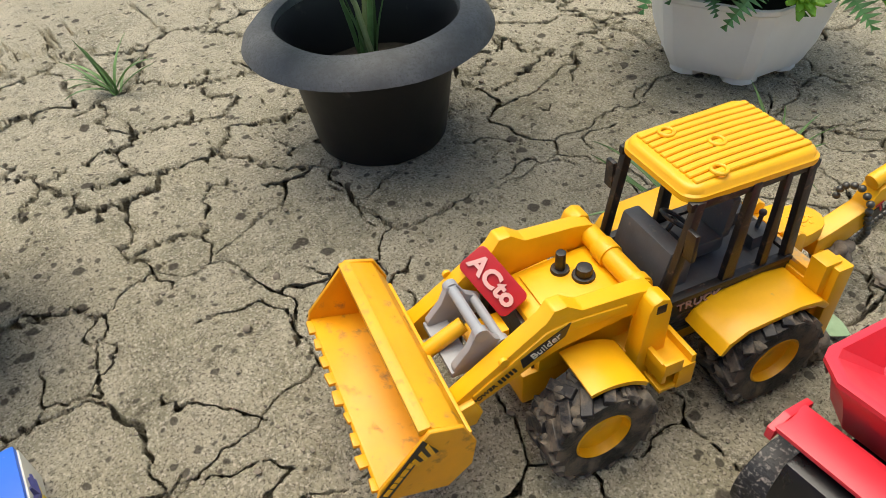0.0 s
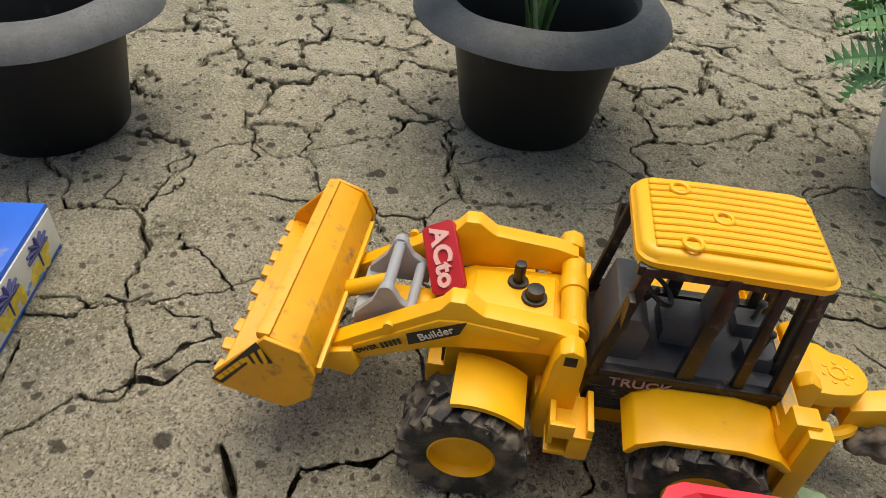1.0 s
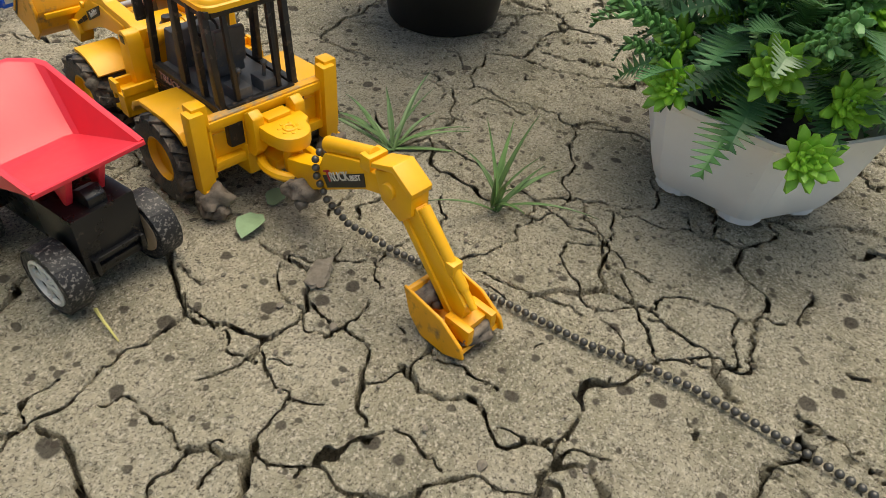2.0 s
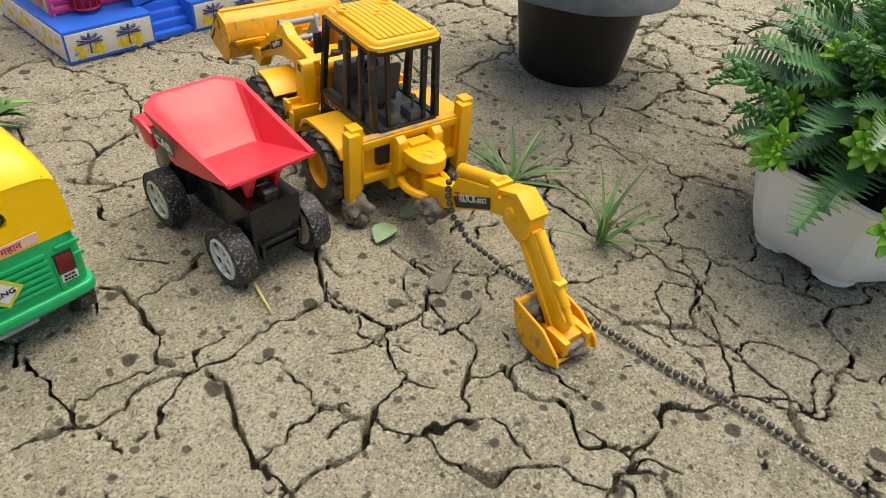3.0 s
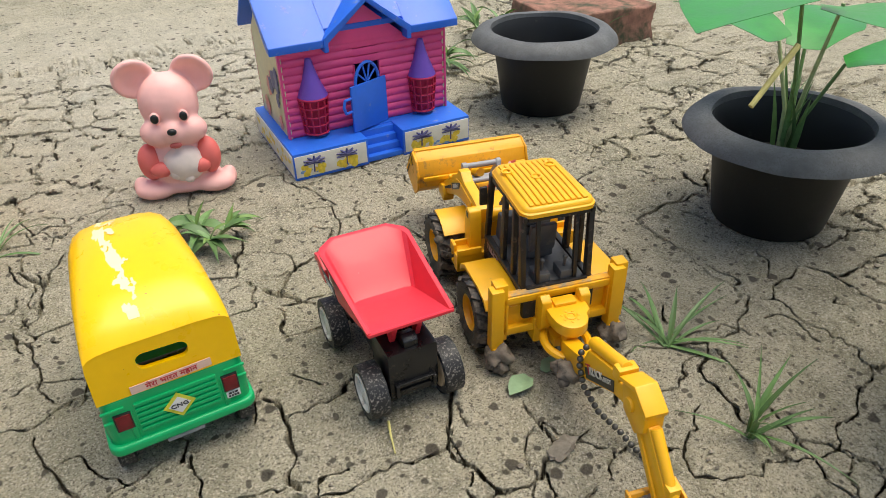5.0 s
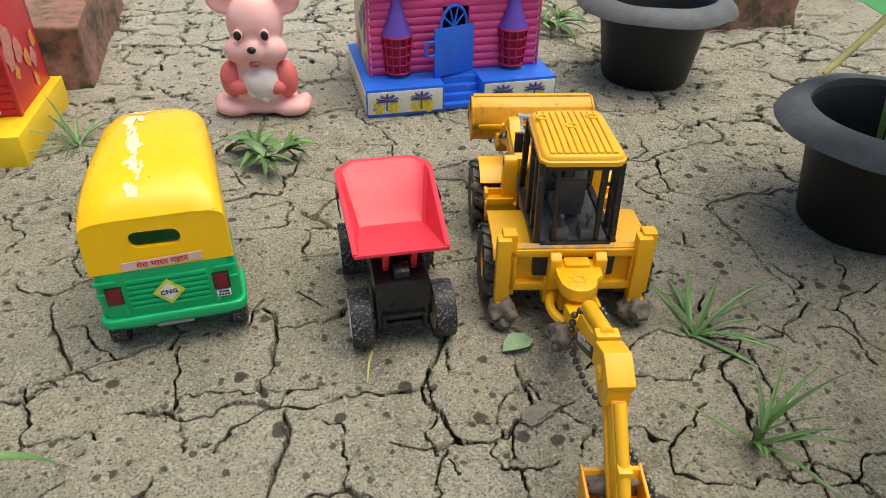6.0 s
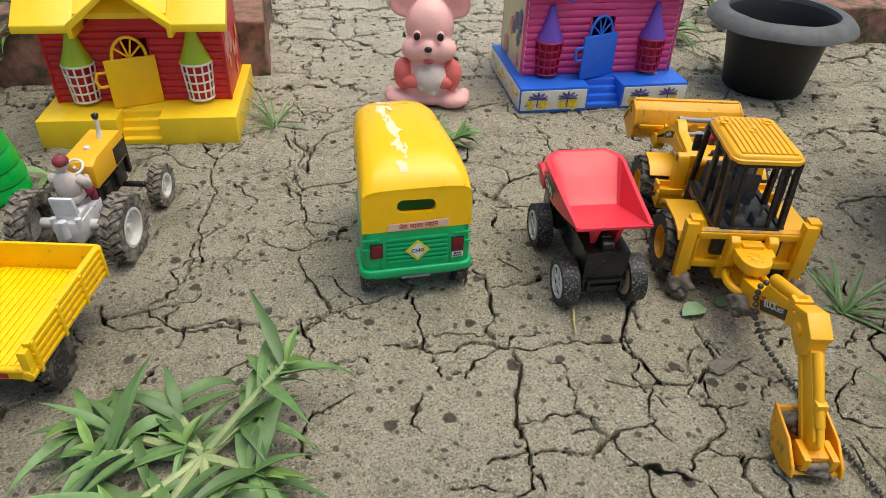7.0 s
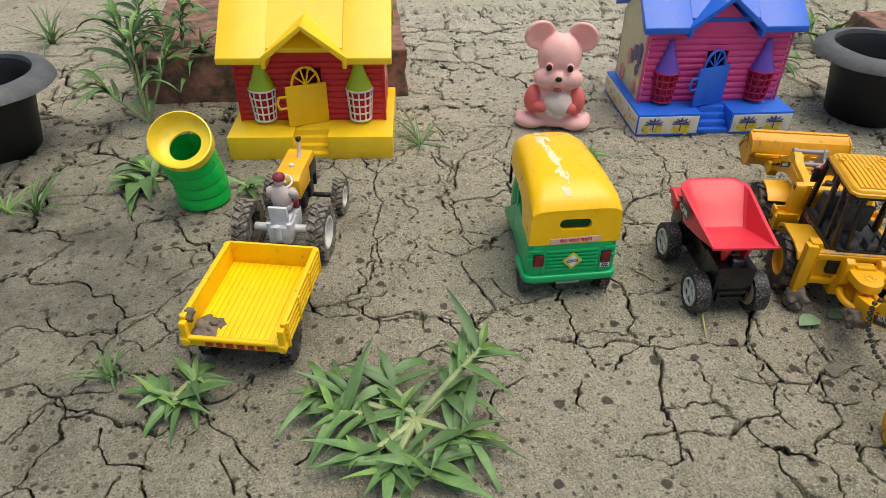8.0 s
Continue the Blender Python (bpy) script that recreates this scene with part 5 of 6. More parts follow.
        st = part("tub_sticker", Shape().prism([(-11, 5), (12, 5), (8, -4.5), (-7, -4.5)], 1.0, 1.35, 0, "z", m), STICKER_BLACK, tub, "black sticker with white lettering")
        lettering("tub_lettering", "CAR", 5.2, HOUSE_WHITE, st, m @ Vector((0.5, 0.2, 1.5)), m.to_3x3() @ Vector((1, 0, 0)), m.to_3x3() @ Vector((0, 1, 0)), 0.25, 0.08, 1.1)
    part("cab_roof", Shape().box(-22, 22, 36, 50, 55, 57, 0.6), TUB_RED, tub)
    P_("cab", Shape().prism([(38, 20), (38, 52), (54, 52), (57, 40), (58, 20)], -14, 14, 1.2), BLACK_GLOSS, "black cab block")
    return root


dumper()


def tractor():
    root = thing("tractor", pose(-0.2115, 0.085, 0, 0, 0, -13), "small yellow and black toy tractor with muddy wheels", "toy vehicle")
    P_ = lambda n, s, m, l="": part(n, s, m, root, l)
    P_("hood", Shape().prism([(18, 40), (18, 57), (26, 60), (64, 61), (68, 58), (68, 40)], -10.5, 10.5, 1.6), YELLOW, "yellow bonnet")
    P_("engine", Shape().box(-8, 8, 20, 64, 22, 41, 1).box(-11, 11, 26, 34, 26, 38, 1).box(-11, 11, 44, 52, 26, 38, 1).box(-9.8, 9.8, 66, 70, 26, 56, 0.8), LOADER_BLACK, "black engine block")
    P_("side_grille", Shape().box(-11.2, -10.4, 48, 66, 42, 54, 0.2).box(10.4, 11.2, 48, 66, 42, 54, 0.2), LOADER_BLACK)
    ex = P_("exhaust", Shape().cyl((2, 52, 60), (2, 53, 66), 2.0, 1.6, 12).cyl((2, 53, 66), (3, 52, 77), 1.6, 1.5, 12, 0.3), CHROME, "whitish exhaust stack")
    part("exhaust_tip", Shape().ball((3, 52, 77), 2.5, 0.3, 2), LOADER_BLACK, ex)
    P_("radiator_cap", Shape().cyl((0, 36, 60), (0, 36, 62), 2.2, 2.0, 14, 0.3), CHROME)
    P_("seat", Shape().box(-8, 8, -10, 4, 32, 37, 1.5).prism([(-10, 36), (-6, 36), (-9, 50), (-12, 50)], -7.5, 7.5, 1.4), CHROME, "silver-grey seat")
    P_("rear_axle_housing", Shape().cyl((-24, 0, 24), (24, 0, 24), 3.4).box(-9, 9, -14, 20, 18, 33, 1.4).cyl((-8, -12, 26), (-8, -12, 36), 2).cyl((8, -12, 26), (8, -12, 36), 2).cyl((0, -16, 24), (0, -16, 36), 2.6), CHROME, "silver-grey rear axle")
    P_("hitch", Shape().box(-2.5, 2.5, -30, -10, 16, 19, 0.6), LOADER_BLACK)
    P_("steering_wheel", Shape().ring((0, 15, 58), 5.6, 0.9, pose(0, 0, 0, 30)).cyl((0, 15, 58), (0, 20, 50), 1.0), CHROME, "silver-grey steering wheel")
    P_("front_axle", Shape().cyl((-24, 66, 16), (24, 66, 16), 2.2), LOADER_BLACK)
    for x in (-1, 1):
        for y, r, w_, rim in ((0, 23, 14, 13.5), (66, 16, 10, 9.5)):
            w = P_("wheel", tyre(r, w_, 1.2, rim), RUBBER_DUSTY, "muddy lugged tyre")
            tread(w, RUBBER_DUSTY, r, w_, 20, 1.2, 7 + y)
            w.location = (x * 30 * MM, y * MM, r * 0.97 * MM)
            part("rim", Shape().lathe([(rim + 0.3, -w_ * 0.3), (rim + 0.3, w_ * 0.42), (rim - 1.6, w_ * 0.44), (rim - 2.2, 1.0), (3, 0.5), (2.6, w_ * 0.3), (0.01, w_ * 0.3)], 28, pose(0, 0, 0, 0, 90 * x, 0)), RIM_WHITE, w, "white wheel rim")
    return root


tractor()


def merged(name, pieces, m, label, category):
    """One plain mesh from several shapes, each with its own paint."""
    bm = bmesh.new()
    me = bpy.data.meshes.new(name)
    for n, (shape, material) in enumerate(pieces):
        for f in shape.bm.faces:
            f.material_index = n
        tmp = bpy.data.meshes.new("tmp")
        shape.bm.to_mesh(tmp)
        shape.bm.free()
        bm.from_mesh(tmp)
        bpy.data.meshes.remove(tmp)
        me.materials.append(material)
    bm.transform(Matrix.Scale(MM, 4))
    bm.to_mesh(me)
    bm.free()
    me.shade_smooth()
    ob = new(name, me)
    ob.matrix_world = m
    return tagged(ob, label, category)


def driver_doll():
    body = Shape().ball((0, 0, 12), 8, 0.05, 3, (1.05, 0.75, 1.3)).tube([(-8, 0, 18), (-11, 4, 10), (-6, 12, 12)], 3, 10, 2.2).tube([(8, 0, 18), (11, 4, 10), (6, 12, 12)], 3, 10, 2.2).ball((0, 2, 3), 8, 0, 2, (1, 1.1, 0.6))
    legs = Shape().tube([(-4, 4, 2), (-6, 14, 1), (-6, 16, -10)], 3.2, 10, 2.4).tube([(4, 4, 2), (6, 14, 1), (6, 16, -10)], 3.2, 10, 2.4)
    head = Shape().ball((0, 1, 27), 4.6, 0, 3, (0.95, 1, 1.1))
    hat = Shape().ball((0, 0.6, 29), 4.9, 0.04, 3, (1, 1.05, 0.8))
    red = mat("faded_maroon_paint", (0.22, 0.02, 0.035), 0.6, 0.2, 150, 0.1, 500, (0.6, 0.4, 0.38), 260, 0.3)
    return merged("driver_doll", [(body, DRIVER), (legs, red), (head, DRIVER), (hat, red)], pose(-0.2115, 0.085, 0.040, 0, 0, -13) @ Matrix.Translation((0, 0.002, 0)), "dusty grey doll with maroon cap sitting on tractor", "doll")


driver_doll()


BED_YELLOW = mat("bright_bed_plastic", (0.94, 0.62, 0.004), 0.4, 0.06, 70, 0.1, 700, (0.30, 0.17, 0.06), 150, 0.22)


def trailer():
    root = thing("farm_trailer", pose(-0.2245, -0.011, 0, 0, 0, -13.5), "yellow toy farm trailer with slatted sides and mud inside", "toy vehicle")
    P_ = lambda n, s, m, l="": part(n, s, m, root, l)
    bed = P_("bed", Shape().box(-31, 31, -46, 46, 28, 30, 0.4), BED_YELLOW, "ribbed yellow bed")
    for k in range(15):
        x = -27 + k * 3.86
        part("bed_rib", Shape().box(x - 1.35, x + 1.35, -44, 44, 29.5, 31.0, 0.5), BED_YELLOW, bed)
    for x in (-1, 1):
        P_("side_board", Shape().box(x * 32 - 1.2, x * 32 + 1.2, -46, 47, 28, 47, 0.5).box(x * 32.2 - 1.8, x * 32.2 + 1.8, -46, 47, 45, 47.5, 0.5), TRAILER_YELLOW, "yellow side board")
        for k in range(4):
            P_("side_rail", Shape().box(x * 33.6 - 0.9, x * 33.6 + 0.9, -45, 46, 29 + k * 4.3, 31.4 + k * 4.3, 0.6), TRAILER_YELLOW)
        for k in range(4):
            P_("side_strut", Shape().box(x * 34 - 1.0, x * 34 + 1.0, -43 + k * 29 - 1.4, -43 + k * 29 + 1.4, 27, 47, 0.5), TRAILER_YELLOW)
        P_("corner_post", Shape().box(x * 31.5 - 2.2, x * 31.5 + 2.2, -51, -46, 29, 45, 0.7).cyl((x * 31.5, -52, 30), (x * 31.5, -46, 30), 3, None, 14, 0.5), TRAILER_YELLOW)
        w = P_("wheel", tyre(13.5, 9, 1.0, 8), RUBBER, "small muddy wheel")
        tread(w, RUBBER, 13.5, 9, 18, 1.0, 2)
        w.location = (x * 27 * MM, -20 * MM, 13.2 * MM)
        part("rim", Shape().cyl((-4, 0, 0), (4, 0, 0), 8.2, None, 22, 0.6), RUBBER_CLEAN, w, "black spoked rim")
    P_("front_board", Shape().box(-32, 32, 45.5, 48, 28, 47.5, 0.5), TRAILER_YELLOW, "yellow front board")
    tail = P_("tail_board", Shape().box(-32, 32, -49, -46.5, 25.5, 33, 0.5).cyl((-34, -49.5, 32.5), (34, -49.5, 32.5), 1.9, None, 14), TRAILER_YELLOW, "lowered yellow tail board")
    part("tail_print", bars(Shape(), (0, -49.2, 28.6), (1, 0, 0), (0, 0, 1), [5, 4, 5, 5, 4, 5], 4.5, 2.2), STICKER_RED, tail)
    P_("axle", Shape().cyl((-24, -20, 13), (24, -20, 13), 1.8).box(-12, 12, -40, 44, 20, 28.5, 1).box(-2, 2, 44, 70, 16, 20, 0.8), LOADER_BLACK, "black under-frame")
    mud_lump(root, (-23, -36, 31.0), 7.0, 91, (1.3, 1.7, 0.28))
    mud_lump(root, (-31, -40, 44), 4.5, 92, (0.8, 1.2, 0.9))
    for ob in root.children_recursive:
        if ob.name.split(".")[0] not in ("wheel", "tread", "rim"):
            for v in ob.data.vertices:
                v.co.y *= 0.885
    return root


trailer()


# ---------------------------------------------------------------- toy houses (x along the front, y to the back)


def toy_house(name, m, wd, label, c, eave_z, eave_y, wall_y, print_band):
    """c: paints for base, wall, roof, door, cage, cone."""
    root = thing(name, m, label, "toy house")
    P_ = lambda n, s, mt, l="": part(n, s, mt, root, l)
    h, base = wd / 2, 25.0
    stair = 17.0
    b = Shape().prism([(-h, 0), (-stair, 0), (-stair, 26), (stair, 26), (stair, 0), (h, 0), (h, 124), (-h, 124)], 0, base, 1.0, "z")
    P_("base", b, c["base"])
    for k in range(4):
        P_("stair_step", Shape().box(-stair, stair, 2 + k * 6, 27, 0.5, 5.5 + k * 6, 0.8), c["base"])
    # walls of rounded logs with a doorway through the front
    w0, w1, top = -h + 8, h - 8, eave_z - 1
    front = P_("front_wall", Shape().box(w0, -12, wall_y + 1.5, wall_y + 4, base, top, 0).box(12, w1, wall_y + 1.5, wall_y + 4, base, top, 0), c["wall"])
    z = base
    n = 11
    step = (top - base) / n
    for k in range(n):
        za, zb = base + k * step, base + (k + 1) * step
        for xa, xb in ((w0, -12), (12, w1)):
            part("log", Shape().prism([(wall_y + 1.3, za), (wall_y + 0.4, za + 0.7), (wall_y - 0.3, (za + zb) / 2), (wall_y + 0.4, zb - 0.7), (wall_y + 1.3, zb)], xa, xb, 0), c["wall"], front)
        if zb > base + 58:
            part("log", Shape().prism([(wall_y + 3, za), (wall_y + 0.4, za + 0.5), (wall_y - 0.3, (za + zb) / 2), (wall_y + 0.4, zb - 0.5), (wall_y + 3, zb)], -12, 12, 0), c["wall"], front)
    for xa in (w0 - 0.8, w1 - 1.2):
        P_("corner_board", Shape().box(xa, xa + 2.0, wall_y - 1.0, wall_y + 4.2, base, top, 0.3), c["wall"])
    gw = 40
    P_("gable_wall", Shape().prism([(-gw + 3, top - 1), (gw - 3, top - 1), (0, top + 30)], wall_y - 0.5, wall_y + 3, 0.3, "y"), c["wall"])
    P_("inner_wall", Shape().box(w0 + 2, w1 - 2, wall_y + 30, wall_y + 33, base, top, 0.3), c["inner"])
    P_("back_wall", Shape().box(w0, w1, 115, 118, base, top, 0.4), c["wall"])
    for x in (w0, w1 - 2.4):
        P_("side_wall", Shape().prism([(wall_y, base), (118, base), (118, top), ((118 + wall_y) / 2, top + 40), (wall_y, top)], x, x + 2.4, 0.4), c["side"])
    # roof: two slopes with a front gable
    ridge_y, ridge_z, t = (eave_y + 124) / 2 + 6, eave_z + 52, 3.2
    e0, e1 = -h - 1, h + 1
    for xa, xb in ((e0, -gw + 4), (gw - 4, e1)):
        P_("roof", Shape().prism([(eave_y, eave_z), (eave_y, eave_z + 6.5), (eave_y + 3, eave_z + 8.5), (ridge_y, ridge_z + t), (ridge_y, ridge_z), (eave_y + 8, eave_z + 2)], xa, xb, 0.9), c["roof"])
    rise = (ridge_z + t - eave_z - 8.5) / (ridge_y - eave_y - 3)
    P_("roof", Shape().prism([(eave_y + 9, eave_z + 8.3 + 6 * rise), (ridge_y, ridge_z + t - 0.2), (ridge_y, ridge_z - 2), (eave_y + 9, eave_z + 4 + 6 * rise)], -gw + 4, gw - 4, 0), c["roof"])
    P_("roof", Shape().prism([(128, eave_z), (128, eave_z + 5), (ridge_y, ridge_z + t), (ridge_y, ridge_z)], e0, e1, 0.8), c["roof"])
    for s in (-1, 1):
        P_("gable_roof", Shape().prism([(0, eave_z + 37.5), (0, eave_z + 32.5), (s * (gw - 4), eave_z + 3.5), (s * (gw - 4), eave_z - 4), (s * gw, eave_z - 4), (s * gw, eave_z + 7.5)], eave_y - 1, eave_y + 62, 0.7, "y"), c["roof"])
    # door, ajar, with an arched spoked top
    arch = Shape()
    dz = base + 1.5
    P_("doorway", Shape().box(-12.6, -11.4, wall_y - 1, wall_y + 2, base, base + 56, 0.3).box(11.4, 12.6, wall_y - 1, wall_y + 2, base, base + 56, 0.3), c["wall"])
    hinge = new("door")
    hinge.parent = root
    hinge.matrix_local = Matrix.Translation((11 * MM, (wall_y - 3.5) * MM, 0)) @ pose(0, 0, 0, 0, 0, 20)
    leaf = Shape().box(-36, 5, -1.1, 1.1, dz - 1, dz + 41, 0.4)
    d = part("door_leaf", leaf, c["door"], hinge)
    ringp = Shape()
    for k in range(18):
        a0, a1 = radians(180 * k / 18), radians(180 * (k + 1) / 18)
        ringp.cyl((-15 + 13.6 * math.cos(a0), 1.5, dz + 40 + 18 * math.sin(a0)), (-15 + 13.6 * math.cos(a1), 1.5, dz + 40 + 18 * math.sin(a1)), 1.4, None, 8)
    for k in range(1, 5):
        a = radians(36 * k)
        ringp.cyl((-15, 1.5, dz + 40), (-15 + 13 * math.cos(a), 1.5, dz + 40 + 17 * math.sin(a)), 0.9, None, 6)
    part("door_fanlight", ringp, c["door"], hinge)
    part("door_handle", Shape().tube([(-36, 0, dz + 31), (-43, 0, dz + 31), (-45, 0, dz + 25), (-43, 0, dz + 19), (-36, 0, dz + 19)], 1.3, 8), c["door"], hinge)
    # caged bay windows with cone roofs
    for x in (-h + 33, h - 33):
        bay = new("bay_window")
        bay.parent = root
        bay.location = (x * MM, (wall_y - 1) * MM, 0)
        z0, z1, r0, r1 = base + 4, base + 36, 10.5, 13.0
        for k in range(5):
            zz = z0 + (z1 - z0) * k / 4
            part("cage_ring", Shape().ring((0, 0, zz), r0 + (r1 - r0) * k / 4, 1.1 if k in (0, 4) else 0.8, None, 24, 6), c["cage"], bay)
        for k in range(12):
            a = 2 * math.pi * k / 12
            part("cage_bar", Shape().cyl((r0 * math.cos(a), r0 * math.sin(a), z0), (r1 * math.cos(a), r1 * math.sin(a), z1), 0.85, None, 6), c["cage"], bay)
        part("cone_roof", Shape().lathe([(13.6, z1), (13.2, z1 + 1.5), (7.5, z1 + 15), (4.2, z1 + 26), (2.6, z1 + 33), (0.01, z1 + 34)], 26), c["cone"], bay)
        part("window_pane", Shape().cyl((0, 0.5, z0), (0, 0.5, z1), r0 - 3, r1 - 3, 20), c["pane"], bay)
    if print_band:
        for xa, xb in ((-h + 1, -stair - 2), (stair + 2, h - 1)):
            card = P_("printed_card", Shape().box(xa, xb, -0.7, 0.2, 3, base - 2.5, 0.15), CREAM_WHITE, "cream card printed with palms and flowers")
            rnd = random.Random(int(xa))
            cx = (xa + xb) / 2
            for dx in (-16, 14):
                f, leafp, trunk = Shape(), Shape(), Shape()
                for k in range(12):
                    f.ball((cx + dx + rnd.uniform(-10, 10), -0.75, 8 + rnd.uniform(-3.5, 3.5)), rnd.uniform(2.2, 4.0), 0.3, 1, (1, 0.08, 1), k)
                for k in range(7):
                    a = radians(-20 + 36 * k)
                    tip = (cx + dx + 10 * math.cos(a), -0.85, 15.5 + 5.5 * math.sin(a))
                    leafp.cyl((cx + dx, -0.85, 15.5), tip, 1.9, 0.7, 5)
                trunk.cyl((cx + dx - 0.6, -0.82, 6), (cx + dx, -0.82, 16), 0.7, 0.5, 5)
                part("flower_print", f, PRINT_YELLOW, card)
                part("palm_print", leafp, PRINT_NAVY, card)
                part("trunk_print", trunk, PRINT_NAVY, card)
            sea = Shape()
            for k in range(7):
                sea.ball((cx + rnd.uniform(-26, 26), -0.7, 5 + rnd.uniform(-1, 3)), rnd.uniform(1.5, 3), 0.3, 1, (1.5, 0.06, 0.8), k)
            tagged(part("sea_print", sea, PRINT_BLUE, card), kind="stuff")
        sc = P_("printed_card", Shape().box(-h - 0.7, -h + 0.1, 2, 122, 3, base - 2.5, 0.15), CREAM_WHITE)
        sea = Shape()
        rnd = random.Random(3)
        for k in range(22):
            sea.ball((-h - 0.75, rnd.uniform(6, 118), rnd.uniform(5, 18)), rnd.uniform(1.5, 3.4), 0.4, 1, (0.06, 1.3, 1), k)
        part("flower_print", sea, PRINT_YELLOW, sc)
    # side wall prints
    rnd = random.Random(12)
    for x in (-h + 7.3, h - 7.3):
        s1, s2 = Shape(), Shape()
        for k in range(9):
            (s1 if k % 2 else s2).ball((x, wall_y + 12 + rnd.uniform(0, 56), base + 8 + rnd.uniform(0, 48)), rnd.uniform(4, 9), 0.5, 2, (0.05, 1, 1.2), k)
        P_("side_print", s1, c["print1"])
        P_("side_print", s2, c["print2"])
    return root


CREAM_WHITE = mat("cream_white_card", (0.68, 0.66, 0.58), 0.4, 0.08, 120, 0.04, 500)
PRINT_YELLOW = mat("printed_yellow", (0.70, 0.52, 0.05), 0.4, 0.25, 300, 0.03, 500)
PRINT_NAVY = mat("printed_navy", (0.05, 0.05, 0.17), 0.4, 0.2, 300, 0.03, 500)
PRINT_BLUE = mat("printed_blue", (0.16, 0.30, 0.55), 0.4, 0.2, 300, 0.03, 500)
PRINT_ORANGE = mat("printed_orange", (0.72, 0.25, 0.05), 0.4, 0.25, 300, 0.03, 500)
PRINT_PINK = mat("printed_pink", (0.62, 0.22, 0.18), 0.4, 0.25, 300, 0.03, 500)

toy_house("toy_house", pose(-0.1955, 0.2415, 0, 0, 0, -5.5), 163, "yellow toy house with dark red log walls and open door",
          dict(base=HOUSE_YELLOW, wall=HOUSE_RED, roof=HOUSE_YELLOW, door=DOOR_ORANGE, cage=HOUSE_WHITE, cone=HOUSE_LIME, inner=HOUSE_CRIMSON, pane=HOUSE_RED, side=HOUSE_RED, print1=PRINT_ORANGE, print2=PRINT_PINK), 94, 12, 38, False)
toy_house("toy_house", pose(0.2330, 0.2500, 0, 0, 0, -2.8), 171, "blue-roofed toy house with pink log walls and printed base",
          dict(base=HOUSE_BLUE, wall=HOUSE_PINK, roof=HOUSE_BLUE, door=HOUSE_BLUE, cage=HOUSE_CRIMSON, cone=HOUSE_PURPLE, inner=PRINT_NAVY, pane=HOUSE_CRIMSON, side=CREAM_PRINT, print1=PRINT_PINK, print2=PRINT_NAVY), 103, 22, 32, True)


def melted(shape, voxel):
    """The shape's balls run together into one smooth skin."""
    me = bpy.data.meshes.new("tmp")
    shape.bm.to_mesh(me)
    ob = bpy.data.objects.new("tmp", me)
    scene.collection.objects.link(ob)
    re = ob.modifiers.new("skin", "REMESH")
    re.mode, re.voxel_size = "VOXEL", voxel
    sm = ob.modifiers.new("soft", "SMOOTH")
    sm.factor, sm.iterations = 0.6, 7
    bpy.context.view_layer.update()
    out = bpy.data.meshes.new_from_object(ob.evaluated_get(bpy.context.evaluated_depsgraph_get()))
    bpy.data.objects.remove(ob)
    bpy.data.meshes.remove(me)
    shape.bm.clear()
    shape.bm.from_mesh(out)
    bpy.data.meshes.remove(out)
    return shape


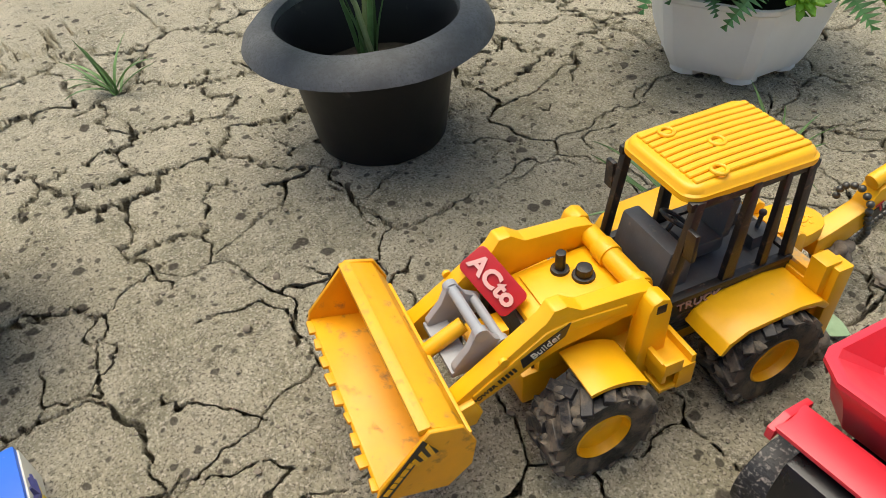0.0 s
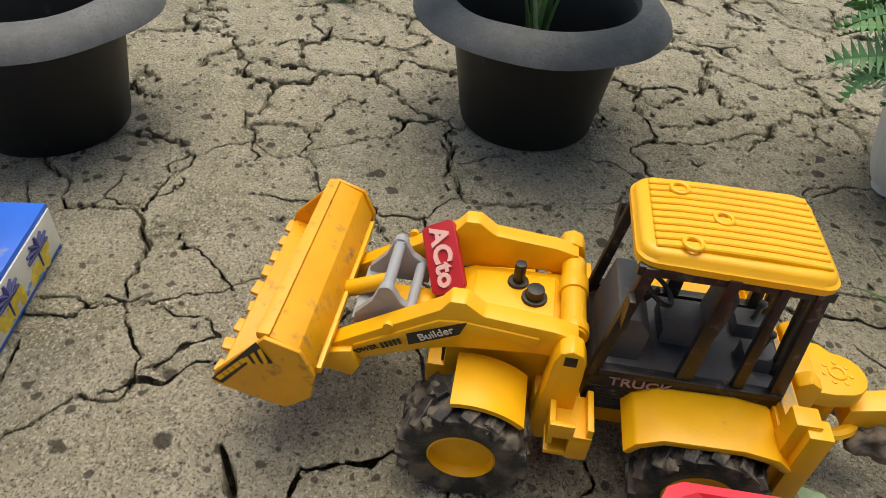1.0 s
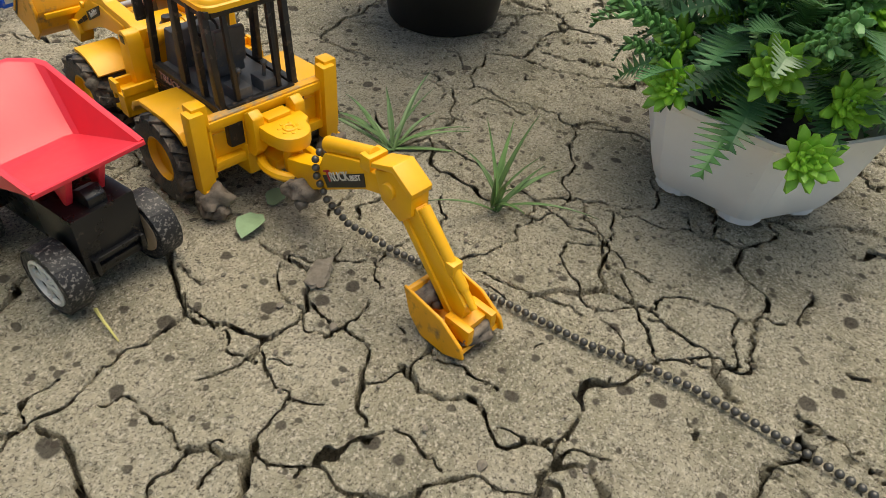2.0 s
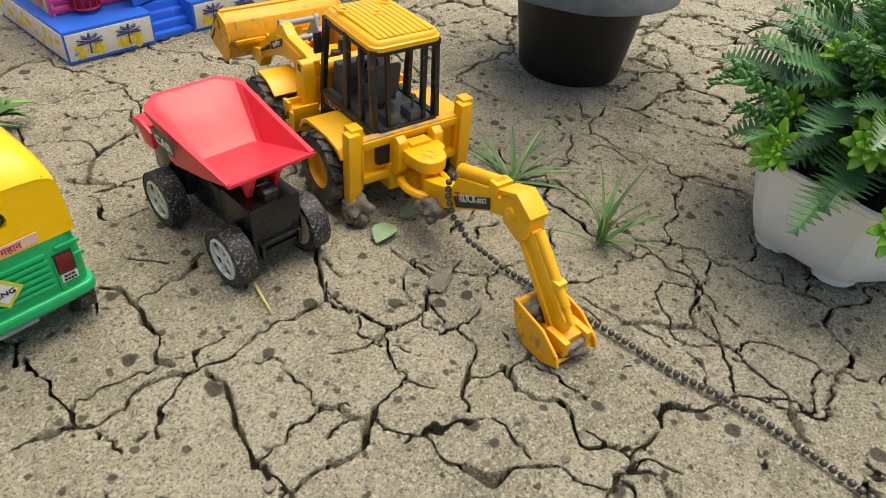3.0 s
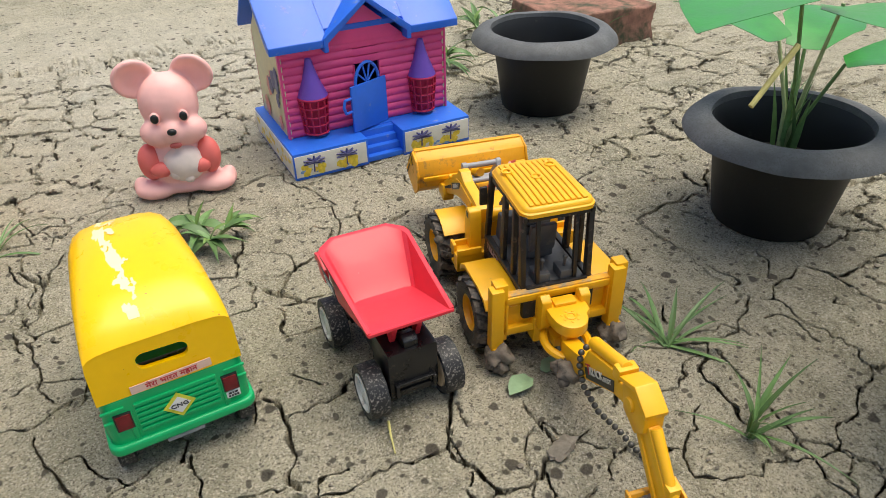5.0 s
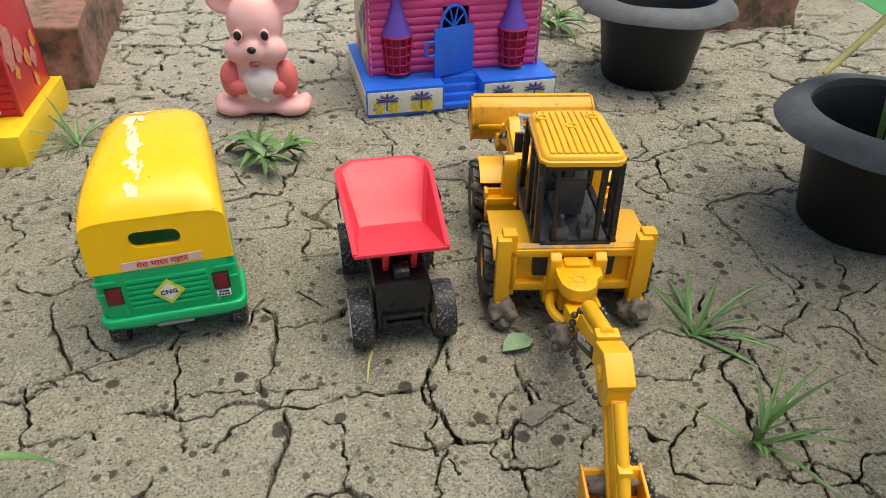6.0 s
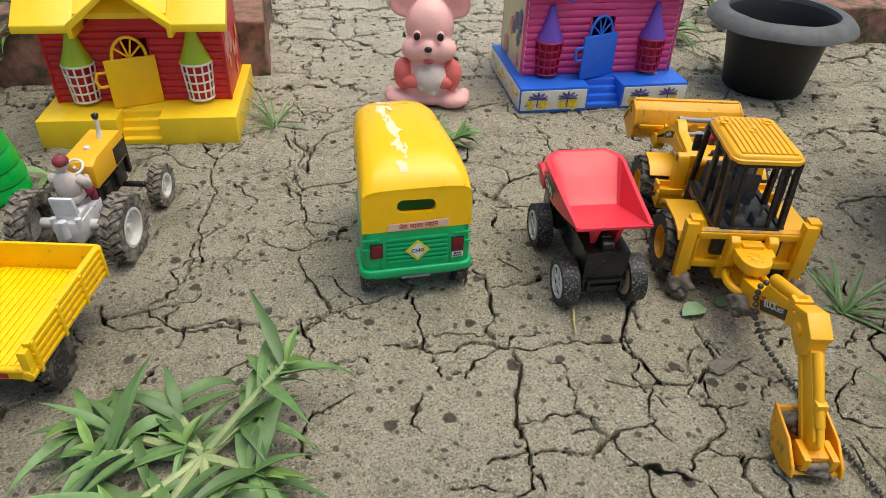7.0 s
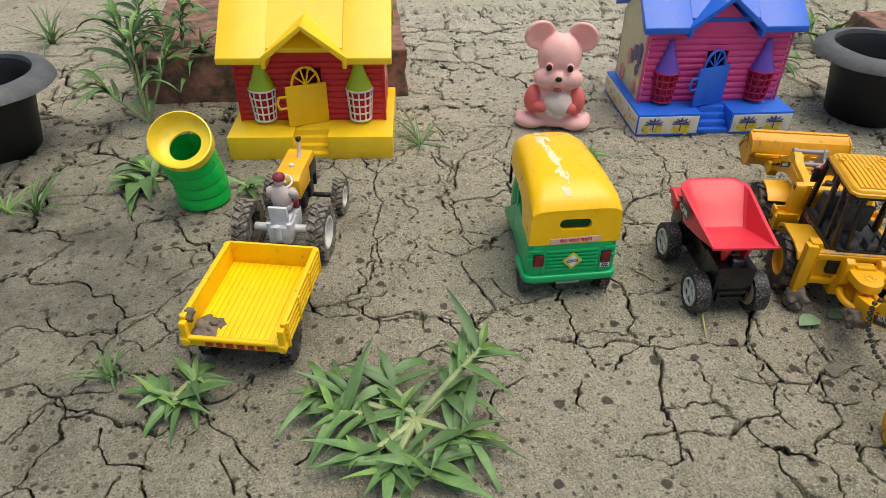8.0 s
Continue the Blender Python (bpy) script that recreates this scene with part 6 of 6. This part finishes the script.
def mouse_doll():
    body = Shape()
    body.ball((0, 2, 28), 25, 0.02, 3, (1.06, 0.85, 1.1)).ball((0, 4, 9), 25, 0.02, 3, (1.15, 0.9, 0.38))
    body.ball((-22, -8, 8), 13, 0.02, 3, (1.25, 1.0, 0.62)).ball((22, -8, 8), 13, 0.02, 3, (1.25, 1.0, 0.62)).ball((-33, -3, 9), 7, 0, 2, (0.9, 1.2, 1.2)).ball((33, -3, 9), 7, 0, 2, (0.9, 1.2, 1.2))
    body.ball((1, 0, 73), 22, 0.02, 3, (0.98, 0.9, 1.08)).ball((1, 0, 50), 21, 0.02, 3, (1.0, 0.8, 0.8)).ball((-9, -11, 55), 13, 0, 3, (1.1, 0.9, 0.85)).ball((11, -11, 55), 13, 0, 3, (1.1, 0.9, 0.85)).ball((1, -16, 56), 10, 0, 3)
    for x in (-1, 1):
        m = Matrix.Translation((x * 20.5 + 1, 4, 92.5)) @ pose(0, 0, 0, 12, 0, x * -14) @ Matrix.Scale(0.82, 4)
        body.lathe([(0.01, 5), (13, 5.2), (18.4, 2.5), (19.4, -1), (17.5, -3.4), (14.5, -2.4), (9, 0.4), (0.01, 1.0)], 30, m @ pose(0, 0, 0, 90, 0, 0) @ Matrix.Scale(-1, 4, (0, 0, 1)))
    melted(body, 1.3)
    sleeves = Shape()
    for x in (-1, 1):
        sleeves.ball((x * 21, -8, 31), 11, 0.02, 3, (0.85, 0.95, 1.35)).ball((x * 14, -17, 27), 7, 0, 2, (1.2, 0.9, 0.9))
    bib = Shape().ball((3, -12.5, 29), 16, 0.05, 3, (1.0, 0.8, 0.95)).ball((-4, -19, 23), 4.5, 0.1, 2).ball((5, -19, 19), 4.5, 0.1, 2)
    white = Shape()
    eyes = Shape()
    for x in (-1, 1):
        white.ball((x * 10 + 1, -20.0, 69), 4.4, 0, 2, (0.85, 0.45, 1.1))
        eyes.ball((x * 10 + 1, -21.2, 69), 3.7, 0, 2, (0.8, 0.45, 1.0))
    nose = Shape().ball((1, -26.4, 59.5), 3.2, 0, 2, (1.1, 0.8, 0.85))
    mouth = Shape().ball((1, -23.0, 47.5), 4.6, 0, 2, (1.0, 0.45, 0.5))
    rose = mat("rose_red_rubber", (0.78, 0.16, 0.14), 0.55, 0.06, 60, 0.08, 600)
    pale = mat("chalky_white_paint", (0.80, 0.66, 0.60), 0.7, 0.08, 90, 0.15, 500)
    lip = mat("brick_red_paint", (0.45, 0.09, 0.08), 0.5, 0.1, 90, 0.05, 500)
    return merged("mouse_doll", [(body, MOUSE_SKIN), (sleeves, rose), (bib, pale), (white, MOUSE_SKIN), (eyes, BLACK_FLAT), (nose, BLACK_FLAT), (mouth, lip)], pose(0.065, 0.293, 0, 0, 0, -14) @ Matrix.Diagonal((1.07, 1.0, 1.06, 1)), "pink rubber mouse doll with red sleeves and white bib", "doll")


mouse_doll()


def tilted_cup():
    m = pose(-0.291, 0.176, 0) @ pose(0, 0, 0, 0, 0, 25)
    root = thing("plastic_cup", m, "green corrugated plastic cup with slanted yellow collar", "cup")
    prof = [(0.01, 1)]
    prof += [(21, 0), (22.5, 1.5)]
    for k in range(4):
        z = 2 + k * 11.8
        prof += [(22.2, z), (23.5, z + 0.9), (23.6, z + 3), (23.0, z + 9.6), (22.2, z + 11.3), (21.5, z + 11.7)]
    prof += [(20.5, 50), (19.0, 49)]
    prof += [(19, 6), (0.01, 5)]
    s = Shape().lathe(prof, 40)
    for v in s.bm.verts:
        f = max(0.0, v.co.z - 8) / 42
        a = math.radians(24) * f
        v.co = Vector((v.co.x - 10 * f * f, v.co.y - 5 * f * f, v.co.z * (1 + 0.1 * f) + (v.co.x * 0.22 + v.co.y * 0.2) * f))
    part("cup_body", s, CUP_GREEN, root, "emerald green ribbed body")
    col = Shape().lathe([(20.5, -4), (24, -3), (25.6, 6), (26, 15), (24.6, 15.6), (24, 8), (20, 4), (14.5, 2.5), (14.2, 1), (20, 0.5)], 40, close=True)
    for v in col.bm.verts:
        # the rim is cut aslant
        if v.co.z > 4:
            v.co.z = 4 + (v.co.z - 4) * max(0.2, 0.8 + 0.6 * (v.co.y * 0.93 - v.co.x * 0.34) / 25)
    col.moved(Matrix.Translation((-7, -6, 58)) @ pose(0, 0, 0, 22, -24, 0))
    part("cup_collar", col, CUP_YELLOW, root, "lemon yellow flared collar")
    return root


tilted_cup()


# ---------------------------------------------------------------- pots


def nursery_pot(x, y, turn, label):
    root = thing("nursery_pot", pose(x, y, 0, 0, 0, turn), label, "plant pot", "black nursery pots")
    s = Shape().lathe([(0.01, 2), (38, 2), (39.5, 0), (41, 2), (51, 66), (55, 75), (52.5, 76), (48.5, 66), (39, 5), (0.01, 5)], 48)
    part("pot_wall", s, POT_BLACK, root, "black tapered pot wall")
    rim = Shape().lathe([(54, 80), (58, 80.6), (66, 78.5), (72, 72.5), (73.5, 69), (72, 68.6), (66, 73.5), (57, 75.6), (53, 75)], 56, close=True)
    for v in rim.bm.verts:
        v.co.z += 1.3 * noise.noise(v.co * 0.03)
    part("pot_rim", rim, POT_RIM, root, "greyed rolled rim")
    soil = Shape().lathe([(0.01, 41), (20, 41.5), (44, 40), (44, 38), (0.01, 38)], 30)
    for v in soil.bm.verts:
        v.co.z += 1.6 * noise.noise(v.co * 0.09)
    part("soil", soil, SOIL, root, "dark dry soil")
    return root


pot_far = nursery_pot(0.431, 0.283, 10, "black nursery pot with dusty grey rolled rim on soil")
pot_leaf = nursery_pot(0.438, 0.004, 70, "black nursery pot holding a broad-leaved plant")
pot_left = nursery_pot(-0.514, 0.302, 30, "black nursery pot with grass blades growing beside it")


def broad_leaf_plant():
    root = thing("broad_leaf_plant", pose(0.438, 0.004, 0.040), "broad-leaved green plant growing in black nursery pot", "plant")
    rnd = random.Random(5)
    for k, (dx, dy, hz) in enumerate(((-32, -4, 138), (6, -10, 120), (12, 12, 84), (-4, 22, 90), (18, -16, 80))):
        pts = [(rnd.uniform(-5, 5), rnd.uniform(-5, 5), 0), (dx * 0.3, dy * 0.3, hz * 0.5), (dx, dy, hz)]
        part("stem", Shape().tube(pts, 1.9, 8, 1.2), STEM if k % 2 else LEAF_WEED, root, "green stalk")
    part("stem", Shape().tube([(-138, -62, 100), (-108, -60, 126)], 1.5, 8, 1.7), STRAW, root, "broken straw-coloured stalk")
    for k, (h, ln, wd, base, rise, droop) in enumerate(((196, 138, 96, (-32, -4, 136), 8, 16), (238, 110, 66, (6, -10, 118), 12, 14), (20, 92, 56, (12, 12, 84), 20, 36), (92, 98, 60, (-4, 22, 90), 18, 30), (310, 92, 56, (18, -16, 80), 22, 40))):
        part("leaf", blade(Shape(), base, h, ln, wd, rise, droop, 14, 0.12, 8, 1.3), LEAF_BIG, root, "broad glossy green leaf")
    for k in range(7):
        part("blade", blade(Shape(), (rnd.uniform(-6, 6), rnd.uniform(-6, 6), 0), rnd.uniform(0, 360), rnd.uniform(60, 88), 5, 84, 20, 7, 0.3), LEAF_WEED, root)
    return root


broad_leaf_plant()


def white_planter():
    root = thing("white_planter", pose(0.352, -0.233, 0, 0, 0, 18.9), "off-white six-sided plastic planter on cracked soil", "plant pot")
    n = 6

    def hexagon(r, z):
        """Six flats with softened corners."""
        pts = []
        for k in range(n):
            a = 2 * math.pi * k / n
            b, c = 2 * math.pi * (k - 1) / n, 2 * math.pi * (k + 1) / n
            v, p, q = Vector((math.cos(a), math.sin(a))), Vector((math.cos(b), math.sin(b))), Vector((math.cos(c), math.sin(c)))
            for w in (v.lerp(p, 0.09), v.lerp(p, 0.04).lerp(q, 0.04), v.lerp(q, 0.09)):
                pts.append((w.x * r, w.y * r, z))
        return pts

    rows = [hexagon(46, 4.6), hexagon(50, 5.2), hexagon(52.5, 9.5), hexagon(57, 20), hexagon(63, 47), hexagon(64, 53), hexagon(68, 55.6), hexagon(68.4, 58.4), hexagon(66.6, 59.2), hexagon(62, 55), hexagon(59, 46), hexagon(54, 14), hexagon(38, 12)]
    part("planter_wall", Shape().loft(rows), POT_WHITE, root, "off-white faceted wall", 14)
    for k in range(n):
        a = 2 * math.pi * k / n
        foot = Shape()
        m = pose(0, 0, 0, 0, 0, math.degrees(a))
        foot.prism([(30, -12), (40, -11), (45, -6), (46.5, 0), (45, 6), (40, 11), (30, 12)], 0, 6, 0.8, "z", m)
        part("foot", foot, POT_WHITE, root)
    part("soil", Shape().cyl((0, 0, 36), (0, 0, 41), 48, 49, 24), SOIL, root, "dark filling")
    return root


white_planter()


def feather_leaf(length, width, curve, seed):
    """A serrated fern-like leaf along x: a rib with many small teeth."""
    rnd = random.Random(seed)
    s = Shape()
    n = 16
    bm = bmesh.new()
    rib = []
    for i in range(n + 1):
        t = i / n
        rib.append(Vector((length * t * math.cos(curve * t * 0.6), 0, -length * t * math.sin(curve * t * 0.6))))
    for i in range(n):
        t = i / n
        w = width * math.sin(math.pi * min(1, 0.12 + t * 0.88)) ** 0.8
        for side in (-1, 1):
            a, b = rib[i], rib[i + 1]
            tip = b + Vector((length / n * 0.8, side * w, w * 0.18 * rnd.uniform(0.6, 1.4)))
            thick = Vector((0, 0, -0.3))
            v = [bm.verts.new(p) for p in (a, b, tip, a + thick, b + thick, tip + thick)]
            for f in ((0, 1, 2), (5, 4, 3), (0, 2, 5, 3), (1, 4, 5, 2)):
                bm.faces.new([v[k] for k in f])
    s._add(bm)
    return s


def rosette(n, size, seed):
    """A succulent head: layered pointed ovals."""
    rnd = random.Random(seed)
    s = Shape()
    for k in range(n):
        t = k / n
        a = k * 2.4
        lift = 10 + 65 * (1 - t)
        r = size * (0.25 + 0.75 * t)
        m = pose(0, 0, 0, 0, 0, math.degrees(a)) @ pose(0, 0, 0, 0, -lift, 0)
        p = m @ Vector((r * 0.62, 0, 0))
        bm = bmesh.new()
        bmesh.ops.create_icosphere(bm, subdivisions=1, radius=1)
        for v in bm.verts:
            x = v.co.x
            v.co = Vector((x * size * 0.42, v.co.y * size * 0.2 * (1 - 0.45 * max(0, x)), v.co.z * size * 0.10))
        s._add(bm, Matrix.Translation(p) @ m)
    return s


def artificial_plant():
    root = thing("artificial_plant", pose(0.352, -0.233, 0.040), "bushy artificial plant with fern leaves and bright green rosettes", "plant")
    rnd = random.Random(21)
    ferns = [mesh_of("fern_leaf", feather_leaf(41, 8.5, 0.5 + 0.25 * k, k), m) for k, m in enumerate((LEAF_DARK, LEAF_DARK, LEAF_GREY, LEAF_DARK))]
    heads = [mesh_of("rosette", rosette(30, 15, k), LEAF_BRIGHT) for k in range(3)]
    buds = mesh_of("bud_spray", bud_spray(), LEAF_MID)
    straps = [mesh_of("toothed_leaf", feather_leaf(46, 11 + k, 0.7, 9 + k), m) for k, m in enumerate((LEAF_MID, LEAF_DARK))]
    stems = Shape()
    for k in range(250):
        a = rnd.uniform(0, 360)
        tilt = rnd.uniform(0, 1) ** 0.6 * 74
        reach = rnd.uniform(24, 62)
        d = Vector((math.cos(radians(a)) * math.sin(radians(tilt)), math.sin(radians(a)) * math.sin(radians(tilt)), math.cos(radians(tilt))))
        p = Vector((d.x * reach * 1.05, d.y * reach * 1.05, 12 + d.z * reach * 1.15))
        kind = rnd.random()
        if kind < 0.46:
            me = ferns[rnd.randrange(4)]
        elif kind < 0.68:
            me = straps[rnd.randrange(2)]
        elif kind < 0.87:
            me = buds
        else:
            me = heads[rnd.randrange(3)]
        o = new(me.name.split(".")[0], me)
        o.parent = root
        out = rnd.uniform(0.75, 1.2)
        if me in heads:
            o.matrix_local = Matrix.Translation(p * 1.25 * MM) @ d.to_track_quat("Z", "Y").to_matrix().to_4x4() @ Matrix.Scale(out, 4)
        else:
            lean = -(90 - tilt) * 0.75 + rnd.uniform(-18, 14)
            o.matrix_local = Matrix.Translation(p * MM) @ pose(0, 0, 0, 0, 0, a + rnd.uniform(-25, 25)) @ pose(0, 0, 0, rnd.uniform(-35, 35), lean, 0) @ Matrix.Scale(out, 4)
        stems.cyl((0, 0, -4), p, 0.7, 0.5, 5)
    for k, (a, z, r) in enumerate(((200, 22, 78), (238, 24, 80), (224, 62, 70), (182, 52, 66), (262, 18, 80), (150, 30, 70), (212, 40, 62))):
        o = new("rosette", heads[k % 3])
        o.parent = root
        d = Vector((math.cos(radians(a)), math.sin(radians(a)), 0.5))
        o.matrix_local = Matrix.Translation(Vector((d.x * r, d.y * r, z)) * MM) @ d.to_track_quat("Z", "Y").to_matrix().to_4x4() @ Matrix.Scale(1.15, 4)
    part("wire_stem", stems, LEAF_DARK, root)
    return root


def bud_spray():
    s = Shape()
    rnd = random.Random(2)
    s.tube([(0, 0, 0), (20, 0, 4), (44, 0, 2)], 0.9, 6, 0.5)
    for k in range(26):
        t = k / 26
        a = k * 2.4
        x = 10 + 38 * t
        m = Matrix.Translation((x, 0, 3)) @ pose(0, 0, 0, math.degrees(a), 0, 0) @ pose(0, 0, 0, 0, -38, 0)
        bm = bmesh.new()
        bmesh.ops.create_icosphere(bm, subdivisions=1, radius=1)
        for v in bm.verts:
            v.co = Vector((v.co.x * 4.2 + 4.2, v.co.y * 1.9, v.co.z * 1.5))
        s._add(bm, m)
    return s


artificial_plant()

# ---------------------------------------------------------------- weeds and grass


def fan(n, reach, up, seed):
    """Ends of n stems spread round a root (mm)."""
    rnd = random.Random(seed)
    out = []
    for k in range(n):
        a = radians(360 * k / n + rnd.uniform(-25, 25))
        r = reach * rnd.uniform(0.5, 1.0)
        out.append((r * math.cos(a), r * math.sin(a), rnd.uniform(3, 8) + up * rnd.uniform(0.2, 1)))
    return out


def weed(x, y, tips, leaf_len, leaf_w, seed, label, lift=0.0, thick=2.2):
    """A sprawling weed: thick pale stems lying out from a root, pointed leaves along both sides and a tuft at each end."""
    root = thing("weed", pose(x, y, 0), label, "weed", "green weeds")
    rnd = random.Random(seed)
    for tip in tips:
        end = Vector(tip)
        a = math.degrees(math.atan2(end.y, end.x))
        mid = end * 0.55 + Vector((rnd.uniform(-2, 2), rnd.uniform(-2, 2), rnd.uniform(0.5, 2)))
        part("stem", Shape().tube([(0, 0, 1.2), mid, end], thick, 7, thick * 0.62), STEM, root, "pale green stem")
        n = 8 + int(end.length / 10)
        for j in range(n):
            t = 0.35 + 0.65 * (j / (n - 1)) ** 0.45
            c = mid * (t / 0.55) if t < 0.55 else mid.lerp(end, (t - 0.55) / 0.45)
            side = 1 if j % 2 else -1
            young = j >= n - 2
            turn = side * rnd.uniform(0, 150) * (1.15 - 0.45 * t)
            ln = leaf_len * rnd.uniform(0.5, 1.3) * (0.6 if young else 1.0)
            rise = rnd.uniform(2, 46) + lift + (25 if young else 0)
            s = blade(Shape(), c + Vector((0, 0, 0.8)), a + turn, ln, leaf_w * rnd.uniform(0.75, 1.15) * (0.7 if young else 1), rise, rnd.uniform(20, 95) + lift, 8, rnd.uniform(0.2, 0.45), rnd.uniform(-60, 60), rnd.uniform(0.62, 0.82))
            part("leaf", s, LEAF_YOUNG if young else LEAF_WEED, root)
    return root


def grass_tuft(x, y, n, length, width, seed, label, spread=75, material=None, lift=60):
    root = thing("grass_tuft", pose(x, y, 0), label, "grass", "grass tufts")
    rnd = random.Random(seed)
    for k in range(n):
        s = blade(Shape(), (rnd.uniform(-3, 3), rnd.uniform(-3, 3), -0.5), rnd.uniform(0, 360), length * rnd.uniform(0.5, 1.15), width * rnd.uniform(0.7, 1.2), lift + rnd.uniform(-30, 22), rnd.uniform(20, spread), 7, 0.3, rnd.uniform(-30, 30), 0.8)
        part("blade", s, material or LEAF_WEED, root)
    return root


weed(-0.125, -0.104, [(-50, 8, 7), (-36, -30, 7), (-60, 24, 6), (-16, 30, 10), (44, 24, 34), (26, 10, 12), (-20, -40, 6), (30, -22, 8), (2, -46, 6), (-8, 4, 9)], 42, 7.8, 3, "sprawling green weed with pale stems and pointed leaves", 1, 2.8)
weed(-0.274, -0.066, [(13, 6, 8), (-10, -5, 6), (6, -12, 6)], 34, 7.2, 17, "small flat green weed with narrow leaves", 0, 2.6)
grass_tuft(-0.318, -0.045, 16, 34, 2.4, 23, "fine green grass tuft")
grass_tuft(0.250, -0.137, 15, 46, 3.0, 31, "thin green grass tuft on cracked soil")
grass_tuft(0.264, -0.064, 16, 54, 3.4, 32, "flat spreading green grass tuft", 60, None, 25)
weed(0.062, 0.196, fan(3, 16, 4, 33), 32, 9, 33, "small green weed behind the rickshaw", 4)
weed(-0.375, 0.345, [(-12, 20, 110), (10, 34, 128), (30, 10, 70), (-34, -14, 48), (2, 10, 96)], 50, 7, 35, "tall green weed beside the brick", 22, 1.8)
weed(-0.350, 0.410, [(-8, 6, 90), (16, 20, 104), (34, 4, 60)], 44, 7, 34, "tall green weed beside the brick", 20, 1.7)
weed(-0.335, 0.215, [(-22, -14, 6), (-14, 10, 7)], 46, 13, 36, "broad-leaved weed beside the cup", 4)
weed(-0.262, 0.200, [(10, -16, 5)], 34, 7, 37, "dark weed beside the toy house", 6)
grass_tuft(-0.085, 0.262, 14, 56, 2.6, 38, "long green grass blades", 90, None, 45)
grass_tuft(-0.435, 0.168, 16, 48, 2.6, 39, "fine bright grass tuft")
grass_tuft(-0.41, 0.52, 26, 70, 4, 40, "tall green grass tuft")
grass_tuft(-0.33, 0.60, 26, 74, 4, 42, "tall green grass tuft")
grass_tuft(-0.56, 0.62, 20, 60, 4, 43, "small green grass tuft on dry soil")
weed(0.505, 0.50, fan(3, 30, 20, 51), 44, 9, 51, "leafy green weed behind the black pot", 12)
weed(0.40, 0.44, fan(3, 24, 10, 52), 38, 8, 52, "leafy green weed behind the black pot", 8)
grass_tuft(-0.46, 0.171, 14, 46, 2.4, 53, "fine bright grass tuft", 80, LEAF_YOUNG, 45)
grass_tuft(0.36, 0.42, 16, 50, 3, 44, "small green grass tuft on dry soil")
grass_tuft(0.62, 0.12, 16, 50, 3, 45, "small green grass tuft on dry soil")
grass_tuft(0.60, 0.40, 18, 60, 3, 46, "small green grass tuft on dry soil")
grass_tuft(0.70, -0.14, 16, 50, 3, 47, "small green grass tuft on dry soil")


def loose_leaf(x, y, turn, length, width, material, label):
    return solid("fallen_leaf", blade(Shape(), (0, 0, 1.5), 0, length, width, 14, 30, 9, 0.12, 10, 1.4), material, pose(x, y, 0, 0, 0, turn), label, "leaf")


loose_leaf(0.1765, -0.045, 200, 19, 14, LEAF_GREY, "rounded grey-green leaf lying on soil")
loose_leaf(0.186, -0.046, 20, 14, 10, LEAF_GREY, "small grey-green leaf lying on soil")
solid("straw", Shape().tube([(0, 0, 1), (10, 0, 2.5), (22, 1, 1)], 0.9, 6, 0.4), STRAW, pose(0.0935, -0.033, 0, 0, 0, 250), "dry yellow straw under the dump truck", "straw")
solid("soil_chip", Shape().ball((0, 0, 0.8), 5, 0.6, 3, (1.3, 0.7, 0.14), 9), MUD, pose(-0.383, 0.151, 0, 0, 0, 40), "pale flat chip on damp soil", "soil chip")
solid("soil_chip", Shape().ball((0, 0, 1.5), 6.5, 0.5, 3, (1.4, 0.8, 0.3), 3), MUD, pose(0.1605, -0.095, 0, 0, 0, 20), "raised chip of dry soil", "soil chip")

# ---------------------------------------------------------------- bricks behind the toy house


def brick(x, y, turn, seed, label, half=75, deep=60, tall=42):
    s = Shape().box(-half, half, -deep, deep, -6, tall, 2.5, None, 3)
    bmesh.ops.subdivide_edges(s.bm, edges=s.bm.edges, cuts=6, use_grid_fill=True)
    for v in s.bm.verts:
        v.co += Vector((noise.noise(v.co * 0.03 + Vector((seed, 0, 0))), noise.noise(v.co * 0.03 + Vector((0, seed, 0))), noise.noise(v.co * 0.03 + Vector((0, 0, seed))))) * 5
        v.co += Vector((noise.noise(v.co * 0.16), noise.noise(v.co * 0.16 + Vector((9, 0, 0))), noise.noise(v.co * 0.16 + Vector((0, 9, 0))))) * 1.8
    return solid("brick", s, BRICK_RED, pose(x, y, 0, 0, 0, turn), label, "brick", "old bricks")


brick(-0.239, 0.530, -1, 3, "long weathered red brick slab with mossy dark sides", 155, 138, 56)
brick(0.625, 0.452, -3, 5, "weathered red brick behind the black pot")

# ---------------------------------------------------------------- pebbles


def pebbles():
    rnd = random.Random(77)
    s = Shape()
    for k in range(1500):
        r = rnd.uniform(0.4, 1.1) if rnd.random() < 0.94 else rnd.uniform(1.3, 2.4)
        s.ball((rnd.uniform(-420, 560), rnd.uniform(-260, 420), r * 0.3), r, 0.5, 1, (1.2, 1, 0.7), k)
    return solid("crumbs", s, MUD, pose(0, 0, 0), "scattered crumbs of dry soil", "soil crumbs", kind="stuff")


pebbles()
